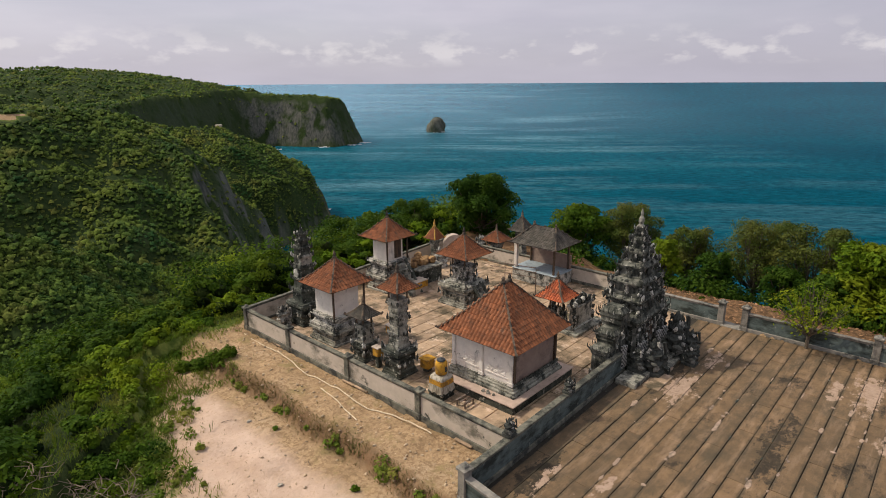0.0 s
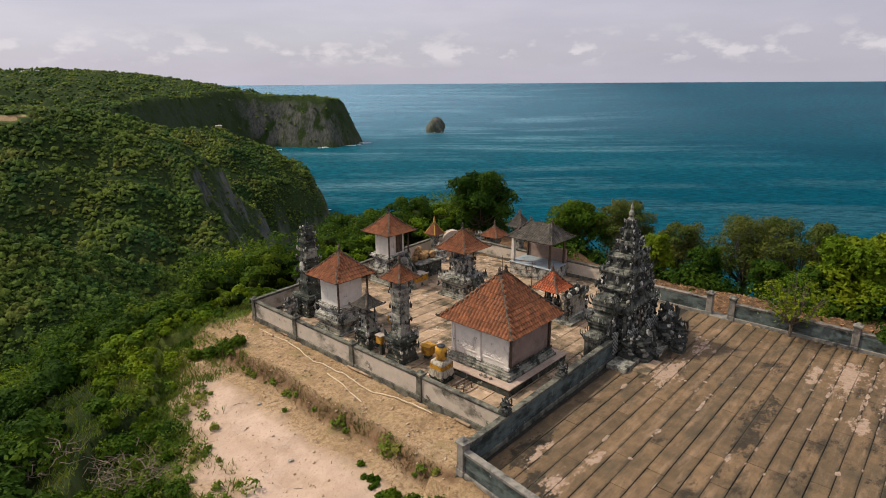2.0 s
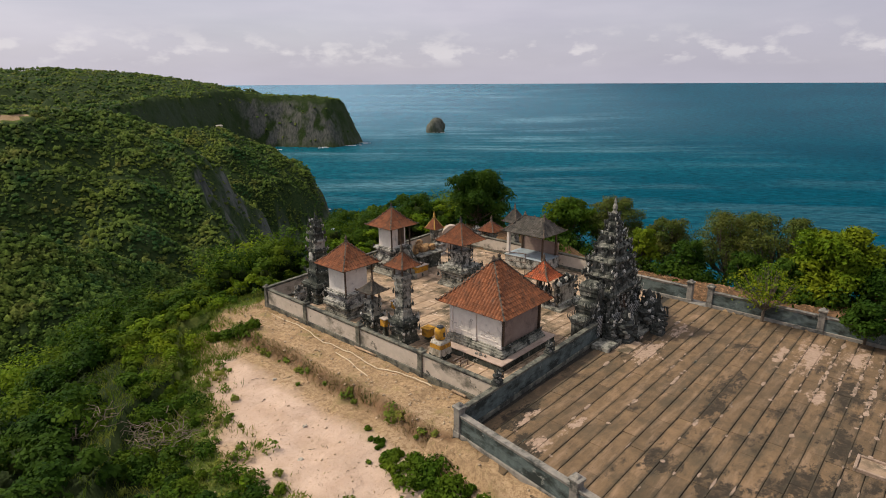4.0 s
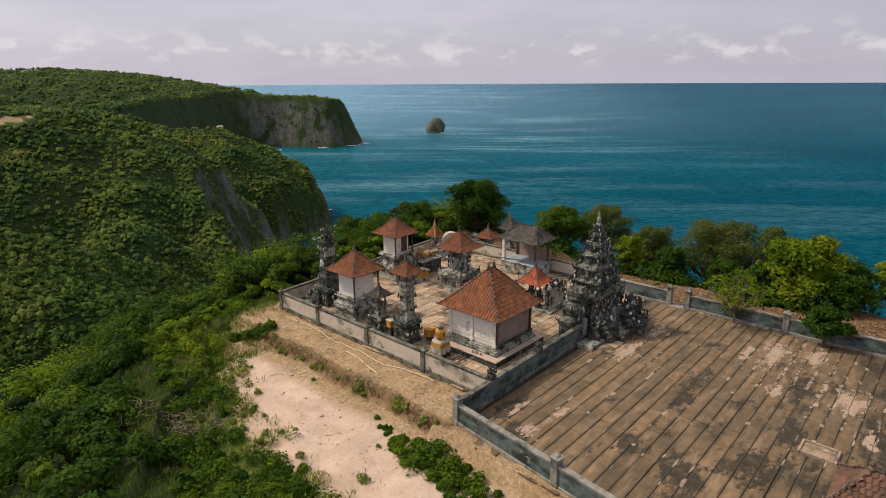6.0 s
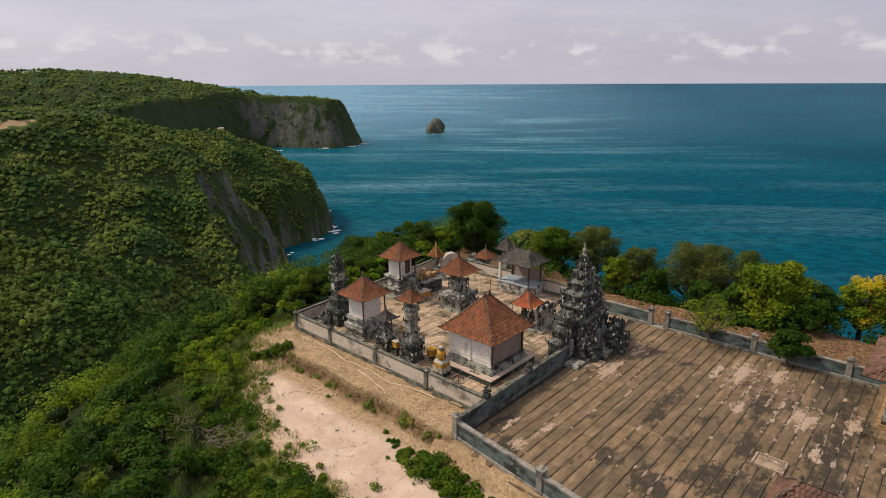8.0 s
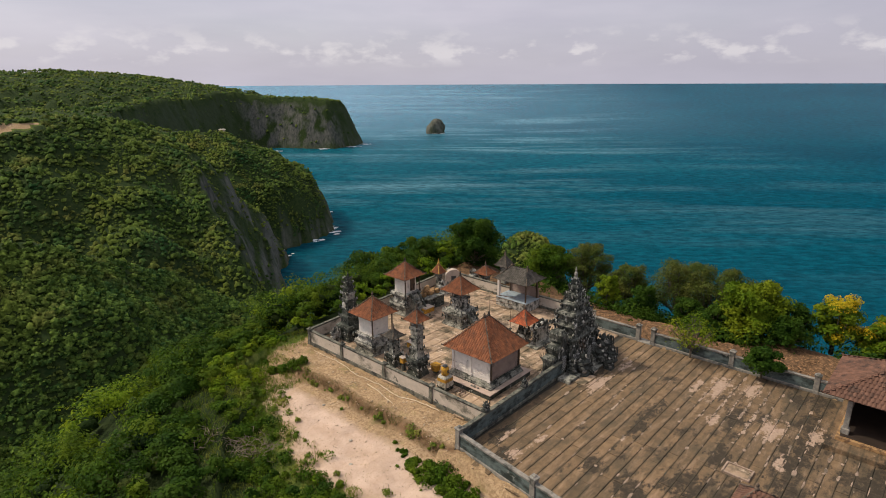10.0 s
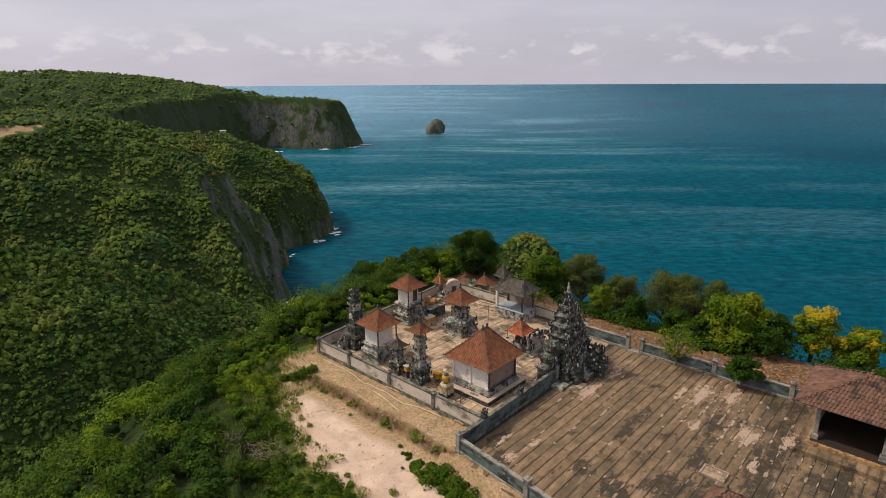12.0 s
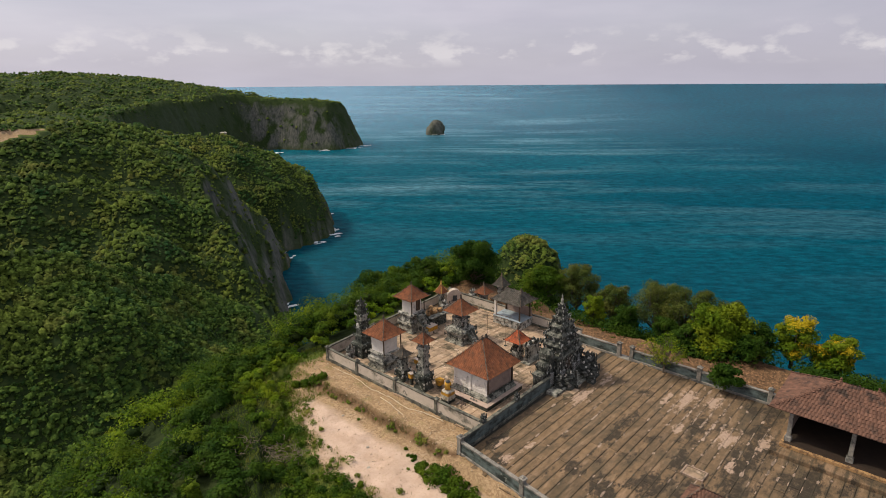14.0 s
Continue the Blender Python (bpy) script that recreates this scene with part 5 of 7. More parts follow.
def wrapped_pedestal():
    s = thing("pedestal", 2.1, 5.45, 0, "stone pedestal wrapped in white and yellow cloth", "pedestal")
    rng = random.Random(9)
    part("foot", Soup().rings(mouldings(-0.05, 0.35, 0.5, 0.5, rng, 3, 0.1)), M_STONE, s)
    cl = Soup()
    n = 40
    vs, fs = [], []
    for j, (r, z) in enumerate(((0.52, 0.32), (0.48, 0.6), (0.44, 0.95), (0.41, 1.12), (0.30, 1.14))):
        for i in range(n):
            a = 2 * math.pi * i / n
            q = r / max(abs(math.cos(a)), abs(math.sin(a))) ** 0.75 * (1 + 0.045 * math.sin(i * 2.4) * (1 - z / 1.3))
            vs.append((q * math.cos(a), q * math.sin(a), z + (0.05 * math.sin(i * 1.3) if j == 0 else 0)))
    for j in range(4):
        for i in range(n):
            k = (i + 1) % n
            fs.append((j * n + i, j * n + k, j * n + n + k, j * n + n + i))
    cl.add(vs, fs + [tuple(4 * n + i for i in range(n))])
    part("cloth_skirt", cl, M_CLOTH, s, "pleated off-white cloth", smooth=True)
    band = Soup().rings([(0.475, 0.475, 0.72), (0.47, 0.47, 0.98)], chamfer=0.2, close=False)
    part("sash", band, M_YELLOW, s, "yellow cloth sash")
    return s


def urn():
    u = thing("urn", 2.1, 5.45, 1.145, "rounded urn wrapped in yellow cloth with a dark lid", "urn")
    part("body", Soup().lathe([(0.20, 0), (0.29, 0.06), (0.31, 0.25), (0.31, 0.55), (0.27, 0.68), (0.2, 0.72)], None, 18), M_YELLOW, u, smooth=True)
    part("lid", Soup().lathe([(0.19, 0.722), (0.22, 0.74), (0.2, 0.8), (0.06, 0.85), (0.03, 0.88)], None, 16), M_DARK, u, "dark metal lid")
    part("face_patch", Soup().box(-0.07, 0.07, -0.328, -0.30, 0.22, 0.48), M_DARK, u)
    part("cord", Soup().tube([(0.22, -0.2, 0.7), (0.33, -0.2, 0.55), (0.36, -0.16, 0.2), (0.34, -0.2, -0.3)], 0.02, 0.02, 6), M_CLOTH, u)
    return u


def tiered_gate():
    g = thing("temple_gate", 12.7, 0.55, 0, "tall dark stone temple gate crowded with weathered carvings", "gate")
    rng = random.Random(21)
    lower = [(2.0, 1.25, -0.05), (2.0, 1.25, 0.3), (1.9, 1.16, 0.34), (1.9, 1.16, 0.55), (1.8, 1.08, 0.6), (1.8, 1.08, 0.78), (1.62, 0.95, 0.84), (1.58, 0.92, 2.3), (1.7, 1.02, 2.36), (1.7, 1.02, 2.48), (1.85, 1.14, 2.54), (1.85, 1.14, 2.72), (1.7, 1.0, 2.78), (1.6, 0.95, 2.95)]
    part("body", Soup().rings(lower, chamfer=0.08), M_GATE, g)
    for x in (-1.35, -0.75, 0.75, 1.35):
        part("pilaster", Soup().box(x - 0.14, x + 0.14, -1.04, -0.9, 0.8, 2.4, bevel=0.03), M_STONE_LIGHT if abs(x) < 1 else M_STONE, g)
    for y in (-0.6, 0.1, 0.75):
        part("pilaster", Soup().box(-1.7, -1.56, y - 0.13, y + 0.13, 0.82, 2.36, bevel=0.03), M_STONE, g)
    tiers = ((1.62, 1.05, 2.9, 3.9), (1.5, 1.0, 3.88, 4.8), (1.12, 0.80, 4.78, 5.6), (0.74, 0.58, 5.58, 6.3), (0.46, 0.40, 6.28, 6.9), (0.25, 0.24, 6.88, 7.4))
    c, spikes = Soup(), Soup()
    for i, (hx, hy, z0, z1) in enumerate(tiers):
        d = z1 - z0
        prof = [(hx * 0.86, hy * 0.86, z0), (hx * 0.86, hy * 0.86, z0 + d * 0.14), (hx * 0.74, hy * 0.74, z0 + d * 0.18), (hx * 0.74, hy * 0.74, z0 + d * 0.46)]
        for q in range(5):
            k = 0.78 + 0.05 * q
            prof += [(hx * k, hy * k, z0 + d * (0.47 + 0.075 * q)), (hx * k, hy * k, z0 + d * (0.52 + 0.075 * q)), (hx * (k - 0.03), hy * (k - 0.03), z0 + d * (0.525 + 0.075 * q))]
        prof += [(hx * 0.80, hy * 0.80, z0 + d * 0.90), (hx * 0.74, hy * 0.74, z1)]
        part("tier", Soup().rings(prof, chamfer=0.12), M_GATE if i < 4 else M_STONE, g)
        horn_ring(spikes, rng, z0 + d * 0.80, hx * 0.93, hy * 0.93, 0.34 - 0.03 * i, hx * 0.55, 0.10 - 0.01 * i, 0.045 - 0.004 * i)
        # leafy scrolls crowd the corners and the middle of each face; the courses between stay plain
        for sx in (-1, 1):
            for sy in (-1, 1):
                for _ in range(44 - 5 * i):
                    u = rng.random()
                    k = (0.035 + 0.06 * rng.random()) * (1.1 - 0.08 * i)
                    c.lump(sx * hx * (0.80 + 0.24 * u - 0.20 * rng.random()), sy * hy * (0.80 + 0.24 * u - 0.20 * rng.random()), z0 + d * (0.05 + 1.0 * rng.random()), k, k, k * 1.7, rng, 0.5)
                for q in range(3):
                    antefix(spikes, sx * hx * (0.9 - 0.06 * q), sy * hy * (0.9 - 0.06 * q), z0 + d * (0.15 + 0.3 * q), sx + rng.random() - 0.5, sy + rng.random() - 0.5, (0.30 - 0.03 * i), 0.13 - 0.012 * i, 0.042 - 0.004 * i)
        for px, py in ((0, -1), (0, 1), (-1, 0), (1, 0)):
            for _ in range(16 - 2 * i):
                t, k = (rng.random() - 0.5) * 0.5, 0.05 + 0.06 * rng.random()
                c.lump(hx * (px * 0.88 + t * abs(py)), hy * (py * 0.88 + t * abs(px)), z0 + d * (0.1 + 0.8 * rng.random()), k, k, k * 1.7, rng, 0.5)
    horn_ring(spikes, rng, 2.62, 1.85, 1.14, 0.40, 0.42, 0.14, 0.055)
    horn_ring(spikes, rng, 0.7, 1.8, 1.1, 0.34, 0.5, 0.14, 0.055)
    for _ in range(90):
        sx = rng.random() * 2 - 1
        c.lump(sx * 1.7, -0.98 - 0.12 * rng.random(), 0.7 + 1.9 * rng.random() ** 0.8, 0.07, 0.07, 0.13, rng, 0.5)
    for _ in range(45):
        c.lump(-1.64 - 0.08 * rng.random(), (rng.random() * 2 - 1) * 0.95, 0.7 + 1.9 * rng.random(), 0.07, 0.07, 0.12, rng, 0.5)
    part("carving", c, M_CARVING, g, "pale-tipped leaf and face carvings")["kind"] = "stuff"
    part("horn_carving", spikes, M_CARVING, g, "flame-shaped stone horns with pale tips")["kind"] = "stuff"
    # side wings, stepping down along the wall line
    for side, x0, hs in ((-1, -2.0, (3.6, 2.5, 1.7)), (1, 2.0, (3.5, 2.6, 1.8))):
        for i, h in enumerate(hs):
            x = x0 + side * (0.30 + 0.58 * i)
            w = 0.6 - 0.06 * i
            prof = [(0.40, w + 0.04, -0.05), (0.40, w + 0.04, 0.3), (0.33, w - 0.04, 0.36), (0.33, w - 0.04, h * 0.72), (0.40, w, h * 0.76), (0.40, w, h * 0.82), (0.46, w + 0.05, h * 0.85), (0.46, w + 0.05, h * 0.92), (0.28, 0.4, h)]
            wo = part("wing", Soup().rings(prof, Matrix.Translation((x, 0, 0)), chamfer=0.1), M_GATE, g)
            cc = Soup()
            horn_ring(cc, rng, h * 0.9, 0.42, w, 0.32, 0.26, 0.12, 0.048)
            for k in range(0, len(cc.v)):
                px, py, pz = cc.v[k]
                cc.v[k] = (px + x, py, pz)
            for _ in range(16):
                cc.lump(x + (rng.random() - 0.5) * 0.7, -w - 0.02, h * (0.2 + 0.65 * rng.random()), 0.09, 0.08, 0.15, rng, 0.5)
            part("wing_carving", cc, M_CARVING, wo)["kind"] = "stuff"
    sp = Soup().lathe([(0.16, 7.38), (0.2, 7.48), (0.1, 7.6), (0.15, 7.72), (0.14, 7.9), (0.06, 8.05), (0.085, 8.15), (0.02, 8.45)], None, 10)
    part("spire", sp, M_STONE_LIGHT, g, "pale stone spire")
    part("door", Soup().box(-0.5, 0.5, -1.0, -0.88, 0.8, 2.3, bevel=0.03), M_WOOD, g, "dark wooden double door")
    for i in range(4):
        part("step", Soup().box(-0.9, 0.9, -1.3 - 0.3 * (i + 1), -1.27 - 0.3 * i, -0.05, 0.72 - 0.18 * i, bevel=0.02), M_STONE_LIGHT, g)
    for sx in (-1, 1):
        ch = Soup()
        ch.add([(sx * 1.08 + e * 0.14, y, z) for e in (-1, 1) for y, z in ((-1.25, -0.05), (-2.7, -0.05), (-2.7, 0.3), (-1.25, 1.0))], [(0, 1, 2, 3), (7, 6, 5, 4), (0, 4, 5, 1), (1, 5, 6, 2), (2, 6, 7, 3), (3, 7, 4, 0)])
        part("stair_cheek", ch, M_STONE, g)
    for x in (-2.5, -1.78, -1.28, 0.62, 1.4, 2.3):
        part("check_cloth", Soup().rings([(0.27, 0.10, 0.35), (0.22, 0.09, 1.55)], Matrix.Translation((x, -1.30 if abs(x) < 2.1 else -0.75, 0)), chamfer=0.2), M_POLENG, g, "black and white checked cloth")
    return g


def guardian(x, y, z, h, label, seed, rz=0, cloth=False, pale=False):
    """A weathered guardian figure, kept as a plain lumpy stone shape on a block."""
    rng = random.Random(seed)
    s = Soup()
    n, vs, fs = 14, [], []
    prof = ((0.32, -0.03), (0.32, 0.14), (0.25, 0.17), (0.24, 0.22), (0.27, 0.27), (0.29, 0.35), (0.22, 0.43), (0.20, 0.50), (0.27, 0.57), (0.29, 0.63), (0.20, 0.69), (0.12, 0.72), (0.15, 0.78), (0.15, 0.85), (0.12, 0.90), (0.10, 0.93), (0.05, 1.02), (0.02, 1.06))
    for q, (r, z0) in enumerate(prof):
        for i in range(n):
            a = 2 * math.pi * i / n
            square = 1 / max(abs(math.cos(a)), abs(math.sin(a))) ** 0.9 if q < 4 else 1
            limb = 0.26 * abs(math.cos(a)) ** 3 if 0.25 < z0 < 0.66 else 0
            k = r * h * square * (1 + limb + (rng.random() - 0.5) * (0.04 if q < 4 else 0.34))
            vs.append((k * math.cos(a), k * math.sin(a) * (1 if q < 4 else 0.85), z0 * h))
    for q in range(len(prof) - 1):
        for i in range(n):
            e = (i + 1) % n
            fs.append((q * n + i, q * n + e, q * n + n + e, q * n + n + i))
    fs += [tuple(range(n - 1, -1, -1)), tuple((len(prof) - 1) * n + i for i in range(n))]
    s.add(vs, fs)
    for sx in (-1, 1):
        s.lump(sx * 0.26 * h, -0.06 * h, 0.56 * h, 0.09 * h, 0.10 * h, 0.13 * h, rng, 0.4)
        s.lump(sx * 0.30 * h, -0.16 * h, 0.43 * h, 0.08 * h, 0.13 * h, 0.08 * h, rng, 0.4)
        s.lump(sx * 0.20 * h, -0.20 * h, 0.27 * h, 0.12 * h, 0.14 * h, 0.12 * h, rng, 0.4)
        antefix(s, sx * 0.13 * h, 0.02 * h, 0.84 * h, sx, 0.2, 0.20 * h, 0.09 * h, 0.035 * h)
        antefix(s, sx * 0.27 * h, 0.05 * h, 0.62 * h, sx, 0.3, 0.16 * h, 0.09 * h, 0.035 * h)
    s.tube([(0.33 * h, -0.22 * h, 0.36 * h), (0.36 * h, -0.2 * h, 0.6 * h), (0.34 * h, -0.16 * h, 0.86 * h)], 0.03 * h, 0.06 * h, 6)
    for _ in range(26):
        a, zz = rng.random() * 6.283, 0.2 + 0.75 * rng.random()
        k = (0.03 + 0.035 * rng.random()) * h
        q = (0.27 - 0.12 * abs(zz - 0.35)) * h
        s.lump(q * math.cos(a), q * 0.85 * math.sin(a), zz * h, k, k, k * 1.5, rng, 0.5)
    ob = part("guardian_statue", s, M_WHITE_WORN if pale else M_CARVING)
    ob.matrix_basis = pose(x, y, z, 0, 0, rz)
    tagged(ob, label, "statue", "guardian statues")
    return ob


def screen_wall():
    s = thing("screen_wall", 14.1, 4.55, 0, "short stained screen wall topped with dark carvings", "screen wall")
    rng = random.Random(31)
    part("body", Soup().rings([(1.2, 0.3, -0.05), (1.2, 0.3, 0.25), (1.05, 0.2, 0.3), (1.05, 0.2, 1.45), (1.15, 0.28, 1.52), (1.15, 0.28, 1.62)], chamfer=0.1), M_WHITE_WORN, s)
    part("ledge", Soup().box(-1.7, 1.9, -0.75, 0.6, -0.05, 0.14), M_STONE_LIGHT, s)
    c = Soup()
    for i in range(60):
        t = rng.random() * 2 - 1
        c.lump(t * 1.15, (rng.random() - 0.5) * 0.4, 1.62 + (0.55 - 0.45 * abs(t)) * rng.random(), 0.16, 0.14, 0.2, rng, 0.4)
    for sx in (-1, 1):
        for q in range(10):
            c.lump(sx * (1.12 + 0.1 * rng.random()), -0.2, 0.3 + 1.5 * rng.random(), 0.13, 0.12, 0.18, rng, 0.4)
    part("carving", c, M_CARVING, s)["kind"] = "stuff"
    return s


def grey_pavilion():
    b = thing("open_pavilion", 20.0, 11.15, 0, "open pavilion with a grey tiled roof and pale blue floor", "pavilion")
    rng = random.Random(41)
    part("platform", Soup().box(-1.15, 1.3, -1.75, 2.1, -0.05, 0.93, bevel=0.03), M_WHITE_WORN, b, "stained white masonry platform")
    part("floor_slab", Soup().box(-1.2, 1.35, -1.8, 2.15, 0.932, 1.0, bevel=0.02), M_BLUEFLOOR, b, "pale blue tiled floor")
    for x, y, wd in ((-0.95, 1.9, 0.13), (-0.95, -1.5, 0.07), (1.1, -1.5, 0.07), (1.1, 1.9, 0.07)):
        part("post", Soup().box(x - wd, x + wd, y - wd, y + wd, 1.002, 3.28, bevel=0.015), M_WHITE if wd > 0.1 else M_WOOD, b)
    part("back_wall", Soup().box(1.16, 1.28, -1.7, 2.05, 1.002, 2.1, bevel=0.01), M_BROWN, b)
    for z in (0.75, 1.15, 1.5):
        part("rail", Soup().tube([(-2.0, 3.6, z - 0.2), (-1.6, -0.4, z)], 0.03, 0.03, 6), M_METAL, b)
    hip_roof(b, 0, 0, 1.72, 2.05, 3.1, 4.3, 1.9, "y", M_TILE_GREY, 0.22, 0.26, 8, flare=0.05, finial=0.15)
    return b


def plaza_pavilion():
    b = thing("open_hall", 17.4, -22.3, 0, "open hall with a brown tiled roof on a low paved platform", "hall")
    part("platform", Soup().box(-4.7, 3.0, -5.6, 4.35, -0.05, 0.36, bevel=0.04), M_PLAZA, b)
    part("upper_platform", Soup().box(-3.7, 2.9, -5.3, 3.9, 0.362, 0.62, bevel=0.03), M_ORANGE, b, "orange-brown cement step edge")
    part("floor_slab", Soup().box(-3.45, 2.7, -5.1, 3.7, 0.622, 0.66, bevel=0.01), M_HALLFLOOR, b, "brown floor coloured dark with the hall's shade")
    for x in (-2.9, 2.6):
        for y in (-4.6, -0.5, 3.5):
            p = Soup().rings([(0.24, 0.24, 0.655), (0.24, 0.24, 1.0), (0.15, 0.15, 1.06), (0.14, 0.14, 3.4)], Matrix.Translation((x, y, 0)))
            part("column", p, M_TEAL_CAP, b)
    part("back_wall", Soup().box(2.75, 2.88, -5.2, 3.8, 0.622, 3.2, bevel=0.01), M_WOOD, b)
    part("end_wall", Soup().box(-1.9, 2.745, 3.6, 3.72, 0.665, 3.2, bevel=0.01), M_BROWN, b)
    part("beam", Soup().box(-3.05, -2.8, -4.8, 3.7, 3.15, 3.38, bevel=0.02), M_WOOD, b)
    hip_roof(b, 0, 0, 3.6, 5.0, 3.3, 5.3, 2.4, "y", M_TILE_BROWN, 0.24, 0.3, 5, finial=0.2, ridge_mat=M_TILE_BROWN)
    return b


def small_roof_shrine():
    b = thing("roofed_shrine", 0.6, -17.6, 0, "small roofed shrine with brown tiles on the plaza", "shrine")
    part("foot", Soup().rings([(0.9, 1.2, -0.05), (0.9, 1.2, 0.3), (0.75, 1.05, 0.34), (0.75, 1.05, 0.95)]), M_STONE_LIGHT, b)
    for x in (-0.6, 0.6):
        for y in (-0.9, 0.9):
            part("post", Soup().box(x - 0.06, x + 0.06, y - 0.06, y + 0.06, 0.94, 2.5), M_WOOD, b)
    hip_roof(b, 0, 0, 1.3, 1.75, 2.4, 3.4, 1.5, "y", M_TILE_BROWN, 0.2, 0.22, 4, finial=0.2)
    return b


def crate():
    c = thing("crate", 11.75, 16.7, 0, "large box with yellow and off-white cloth sides", "crate")
    part("body", Soup().box(-0.62, 0.62, -0.45, 0.45, -0.01, 0.85, bevel=0.02), M_CREAM, c)
    part("cloth_band", Soup().box(-0.64, 0.64, -0.47, 0.47, 0.42, 0.88, bevel=0.02), M_YELLOW, c, "faded yellow cloth")
    part("lid", Soup().box(-0.66, 0.66, -0.49, 0.49, 0.883, 0.94, bevel=0.02), M_CREAM, c)
    return c


def altar_table():
    t = thing("altar", 13.9, 18.2, 0, "dark masonry altar with a stone top", "altar")
    part("body", Soup().box(-1.3, 1.3, -0.8, 0.8, -0.05, 1.15, bevel=0.04), M_STONE, t)
    part("top", Soup().box(-1.4, 1.4, -0.9, 0.9, 1.152, 1.28, bevel=0.03), M_STONE_LIGHT, t)
    return t


def altar_figures():
    rng = random.Random(51)
    s = Soup()
    for i in range(9):
        x, y = -0.9 + 0.22 * i + 0.1 * rng.random(), (rng.random() - 0.5) * 0.8
        k = 0.28 + 0.16 * rng.random()
        s.lump(x, y, k * 0.7, k, k, k, rng, 0.18)
    for q in range(4):
        s.lump(-0.75 + 0.12 * q, 0.0, 0.55 + 0.14 * q, 0.3, 0.3, 0.24, rng, 0.2)
    ob = part("carved_figures", s, M_ORANGE)
    ob.matrix_basis = pose(13.8, 18.2, 1.285)
    return tagged(ob, "rounded ochre stone carvings set on the altar", "carving")


def arch_shell():
    a = thing("arched_niche", 20.0, 20.4, 0, "cream arched shell niche with a small black plate for its dark opening", "niche")
    s = Soup()
    prof = [(0.95 * math.cos(t), 1.25 + 0.95 * math.sin(t)) for t in [math.pi * k / 12 for k in range(13)]]
    prof = [(0.95, -0.05)] + prof + [(-0.95, -0.05)]
    n = len(prof)
    s.add([(x, -0.5, z) for x, z in prof] + [(x * 0.92, 0.5, z * 0.96) for x, z in prof], [(i, i + 1, n + i + 1, n + i) for i in range(n - 1)] + [tuple(range(n - 1, -1, -1)), tuple(range(n, 2 * n))])
    part("shell", s, M_CREAM, a, smooth=False)
    # black plate stands in for the shade inside the opening
    part("opening", Soup().box(-0.28, 0.28, -0.53, -0.49, 0.7, 1.45, bevel=0.02), M_DARK, a)
    a.rotation_euler = (0, 0, radians(-40))
    return a


def slim_shrine(x, y, h, w, label, seed, tile=None, gold=False, z=0):
    s = thing("shrine", x, y, z, label, "shrine", "temple shrines")
    rng = random.Random(seed)
    part("pillar", Soup().rings(mouldings(-0.1, h * 0.62, w * 0.55, w * 0.55, rng, 6, 0.25), chamfer=0.1), M_STONE_LIGHT, s)
    hip_roof(s, 0, 0, w, w, h * 0.66, h, 0, "x", tile or M_TILE, 0.17, 0.2, seed, finial=0.45, ridge_mat=M_GOLD if gold else None)
    return s


def poles():
    for x, y, h in ((15.2, 11.3, 2.7), (14.6, 8.3, 2.9)):
        p = thing("pole", x, y, -0.05, "thin rusty metal pole standing on the paving", "pole", "metal poles")
        part("shaft", Soup().tube([(0, 0, 0), (0.01, 0, h / 2), (0.03, 0.02, h)], 0.03, 0.022, 7), M_METAL, p)
        part("foot_block", Soup().rings([(0.14, 0.14, 0), (0.12, 0.12, 0.15)]), M_STONE, p)


def offering_box(x, y, h, w, label, pale_top=True):
    b = thing("offering_box", x, y, 0, label, "offering box", "offering boxes")
    part("leg", Soup().rings([(w * 0.6, w * 0.6, -0.02), (w * 0.5, w * 0.5, h - 0.45)]), M_STONE, b)
    part("cloth", Soup().rings([(w * 1.02, w * 1.02, h - 0.5), (w, w, h - 0.05)], chamfer=0.2), M_YELLOW, b, "yellow cloth wrap")
    part("top", Soup().box(-w * 1.15, w * 1.15, -w * 1.15, w * 1.15, h - 0.05, h + 0.02), M_CREAM if pale_top else M_YELLOW, b)
    return b


def stool():
    s = thing("stool", 2.15, 3.95, -0.05, "low weathered wooden stool lying on the paving", "stool")
    for y in (-0.25, 0, 0.25):
        part("slat", Soup().box(-0.35, 0.35, y - 0.06, y + 0.06, 0.34, 0.39), M_METAL, s)
    for x in (-0.3, 0.3):
        for y in (-0.25, 0.25):
            part("leg", Soup().box(x - 0.03, x + 0.03, y - 0.03, y + 0.03, 0, 0.338), M_METAL, s)
    return s


def gate_slabs():
    for x, y, lx, ly, h, lab in ((10.2, -0.95, 1.25, 0.55, 0.24, "raised grey stone slab beside the gate"), (10.55, -2.0, 1.0, 0.45, 0.05, "low tan stone slab beside the gate"), (15.9, -0.3, 0.6, 0.5, 0.55, "square stone block beside the gate")):
        ob = part("stone_slab", Soup().box(-lx, lx, -ly, ly, -0.07, h, bevel=0.025), M_STONE_LIGHT if h > 0.1 else M_COURT)
        ob.matrix_basis = pose(x, y, 0)
        tagged(ob, lab, "slab", "gate slabs")


def plaza_tray():
    b = thing("drain_cover", 6.45, -14.65, -0.05, "shallow cement frame with a tan infill on the plaza", "cover")
    for x0, x1, y0, y1 in ((-0.62, 0.62, -0.8, -0.68), (-0.62, 0.62, 0.68, 0.8), (-0.62, -0.5, -0.675, 0.675), (0.5, 0.62, -0.675, 0.675)):
        part("rim", Soup().box(x0, x1, y0, y1, 0, 0.2, bevel=0.02), M_MORTAR, b)
    part("infill", Soup().box(-0.495, 0.495, -0.675, 0.675, 0, 0.13), M_COURT, b)
    return b


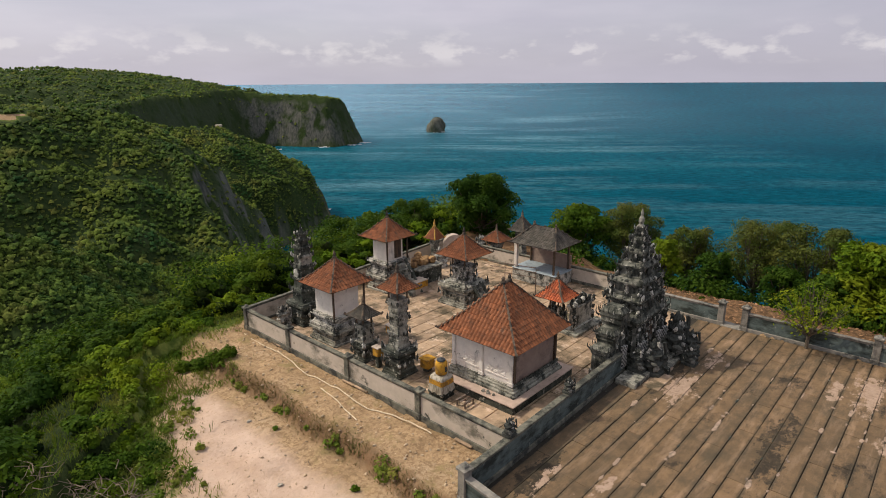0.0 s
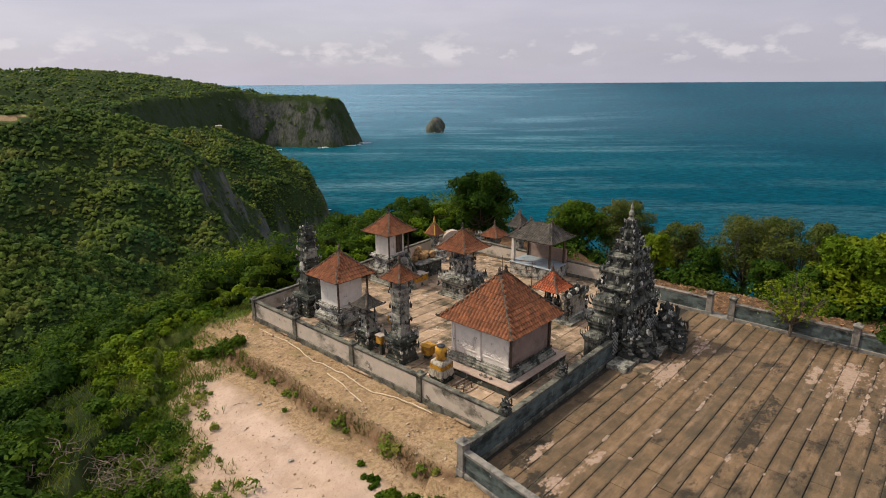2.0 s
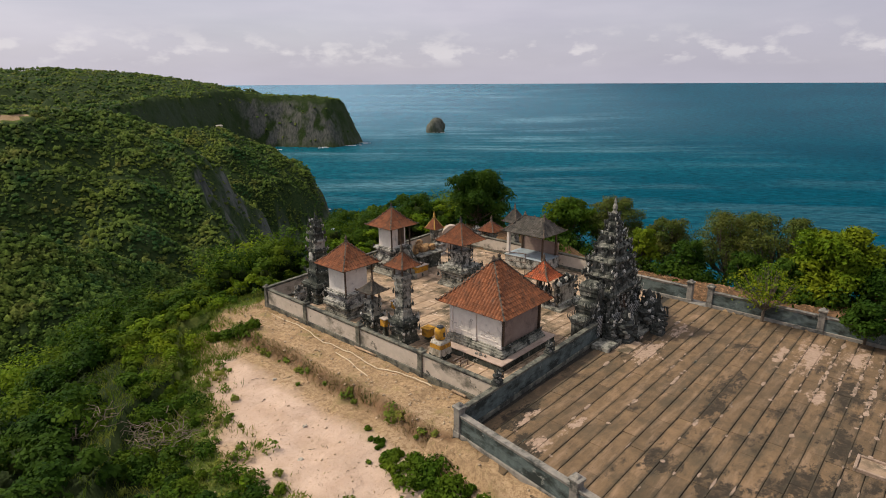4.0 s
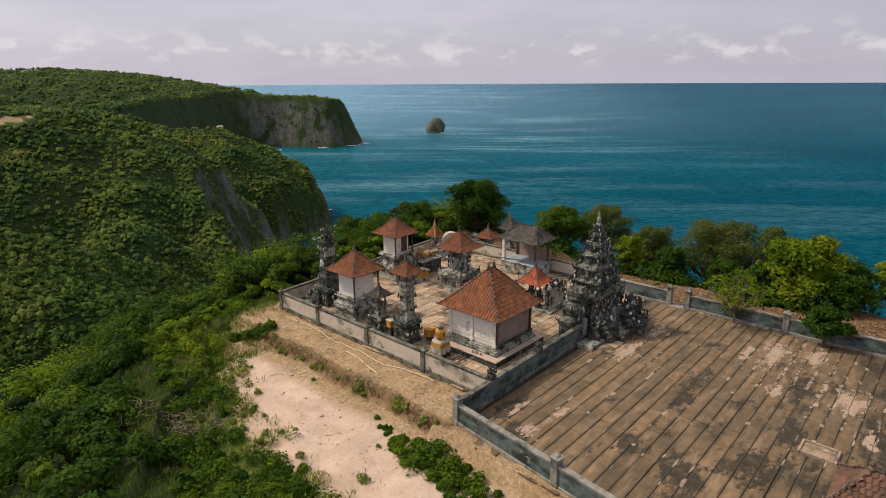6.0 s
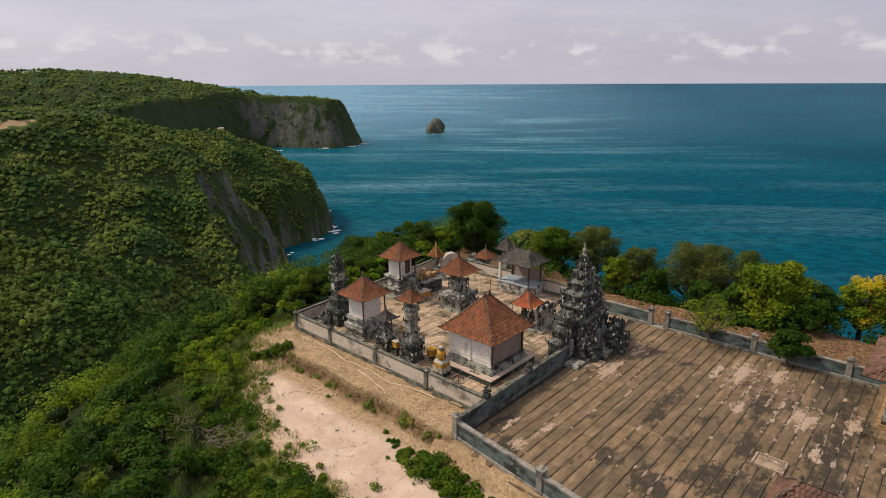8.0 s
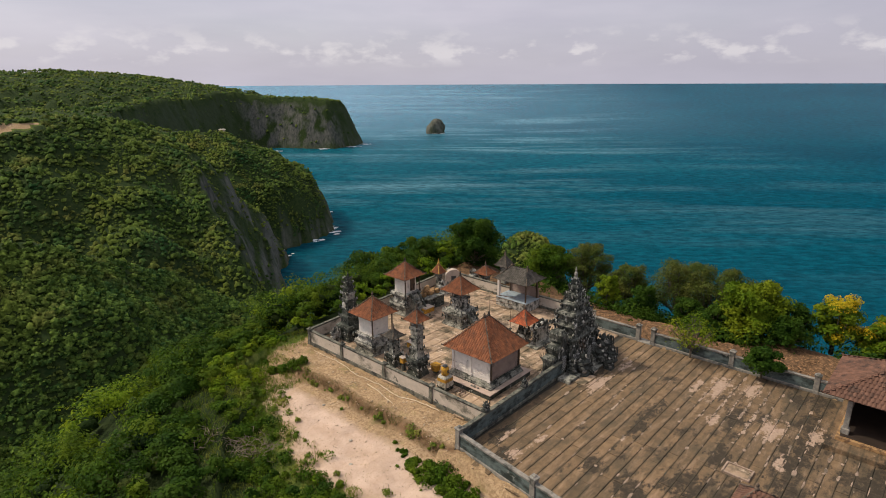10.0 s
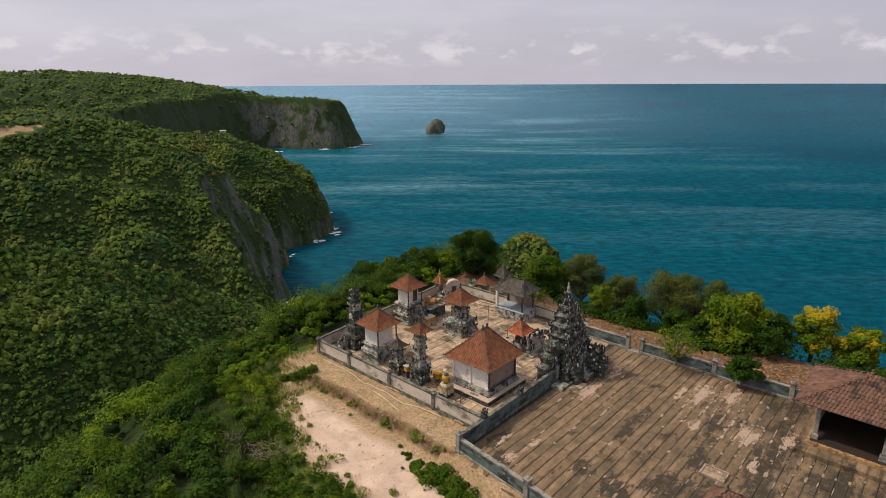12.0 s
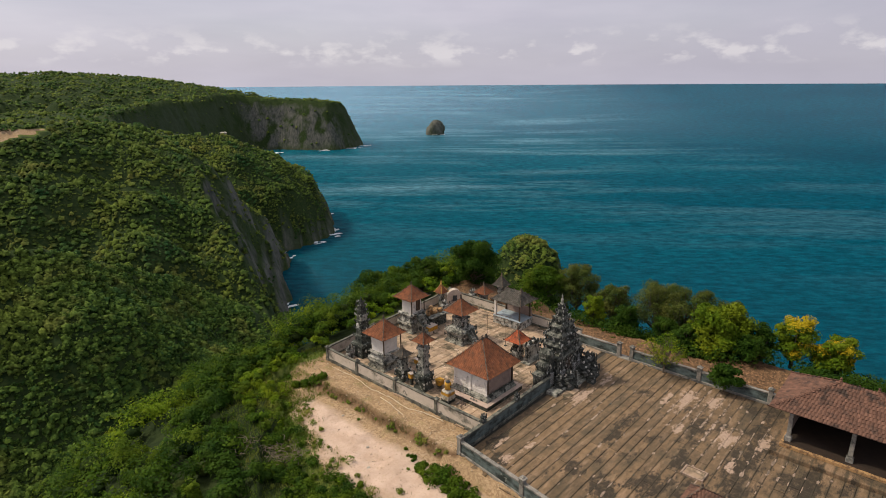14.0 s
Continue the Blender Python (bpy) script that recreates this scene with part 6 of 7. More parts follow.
def gap_step():
    ob = part("threshold", Soup().box(-0.4, 0.5, -0.6, 0.6, -0.2, 0.05, bevel=0.02), M_TEAL_CAP)
    ob.matrix_basis = pose(20.5, -2.6, 0)
    tagged(ob, "worn cement threshold in the parapet gap", "step")


def hill_house():
    b = thing("house", 447, 904, -56, "tiny pale-roofed house on the wooded hilltop", "house")
    part("wall", Soup().box(-4, 4, -3, 3, -4, 3.5), M_CREAM, b)
    part("roof", Soup().add([(-5, -4, 3.5), (5, -4, 3.5), (5, 4, 3.5), (-5, 4, 3.5), (-4, 0, 5), (4, 0, 5)], [(0, 1, 5, 4), (2, 3, 4, 5), (1, 2, 5), (3, 0, 4), (3, 2, 1, 0)]), M_CLOTH, b)


pavilion()
offerings()
house_shrine(3.05, 14.85, 1.75, 1.2, 0.92, 3.62, 1.55, 4.95, "white-walled shrine with a red tiled roof on blackened stone", 5, opening=False)
house_shrine(11.1, 19.1, 2.3, 1.15, 0.78, 4.1, 1.45, 5.35, "white shrine with a dark doorway and red tiled roof", 6)
open_shrine(2.35, 8.7, 1.5, 0.72, 0.42, 4.25, 0.78, 4.8, 5.6, "tall slim carved stone shrine with a small red tiled roof", 12)
open_shrine(2.2, 11.35, 1.0, 0.6, 0.36, 2.1, 0.66, 2.6, 3.2, "small dark stone shrine with a sooty tiled roof", 13, tile=M_TILE_GREY)
open_shrine(12.6, 12.95, 1.5, 1.35, 0.68, 2.75, 1.38, 3.5, 4.85, "open shrine with a red tiled roof on a mossy stepped base", 14, shaft_mat=M_WHITE_WORN, stone=M_STONE_LIGHT)
open_shrine(13.0, 5.65, 0.9, 0.5, 0.36, 1.3, 0.98, 2.1, 3.2, "small shrine with a bright orange tiled roof", 15, tile=M_TILE_NEW, stone=M_WHITE_WORN)
stone_tower(3.2, 18.4, 0.95, 6.0, "slim dark tiered stone tower with pale carved bands", 16)
wrapped_pedestal()
urn()
tiered_gate()
screen_wall()
grey_pavilion()
plaza_pavilion()
small_roof_shrine()
crate()
altar_table()
altar_figures()
arch_shell()
slim_shrine(18.4, 21.2, 3.0, 0.6, "slim shrine with a small red roof and gold finial", 17, gold=True)
slim_shrine(23.0, 18.0, 2.5, 0.95, "small red-roofed shrine behind the yard wall", 18, z=-0.2)
slim_shrine(25.0, 16.7, 3.6, 0.8, "small dark-roofed shrine behind the yard wall", 19, tile=M_TILE_GREY, z=-0.2)
poles()
offering_box(2.0, 10.0, 1.2, 0.24, "small offering box wrapped in yellow cloth")
offering_box(4.6, 11.7, 1.15, 0.3, "offering stand wrapped in yellow cloth")
offering_box(3.45, 7.7, 0.75, 0.3, "low offering stand wrapped in yellow cloth", False)
stool()
gate_slabs()
plaza_tray()
gap_step()
hill_house()
guardian(0.0, -0.2, 1.28, 0.75, "mossy guardian statue on the wall corner", 61)
guardian(4.6, -0.2, 1.22, 0.75, "mossy guardian statue on the yard wall", 62)
guardian(1.75, 18.9, -0.03, 1.3, "black and white guardian statue beside the stone tower", 63, pale=True)
guardian(11.3, -1.35, -0.05, 1.9, "dark guardian statue beside the gate steps", 64)
guardian(14.1, -1.45, -0.05, 1.9, "dark guardian statue beside the gate steps", 65)
guardian(15.6, -0.9, -0.05, 2.0, "weathered guardian statue beside the gate", 66)
guardian(16.6, -0.8, -0.05, 1.5, "weathered guardian statue beside the gate", 67)
guardian(10.6, -0.85, 0.2, 1.3, "dark carved guardian statue against the gate wing", 71)
guardian(13.6, -2.5, -0.05, 1.2, "dark carved guardian statue before the gate stairs", 72)
guardian(15.0, -2.0, -0.05, 1.4, "dark carved guardian statue before the gate wing", 73)
guardian(22.8, 19.7, -0.2, 1.8, "pale statue behind the yard wall", 69, pale=True)
guardian(17.3, 19.6, -0.05, 1.7, "gold-tinged statue beside the altar", 70, pale=True)


# ---- plants ----
def tree(name, x, y, z, h, spread, mat, label, seed, leaves=4200, size=0.2, lean=(0, 0), trunk=0.22, clumps=16, low=0.35, flat=0.8, bare=False, accent=None, trunk_mat=None):
    rng = np.random.default_rng(seed)
    t = thing(name, x, y, z, label, "tree" if h > 2.2 else "shrub")
    fork = h * low
    tr = Soup()
    tr.tube([(0, 0, -0.5), (0.05 * h * lean[0], 0.05 * h * lean[1], fork * 0.5), (0.1 * h * lean[0], 0.1 * h * lean[1], fork)], trunk, trunk * 0.75, 8)
    cs, rs = [], []
    for i in range(clumps):
        a = 2.4 * i + rng.random()
        u = (i + 0.5) / clumps
        rr = spread * (0.25 + 0.75 * rng.random() ** 0.5) * math.sqrt(max(0.12, 1 - (u * 1.05 - 0.25) ** 2)) * (0.55 if i % 4 == 0 else 1)
        c = np.array([rr * 0.78 * math.cos(a) + lean[0] * h * 0.1, rr * 0.78 * math.sin(a) + lean[1] * h * 0.1, fork + (h - fork) * (0.12 + 0.72 * u)])
        cs.append(c)
        rs.append(spread * (0.20 + 0.15 * rng.random()) * (1.15 - 0.35 * u))
        f = Vector((0.1 * h * lean[0], 0.1 * h * lean[1], fork * (0.7 + 0.3 * rng.random())))
        e = Vector(c)
        m = f.lerp(e, 0.5) + Vector((0, 0, -0.08 * h * rng.random()))
        tr.tube([f, m, e], trunk * 0.42, trunk * 0.12, 5)
        if bare:
            for _ in range(3):
                d = Vector(rng.normal(size=3)) * spread * 0.13
                d.z = abs(d.z) * 0.7
                tr.tube([m, m.lerp(e, 0.6) + d * 0.5, e + d], trunk * 0.2, 0.012, 4)
    part("trunk", tr, trunk_mat or M_BARK, t)
    cs, rs = np.array(cs), np.array(rs)
    v = clump_leaves(rng, cs, rs, max(8, leaves // clumps), size, flat)
    crown = part("crown", leaves_mesh("crown", v), mat, t)
    if accent:
        pick = cs[rng.choice(len(cs), max(2, len(cs) // 3), replace=False)]
        v2 = clump_leaves(rng, pick + np.array([0, 0, 0.12 * spread]), np.full(len(pick), spread * 0.30), leaves // (3 * len(pick)), size * 0.7, flat)
        part("blossom", leaves_mesh("blossom", v2), accent, t, "bright yellow blossom")
    return t


TREES = [
    ("tree", 28.0, 23.8, -0.5, 6.9, 4.0, M_LEAF_DARK, "broad dark green tree behind the temple yard", 201, 12000, 0.20),
    ("tree", 24.8, 31.0, -2.2, 5.8, 3.1, M_LEAF_DARK, "dark green round-crowned tree behind the temple yard", 202, 5500, 0.20),
    ("tree", 21.5, 33.0, -2.8, 5.4, 3.0, M_LEAF_MID, "green tree on the slope behind the temple", 203, 4500, 0.20),
    ("tree", 18.5, 35.0, -3.6, 6.2, 3.3, M_LEAF_DARK, "dark green tree on the forest edge", 204, 5000, 0.20),
    ("tree", 31.0, 14.2, -0.8, 5.0, 3.4, M_LEAF_MID, "leafy green tree behind the open pavilion", 205, 9000, 0.19),
    ("tree", 33.8, 10.6, -2.0, 6.4, 3.5, M_LEAF_OLIVE, "olive-brown thin-leaved tree behind the gate", 206, 9000, 0.15),
    ("tree", 33.5, -0.5, -1.5, 6.2, 3.6, M_LEAF_OLIVE, "thin-leaved olive tree beside the parapet", 207, 9000, 0.14),
    ("tree", 33.0, -4.6, -1.6, 6.6, 3.8, M_LEAF_OLIVE, "wide olive-green tree beside the parapet", 208, 8000, 0.15),
    ("tree", 29.2, -9.0, -0.3, 5.6, 3.5, M_LEAF_FRESH, "bright yellow-green leafy tree beside the parapet", 209, 9000, 0.22),
    ("tree", 27.6, 4.9, -0.3, 3.6, 1.5, M_LEAF_FRESH, "young bright green tree behind the gate", 210, 2600, 0.2),
    ("tree", 32.0, 4.6, -1.2, 4.6, 2.6, M_LEAF_OLIVE, "grey-green thin-leaved tree behind the gate", 212, 4500, 0.17),
    ("tree", 28.6, 1.2, -0.6, 3.2, 1.7, M_LEAF_DARK, "low dark bushy tree behind the parapet", 213, 3200, 0.17),
    ("tree", 28.4, -3.6, -0.6, 3.0, 1.8, M_LEAF_DARK, "low dark bushy tree behind the parapet gap", 214, 3200, 0.17),
    ("tree", 27.4, -6.4, -0.6, 3.4, 1.8, M_LEAF_DARK, "low dark bushy tree behind the parapet", 215, 3000, 0.17),
    ("tree", 28.0, -12.4, -0.8, 3.6, 2.0, M_LEAF_DARK, "dark bushy tree in the shade behind the parapet", 216, 3200, 0.17),
    ("tree", 31.6, -12.0, -1.5, 4.6, 2.4, M_LEAF_DARK, "dark green tree beside the flowering tree", 217, 3600, 0.18),
    ("tree", 34.5, -8.2, -2.5, 6.2, 2.8, M_LEAF_OLIVE, "olive-green tree behind the parapet", 211, 5500, 0.16),
]
for name, x, y, z, h, sp, m, lab, seed, lv, sz in TREES:
    base = float(ground_height(x, y))
    tree(name, x, y, base, h + z - base, sp, m, lab, seed, int(lv * (2.1 if m is M_LEAF_OLIVE else 1.7)), sz * (0.56 if m is M_LEAF_OLIVE else 0.66), low=0.3 if m is M_LEAF_OLIVE else 0.12, clumps=34, bare=(m is M_LEAF_OLIVE))
tree("flowering_tree", 33.0, -15.2, -1.2, 5.2, 2.5, M_LEAF_FRESH, "tree partly covered in yellow blossom near the sea cliff", 221, 6500, 0.14, low=0.1, clumps=24, accent=M_LEAF_YELLOW)
tree("flowering_tree", 33.5, -19.0, -1.8, 4.8, 2.3, M_LEAF_FRESH, "low tree with yellow blossom near the sea cliff", 222, 6500, 0.14, low=0.1, clumps=24, accent=M_LEAF_YELLOW)
tree("frangipani_tree", 20.0, -6.8, -0.05, 3.9, 2.5, M_LEAF_FRESH, "sparse frangipani with bare grey branches by the parapet", 223, 1350, 0.09, trunk=0.11, clumps=22, low=0.25, bare=True)
tree("round_shrub", 20.15, -12.35, -0.05, 2.7, 1.6, M_LEAF_DARK, "round dark green shrub growing against the parapet", 224, 5200, 0.12, trunk=0.09, clumps=20, low=0.3, flat=0.8)


def shrubs(name, label, pts, radii, count, size, mat, seed, flat=0.85, whole=None):
    """Low growth as one mass of leaves over many uneven clumps."""
    rng = np.random.default_rng(seed)
    v = clump_leaves(rng, pts, radii, count, size, flat, whole=whole)
    return tagged(part(name, leaves_mesh(name, v), mat), label, "shrubs", kind="stuff")


def scatter(rng, n, x0, x1, y0, y1):
    return x0 + rng.random(n) * (x1 - x0), y0 + rng.random(n) * (y1 - y0)


def slope_growth():
    """Low trees and tall scrub: each dome carries several leafy sub-clumps."""
    rng = np.random.default_rng(77)
    X, Y = scatter(rng, 60000, -80, 62, -25, 110)
    e = np.where(edge_distance(X, Y) > 4, edge_distance(X, Y), growth_edge(X, Y))
    keep = (e > 0.2) & (e < 46) & (np.hypot(X + 11.7, Y - 10.4) > 1.3) & ((Y - 0.9 * X) > -6) & ((X < 28) | (Y > 25))
    X, Y, e = X[keep], Y[keep], e[keep]
    north = (Y > 22) & (X > -1)
    gap = np.where(north, 1.9, np.clip(0.85 + e * 0.10, 0.85, 3.0) + 0.012 * e)
    cell, used = {}, []
    for i in range(len(X)):
        g = gap[i]
        key = (int(X[i] / g), int(Y[i] / g), int(e[i] / 7))
        if key not in cell:
            cell[key] = 1
            used.append(i)
    X, Y, e, gap, north = X[used], Y[used], e[used], gap[used], north[used]
    n = len(X)
    Z = ground_height(X, Y)
    R = gap * (0.50 + 0.42 * rng.random(n)) * np.interp(e, [0, 2, 4, 7, 9], [0.42, 0.72, 1.05, 1.25, 1.05])
    lift = R * (0.35 + 0.5 * rng.random(n)) + np.where(north, 0.7 + 1.5 * rng.random(n), 0) * np.clip(e / 2.5, 0, 1)
    # tone mixes chance with sunlit crest bands and shaded flanks put into leaf colour
    tone = 0.5 * np.clip((Y - 12) / 8, 0, 1) * (e < 22) * np.clip((X + 22) / 8, 0, 1) + 0.8 * waves(X, Y, 26, 11) + 1.0 * (rng.random(n) - 0.5) + np.where(e < 2.5, 0.34, np.where((e > 7) & (e < 20), 0.16, -0.16)) - 0.95 * np.clip((16 - Y) / 7, 0, 1) * np.clip((-8 - X) / 4, 0, 1)
    C = np.stack([X, Y, Z + lift], -1)
    tall = ((-9, 13, 7, 56, 0.125, " low trees and scrub beside the clearing"), (13, 34, 7, 34, 0.16, " low trees on the steep slope"), (34, 99, 6, 16, 0.36, " low trees further down the steep slope"))
    for lo, hi, mat, word, seed in ((0.80, 9, M_LEAF_LIGHT, "bright green", 301), (0.10, 0.80, M_LEAF_MID, "mid-green", 302), (-9, 0.10, M_LEAF_DARK, "dark green", 303)):
        for e0, e1, K, per, leaf, where_word in tall:
            m = (tone > lo) & (tone <= hi) & (e >= e0) & (e < e1)
            c, r = C[m], R[m]
            if not len(c):
                continue
            d = rand_unit(rng, len(c) * K)
            d[:, 2] = np.abs(d[:, 2]) * 0.9 + 0.05
            sub = np.repeat(c, K, 0) + d * np.repeat(r, K)[:, None] * np.array([0.85, 0.85, 0.95])
            rad = np.repeat(r, K) * (0.32 + 0.24 * rng.random(len(sub)))
            shrubs("scrub", word + where_word, sub, rad, per, leaf, mat, seed + K, whole=d)
    # added cores fill the scrub; shade between leaves is put into their colour
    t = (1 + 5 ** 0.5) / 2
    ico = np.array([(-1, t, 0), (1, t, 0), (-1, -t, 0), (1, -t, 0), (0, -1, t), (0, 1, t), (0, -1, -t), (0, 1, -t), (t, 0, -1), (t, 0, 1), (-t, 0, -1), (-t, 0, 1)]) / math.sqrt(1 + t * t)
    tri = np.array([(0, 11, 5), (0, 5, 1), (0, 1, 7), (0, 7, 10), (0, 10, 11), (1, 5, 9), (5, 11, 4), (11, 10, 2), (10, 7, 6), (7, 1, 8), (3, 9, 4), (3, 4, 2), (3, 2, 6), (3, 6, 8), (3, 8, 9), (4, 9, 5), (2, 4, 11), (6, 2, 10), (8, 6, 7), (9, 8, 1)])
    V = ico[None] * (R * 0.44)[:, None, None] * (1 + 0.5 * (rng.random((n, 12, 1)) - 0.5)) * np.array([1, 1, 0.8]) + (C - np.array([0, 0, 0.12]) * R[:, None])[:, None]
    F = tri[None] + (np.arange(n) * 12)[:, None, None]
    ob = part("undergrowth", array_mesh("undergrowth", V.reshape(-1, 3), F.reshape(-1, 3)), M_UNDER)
    tagged(ob, "dark cores inside the scrub on the slope, coloured as its inner shade", "undergrowth", kind="stuff")


slope_growth()


def cliff_growth():
    """Leaf cover over the rim towards the sea."""
    rng = np.random.default_rng(78)
    X, Y = scatter(rng, 750, 25.0, 38, -32, 30)
    Z = np.maximum(ground_height(X, Y), -9)
    R = 0.7 + 0.8 * rng.random(len(X))
    keep = (edge_distance(X, Y) > -1.2) & ((np.sin(Y * 0.55) + rng.random(len(X))) > -0.1)
    shrubs("scrub", "dark scrub along the rim of the sea cliff", np.stack([X, Y, Z + 0.3 * R], -1)[keep], R[keep], 70, 0.15, M_LEAF_DARK, 311)


cliff_growth()


def bank_growth():
    rng = np.random.default_rng(79)
    X, Y = scatter(rng, 300, -8.5, -4.2, -9, 4.0)
    keep = np.abs((X + 5.55) - 0.16 * Y) < 1.1 * np.clip((4.2 - Y) / 5, 0.2, 1)
    X, Y = X[keep], Y[keep]
    R = (0.14 + 0.36 * rng.random(len(X)) ** 1.5) * np.clip((4.6 - Y) / 5, 0.45, 1.1)
    shrubs("scrub", "bright bushes on the bank below the parapet", np.stack([X, Y, ground_height(X, Y) + 0.5 * R], -1), R, 110, 0.10, M_LEAF_MID, 321)
    n = 30
    Y = 17 - 16.5 * rng.random(n) ** 0.8
    X = -3.6 - 0.15 * np.sin(Y * 0.9) + 0.3 * (rng.random(n) - 0.5)
    R = 0.09 + 0.27 * rng.random(n) ** 2
    shrubs("weeds", "weeds rooted along the cut earth bank", np.stack([X, Y, ground_height(X, Y) + 0.5 * R], -1), R, 60, 0.08, M_GRASS, 322)
    X = np.array([-3.5, -4.2, -3.0, -4.9])
    Y = np.array([17.8, 18.4, 17.2, 18.9])
    R = np.array([0.6, 0.5, 0.42, 0.4])
    shrubs("scrub", "green bush at the end of the earth bank", np.stack([X, Y, ground_height(X, Y) + 0.4 * R], -1), R, 420, 0.10, M_LEAF_MID, 323)
    X, Y = scatter(rng, 500, -16, 0, -2, 24)
    e = growth_edge(X, Y)
    keep = (e > -2.4) & (e < 0.8) | (rng.random(500) > 0.985)
    keep &= (X < -3.6)
    X, Y = X[keep], Y[keep]
    R = 0.10 + 0.34 * rng.random(len(X)) ** 2
    shrubs("weeds", "tufts of weeds along the rim of the clearing", np.stack([X, Y, ground_height(X, Y) + 0.4 * R], -1), R, 70, 0.08, M_GRASS, 324)


bank_growth()


def rim_growth():
    """Sunlit low bushes where the clearing meets the slope."""
    rng = np.random.default_rng(84)
    X, Y = scatter(rng, 900, -24, 0, -12, 27)
    e = growth_edge(X, Y)
    keep = (e > -1.3 + 1.0 * waves(X, Y, 5, 18)) & (e < 2.2) & (X < -2.0) & (waves(X, Y, 3.2, 19) + rng.random(900) > 0.25)
    X, Y = X[keep], Y[keep]
    R = 0.22 + 0.5 * rng.random(len(X)) ** 1.6
    tone = rng.random(len(X)) + 0.35 * waves(X, Y, 7, 20) - 0.5 * (Y < 11)
    P = np.stack([X, Y, ground_height(X, Y) + 0.4 * R], -1)
    for lo, hi, mat, word in ((0.45, 9, M_LEAF_LIGHT, "bright yellow-green"), (-9, 0.45, M_LEAF_MID, "mid-green")):
        m = (tone >= lo) & (tone < hi)
        shrubs("scrub", word + " low bushes along the rim of the clearing", P[m], R[m], 150, 0.085, mat, 325)

    X, Y = scatter(rng, 800, -24, -8, -10, 13)
    e = growth_edge(X, Y)
    keep = (e > -0.5 + 0.8 * waves(X, Y, 4, 22)) & (e < 2.0) & (np.hypot(X + 11.7, Y - 10.4) > 1.2)
    X, Y = X[keep], Y[keep]
    R = 0.25 + 0.45 * rng.random(len(X)) ** 1.4
    P = np.stack([X, Y, ground_height(X, Y) + 0.4 * R], -1)
    m = rng.random(len(X)) > 0.66
    shrubs("scrub", "dark green bushes crowding the clearing", P[m], R[m], 150, 0.085, M_LEAF_DARK, 326)
    shrubs("scrub", "mid-green bushes crowding the clearing", P[~m], R[~m], 150, 0.085, M_LEAF_MID, 327)


rim_growth()


def blades(name, label, X, Y, h, mat, seed, lean=0.5):
    rng = np.random.default_rng(seed)
    n = len(X)
    Z = ground_height(X, Y)
    a = rng.random(n) * 6.283
    d = np.stack([np.cos(a), np.sin(a), np.zeros(n)], -1)
    w = np.stack([-np.sin(a), np.cos(a), np.zeros(n)], -1) * 0.012
    hh = (h * (0.5 + rng.random(n)))[:, None]
    p = np.stack([X, Y, Z - 0.02], -1)
    up = np.array([0, 0, 1.0])
    v = np.stack([p - w, p + w, p + w * 0.6 + up * hh * 0.6 + d * hh * lean * 0.3, p + up * hh + d * hh * lean], 1)
    return tagged(part(name, leaves_mesh(name, v.reshape(-1, 3)), mat), label, "grass", kind="stuff")


def grasses():
    rng = np.random.default_rng(80)
    X, Y = scatter(rng, 26000, -14, -0.2, -8, 24)
    e = edge_distance(X, Y)
    tuft = waves(X, Y, 1.6, 13) + 0.6 * waves(X, Y, 0.7, 14)
    keep = (tuft > 0.38) & (e < 2) & ((X < -3.4) | (rng.random(len(X)) > 0.7)) & ((e > -4.5) | (rng.random(len(X)) > 0.86))
    blades("dry_grass", "sparse dry grass scattered over the sandy clearing", X[keep], Y[keep], 0.13, M_DRYGRASS, 331)
    n = 5200
    Y = 18.5 - 18 * rng.random(n)
    X = -3.47 - 0.15 * np.sin(Y * 0.9) + 0.20 * rng.normal(size=n)
    keep = waves(X * 0.3, Y, 2.1, 16) + 1.1 * rng.random(n) > 0.2
    blades("dry_grass", "dry grass hanging over the cut earth bank", X[keep], Y[keep], 0.13, M_DRYGRASS, 333)
    X, Y = scatter(rng, 30000, -18, 2, -4, 27)
    e = growth_edge(X, Y)
    keep = (e > -1.6 + 1.2 * waves(X, Y, 3.5, 15)) & (e < 4)
    gx, gy = scatter(rng, 9000, -9.5, -3.2, 15.5, 23.5)
    ok = waves(gx, gy, 2.6, 17) + 0.8 * rng.random(len(gx)) > 0.25
    hx, hy = scatter(rng, 7000, -10.5, -4.5, 11, 20)
    he = growth_edge(hx, hy)
    near = (he > -1.7) & (he < 0.6) & (waves(hx, hy, 2.1, 28) + rng.random(len(hx)) > 0.45)
    blades("grass", "yellow-green grass tufts where the clearing meets the bushes", hx[near], hy[near], 0.2, M_GRASS, 335)
    blades("grass", "bright green grass on the mound above the clearing", gx[ok], gy[ok], 0.24, M_GRASS, 334)
    blades("grass", "green grass along the rim of the clearing", X[keep], Y[keep], 0.26, M_GRASS, 332)


grasses()


# ---- paving pieces ----
def slab_mesh(name, lx, ly, h, mat, seed):
    rng = random.Random(seed)
    s = Soup()
    c = 0.018
    j = [(rng.random() - 0.5) * 0.022 for _ in range(8)]
    pts = []
    for q, (inset, z) in enumerate(((0.0, -0.06), (0.0, h - 0.012), (c, h))):
        pts += [(inset + j[0], inset + j[1], z), (lx - inset + j[2], inset + j[3], z), (lx - inset + j[4], ly - inset + j[5], z), (inset + j[6], ly - inset + j[7], z)]
    fs = [(8, 9, 10, 11)]
    for r in (0, 4):
        for i in range(4):
            fs.append((r + i, r + (i + 1) % 4, r + 4 + (i + 1) % 4, r + 4 + i))
    s.add(pts, fs)
    me = s.mesh(name)
    me.materials.append(mat)
    return me, s


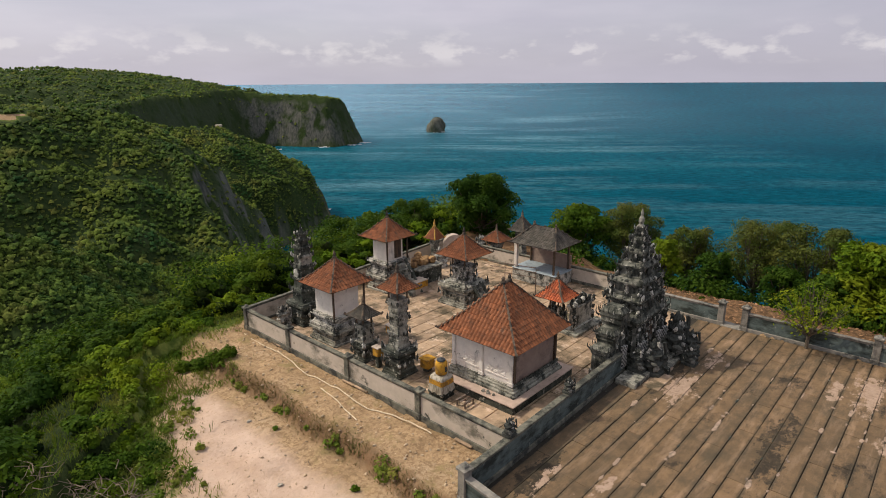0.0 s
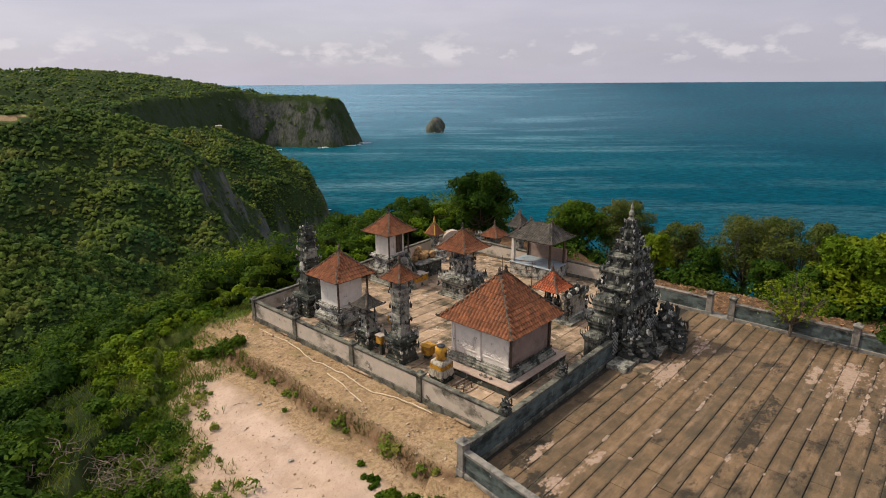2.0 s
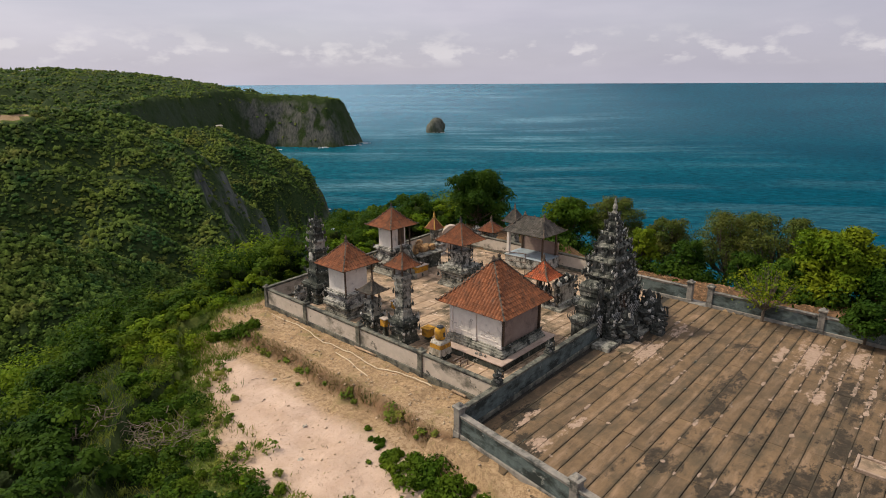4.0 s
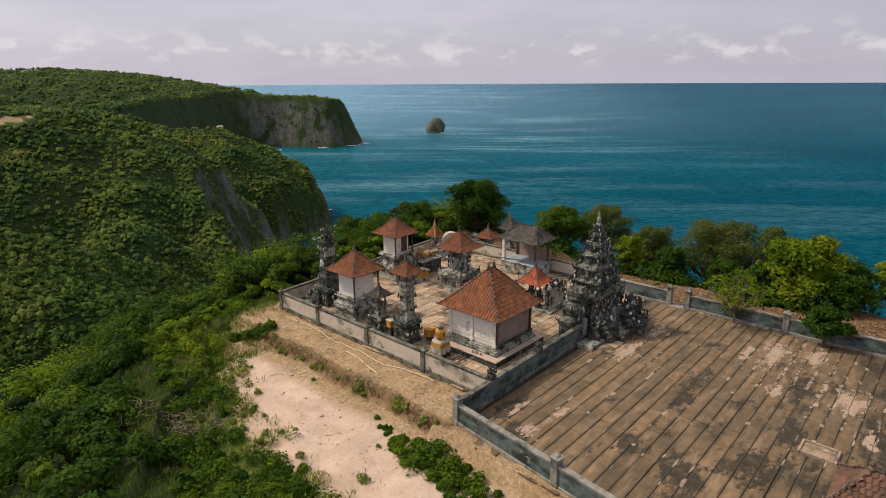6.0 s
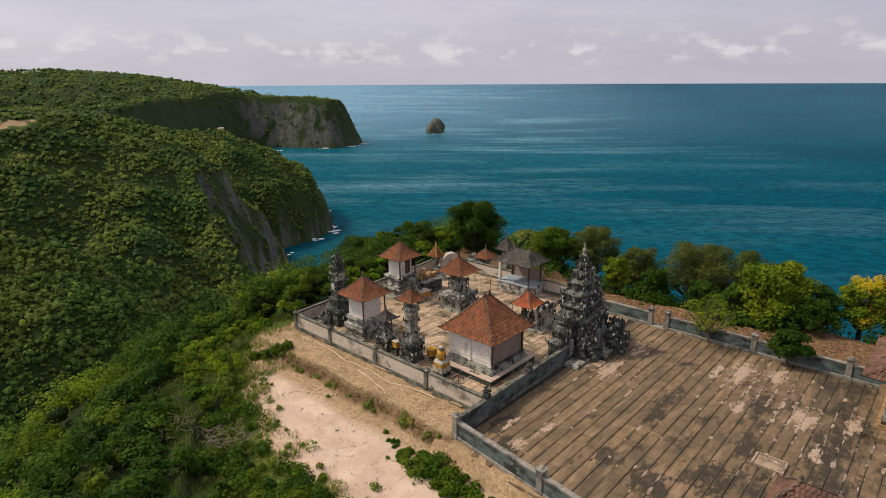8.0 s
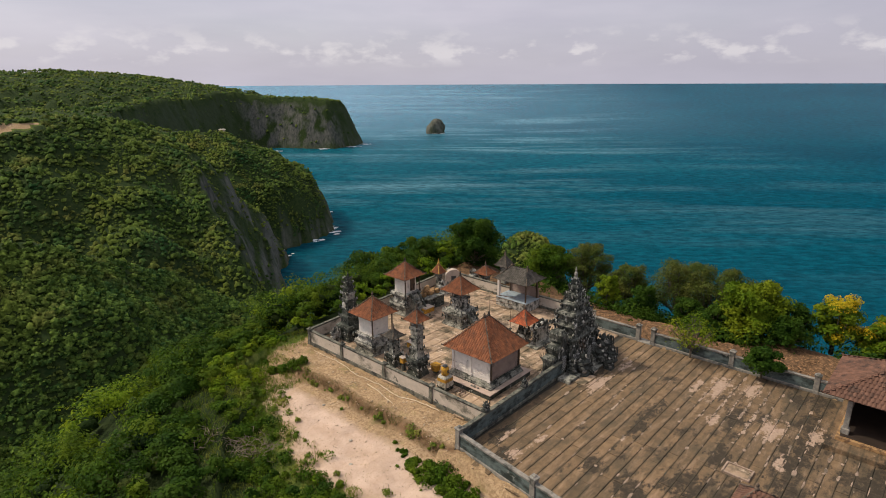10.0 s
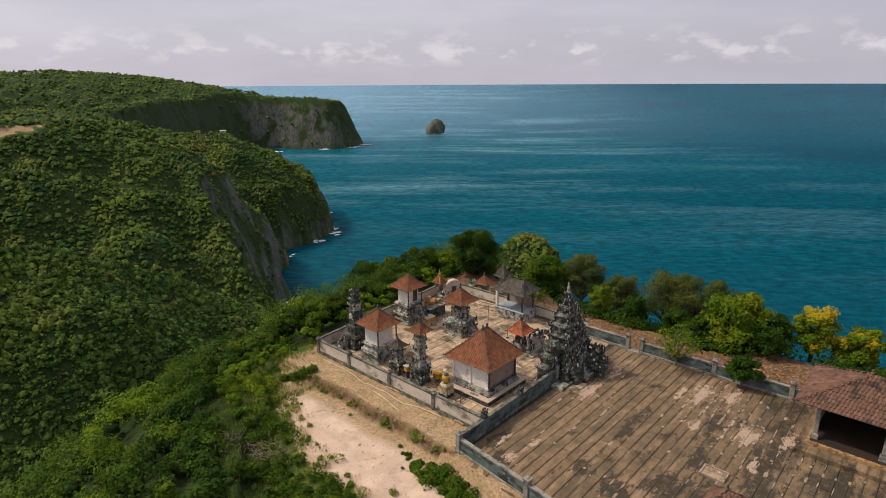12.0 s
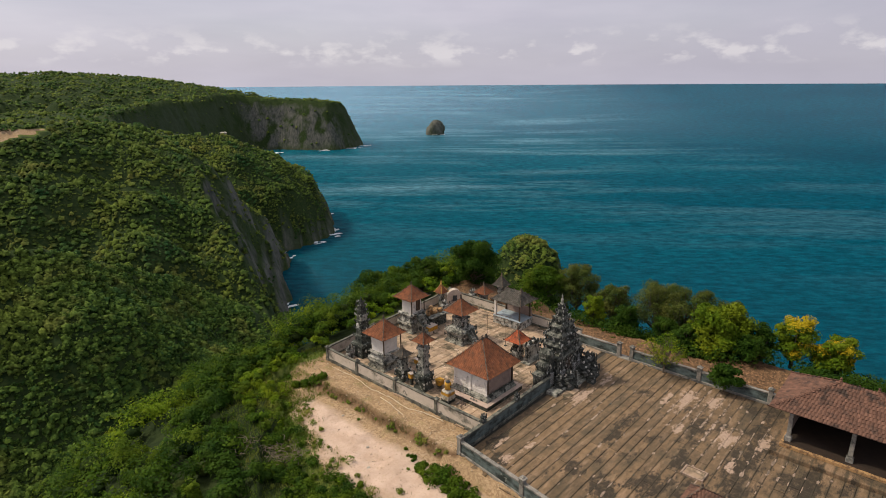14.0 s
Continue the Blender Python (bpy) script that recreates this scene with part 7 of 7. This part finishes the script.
def pave(parent, x_of_y, x1, y0, y1, wide, lengths, mat, seed, limit, gap=0.035, rest_name="far_slabs"):
    rng = random.Random(seed)
    kinds = {}
    for L in lengths:
        kinds[L] = [slab_mesh("slab", L - gap * 0.5, wide - gap, 0.0, mat, seed + 7 * k + int(L * 10)) for k in range(3)]
    y, made = y0, 0
    rest = Soup()
    while y - wide > y1:
        x = x_of_y(y) - rng.random() * 1.2
        while x < x1:
            left = x1 - x
            if left < 0.25:
                break
            L = rng.choice(lengths)
            fit_x = 1.0
            if left - L < 0.5:
                L, fit_x = min(lengths), left / min(lengths)
            me, soup = rng.choice(kinds[L])
            m = Matrix.Translation((x, y - wide, rng.random() * 0.016 - 0.004)) @ Matrix.Rotation((rng.random() - 0.5) * 0.012, 4, "X") @ Matrix.Diagonal((fit_x, 1, 1, 1))
            if made < limit:
                ob = new("slab", me)
                ob.parent = parent
                ob.matrix_basis = m
                made += 1
            else:
                rest.add(soup.v, soup.f, m)
            x += L * fit_x
        y -= wide
    if rest.v:
        ob = part(rest_name, rest, mat, parent)
        ob["kind"] = "stuff"


pave(plaza, lambda y: -2.7 + 0.13 * y, 20.2, -0.62, -36, 0.72, (2.8, 3.6, 4.6, 5.6), M_PLAZA, 400, 300, gap=0.024)
pave(court, lambda y: 0.9, 21.0, 20.2, 0.3, 0.98, (1.3, 1.7, 2.2), M_COURT, 500, 300)


# ---- small things on the ground ----
def hose():
    pts = []
    for i in range(60):
        t = i / 59
        y = 19.6 - 16.2 * t
        pts.append((-0.62 - 0.55 * math.sin(t * 2.6) ** 2 - 0.10 * math.sin(t * 19), y, float(ground_height(-0.62 - 0.55 * math.sin(t * 2.6) ** 2, y)) + 0.06))
    ob = part("hose", Soup().tube(pts, 0.03, 0.03, 6), M_HOSE)
    tagged(ob, "long sun-bleached hose lying beside the temple wall", "hose")
    pts = [(-1.5 - 0.12 * k, 10.5 - 0.62 * k, float(ground_height(-1.5, 10.5 - 0.62 * k)) + 0.04) for k in range(7)]
    tagged(part("pipe", Soup().tube(pts, 0.028, 0.028, 6), M_HOSE), "short pale pipe lying on the sandy ground", "pipe")


def ground_litter():
    rng = random.Random(81)
    s = Soup()
    for _ in range(2600):
        x, y = -13 + 12.7 * rng.random(), -6 + 27 * rng.random()
        if float(edge_distance(np.array(x), np.array(y))) > -0.5 or (x > -4 and y < 0) or (x < -4.2 and rng.random() < 0.65):
            continue
        k = (0.02 + 0.06 * rng.random() ** 4) * (1 if x > -3.4 else 0.8)
        s.lump(x, y, float(ground_height(x, y)) + k * 0.3, k * 1.3, k, k * 0.8, rng, 0.35)
    tagged(part("rubble", s, M_RUBBLE), "pale limestone rubble strewn over the sandy clearing", "rubble", kind="stuff")
    t = Soup()
    for _ in range(55):
        x, y = -12.5 + 9 * rng.random(), -4 + 23 * rng.random()
        if float(edge_distance(np.array(x), np.array(y))) > -0.5:
            continue
        a, L = rng.random() * 6.3, 0.15 + 0.6 * rng.random() ** 3
        z = float(ground_height(x, y)) + 0.02
        t.tube([(x, y, z), (x + L * 0.5 * math.cos(a), y + L * 0.5 * math.sin(a), z + 0.05), (x + L * math.cos(a + 0.2), y + L * math.sin(a + 0.2), z + 0.01)], 0.014, 0.008, 4)
    tagged(part("twigs", t, M_DEADWOOD), "broken twigs scattered on the clearing", "twigs", kind="stuff")
    d = Soup()
    for cx, cy in ((-11.7, 11.1), (-11.2, 9.6), (-12.2, 10.2), (-13.8, 13.2)):
        for _ in range(30):
            x, y = cx + (rng.random() - 0.5) * 1.9, cy + (rng.random() - 0.5) * 1.9
            a, L = rng.random() * 6.3, 0.3 + 0.8 * rng.random()
            z = float(ground_height(x, y)) + 0.2 + 0.5 * rng.random()
            d.tube([(x, y, z), (x + L * 0.5 * math.cos(a), y + L * 0.5 * math.sin(a), z + 0.3 * rng.random()), (x + L * math.cos(a + 0.4), y + L * math.sin(a + 0.4), z + 0.5 * rng.random())], 0.025, 0.008, 4)
    tagged(part("dead_branches", d, M_DEADWOOD), "tangle of grey dead branches at the rim of the clearing", "branches", kind="stuff")


def leaf_litter():
    rng = np.random.default_rng(82)
    X, Y = scatter(rng, 3500, 20.9, 28, -24, 8)
    c = np.stack([X, Y, ground_height(X, Y) + 0.03], -1)
    v = leaf_arrays(rng, c, np.tile([0, 0, 2.0], (len(c), 1)), np.full(len(c), 0.11))
    tagged(part("fallen_leaves", leaves_mesh("fallen_leaves", v), M_DRYLEAF), "dry brown leaves fallen behind the parapet", "leaves", kind="stuff")


def plaza_grime():
    """Moss and weeds along the plaza joints and wall feet."""
    rng = random.Random(83)
    s = Soup()
    for _ in range(60):
        x, k = -2.6 + 22.5 * rng.random(), rng.randrange(0, 34)
        if rng.random() < 0.25:
            x, y = 20.2, -3.5 - 24 * rng.random()
        elif rng.random() < 0.3:
            x, y = -2.5 + 12.5 * rng.random(), -0.5
        else:
            y = -0.62 - 0.72 * k
        q = 0.03 + 0.06 * rng.random()
        s.lump(x, y, 0.005, q * 2.4, q * 0.7, q * 0.35, rng, 0.4)
    tagged(part("moss", s, M_STONE), "dark moss clumps along the paving joints", "moss", kind="stuff")


hose()
ground_litter()
leaf_litter()
plaza_grime()


def mortar_patches():
    """Pale mortar spilled along the plaza joints, thickest towards the hall."""
    rng = random.Random(85)
    s = Soup()
    spots = [(13.4, -13.6, 1.6, 60), (11.0, -16.2, 1.3, 34), (14.4, -11.8, 1.2, 34), (18.0, -11.0, 1.2, 20), (10.0, -3.5, 2.5, 24), (15.5, -3.6, 1.6, 18), (8.0, -17.0, 4.0, 34), (13.5, -19.5, 2.4, 34), (4.0, -8.0, 4.0, 22), (1.5, -14.0, 3.0, 20), (11.0, -24.0, 5.0, 40), (18.0, -14.0, 1.5, 24)]
    for cx, cy, sp, n in spots:
        for _ in range(n):
            x, y = cx + rng.gauss(0, sp), cy + rng.gauss(0, sp)
            y = -0.62 - 0.72 * round((-0.62 - y) / 0.72) + rng.gauss(0, 0.05)
            if not (-2.4 < x < 19.6 and y < -1.4) or (x > 12.4 and y < -17.6):
                continue
            long, wide = 0.08 + 0.42 * rng.random() ** 2.5, 0.03 + 0.09 * rng.random() ** 2
            k, ph = 11, rng.random() * 6.3
            rim = [(0.7 + 0.5 * rng.random()) for _ in range(k)]
            top = [(x + long * rim[i] * math.cos(6.283 * i / k + ph), y + wide * rim[i] * math.sin(6.283 * i / k + ph), 0.0135 + 0.000003 * len(s.f)) for i in range(k)]
            low = [(x + (px - x) * 1.12, y + (py - y) * 1.12, -0.01) for px, py, _ in top]
            s.add(low + top, [(i, (i + 1) % k, k + (i + 1) % k, k + i) for i in range(k)] + [tuple(range(k, 2 * k))])
    tagged(part("mortar", s, M_MORTAR), "pale pinkish mortar broken out along the paving joints", "mortar", kind="stuff")


mortar_patches()


def scraps():
    """A few pale scraps of rubbish on the bare ground."""
    rng = random.Random(86)
    for x, y in ((-6.6, 6.4), (-5.0, 11.6), (-8.2, 4.4)):
        s = Soup()
        k = 9
        rim = [0.10 + 0.09 * rng.random() for _ in range(k)]
        low = [(rim[i] * math.cos(6.283 * i / k), rim[i] * 0.7 * math.sin(6.283 * i / k), 0.0) for i in range(k)]
        top = [(px * 0.8, py * 0.8, 0.03 + 0.05 * rng.random()) for px, py, _ in low]
        s.add(low + top, [(i, (i + 1) % k, k + (i + 1) % k, k + i) for i in range(k)] + [tuple(range(k, 2 * k))])
        ob = part("scrap", s, M_CLOTH)
        ob.matrix_basis = pose(x, y, float(ground_height(x, y)) - 0.005)
        tagged(ob, "crumpled pale scrap lying on the sandy ground", "scrap", "ground scraps")


scraps()
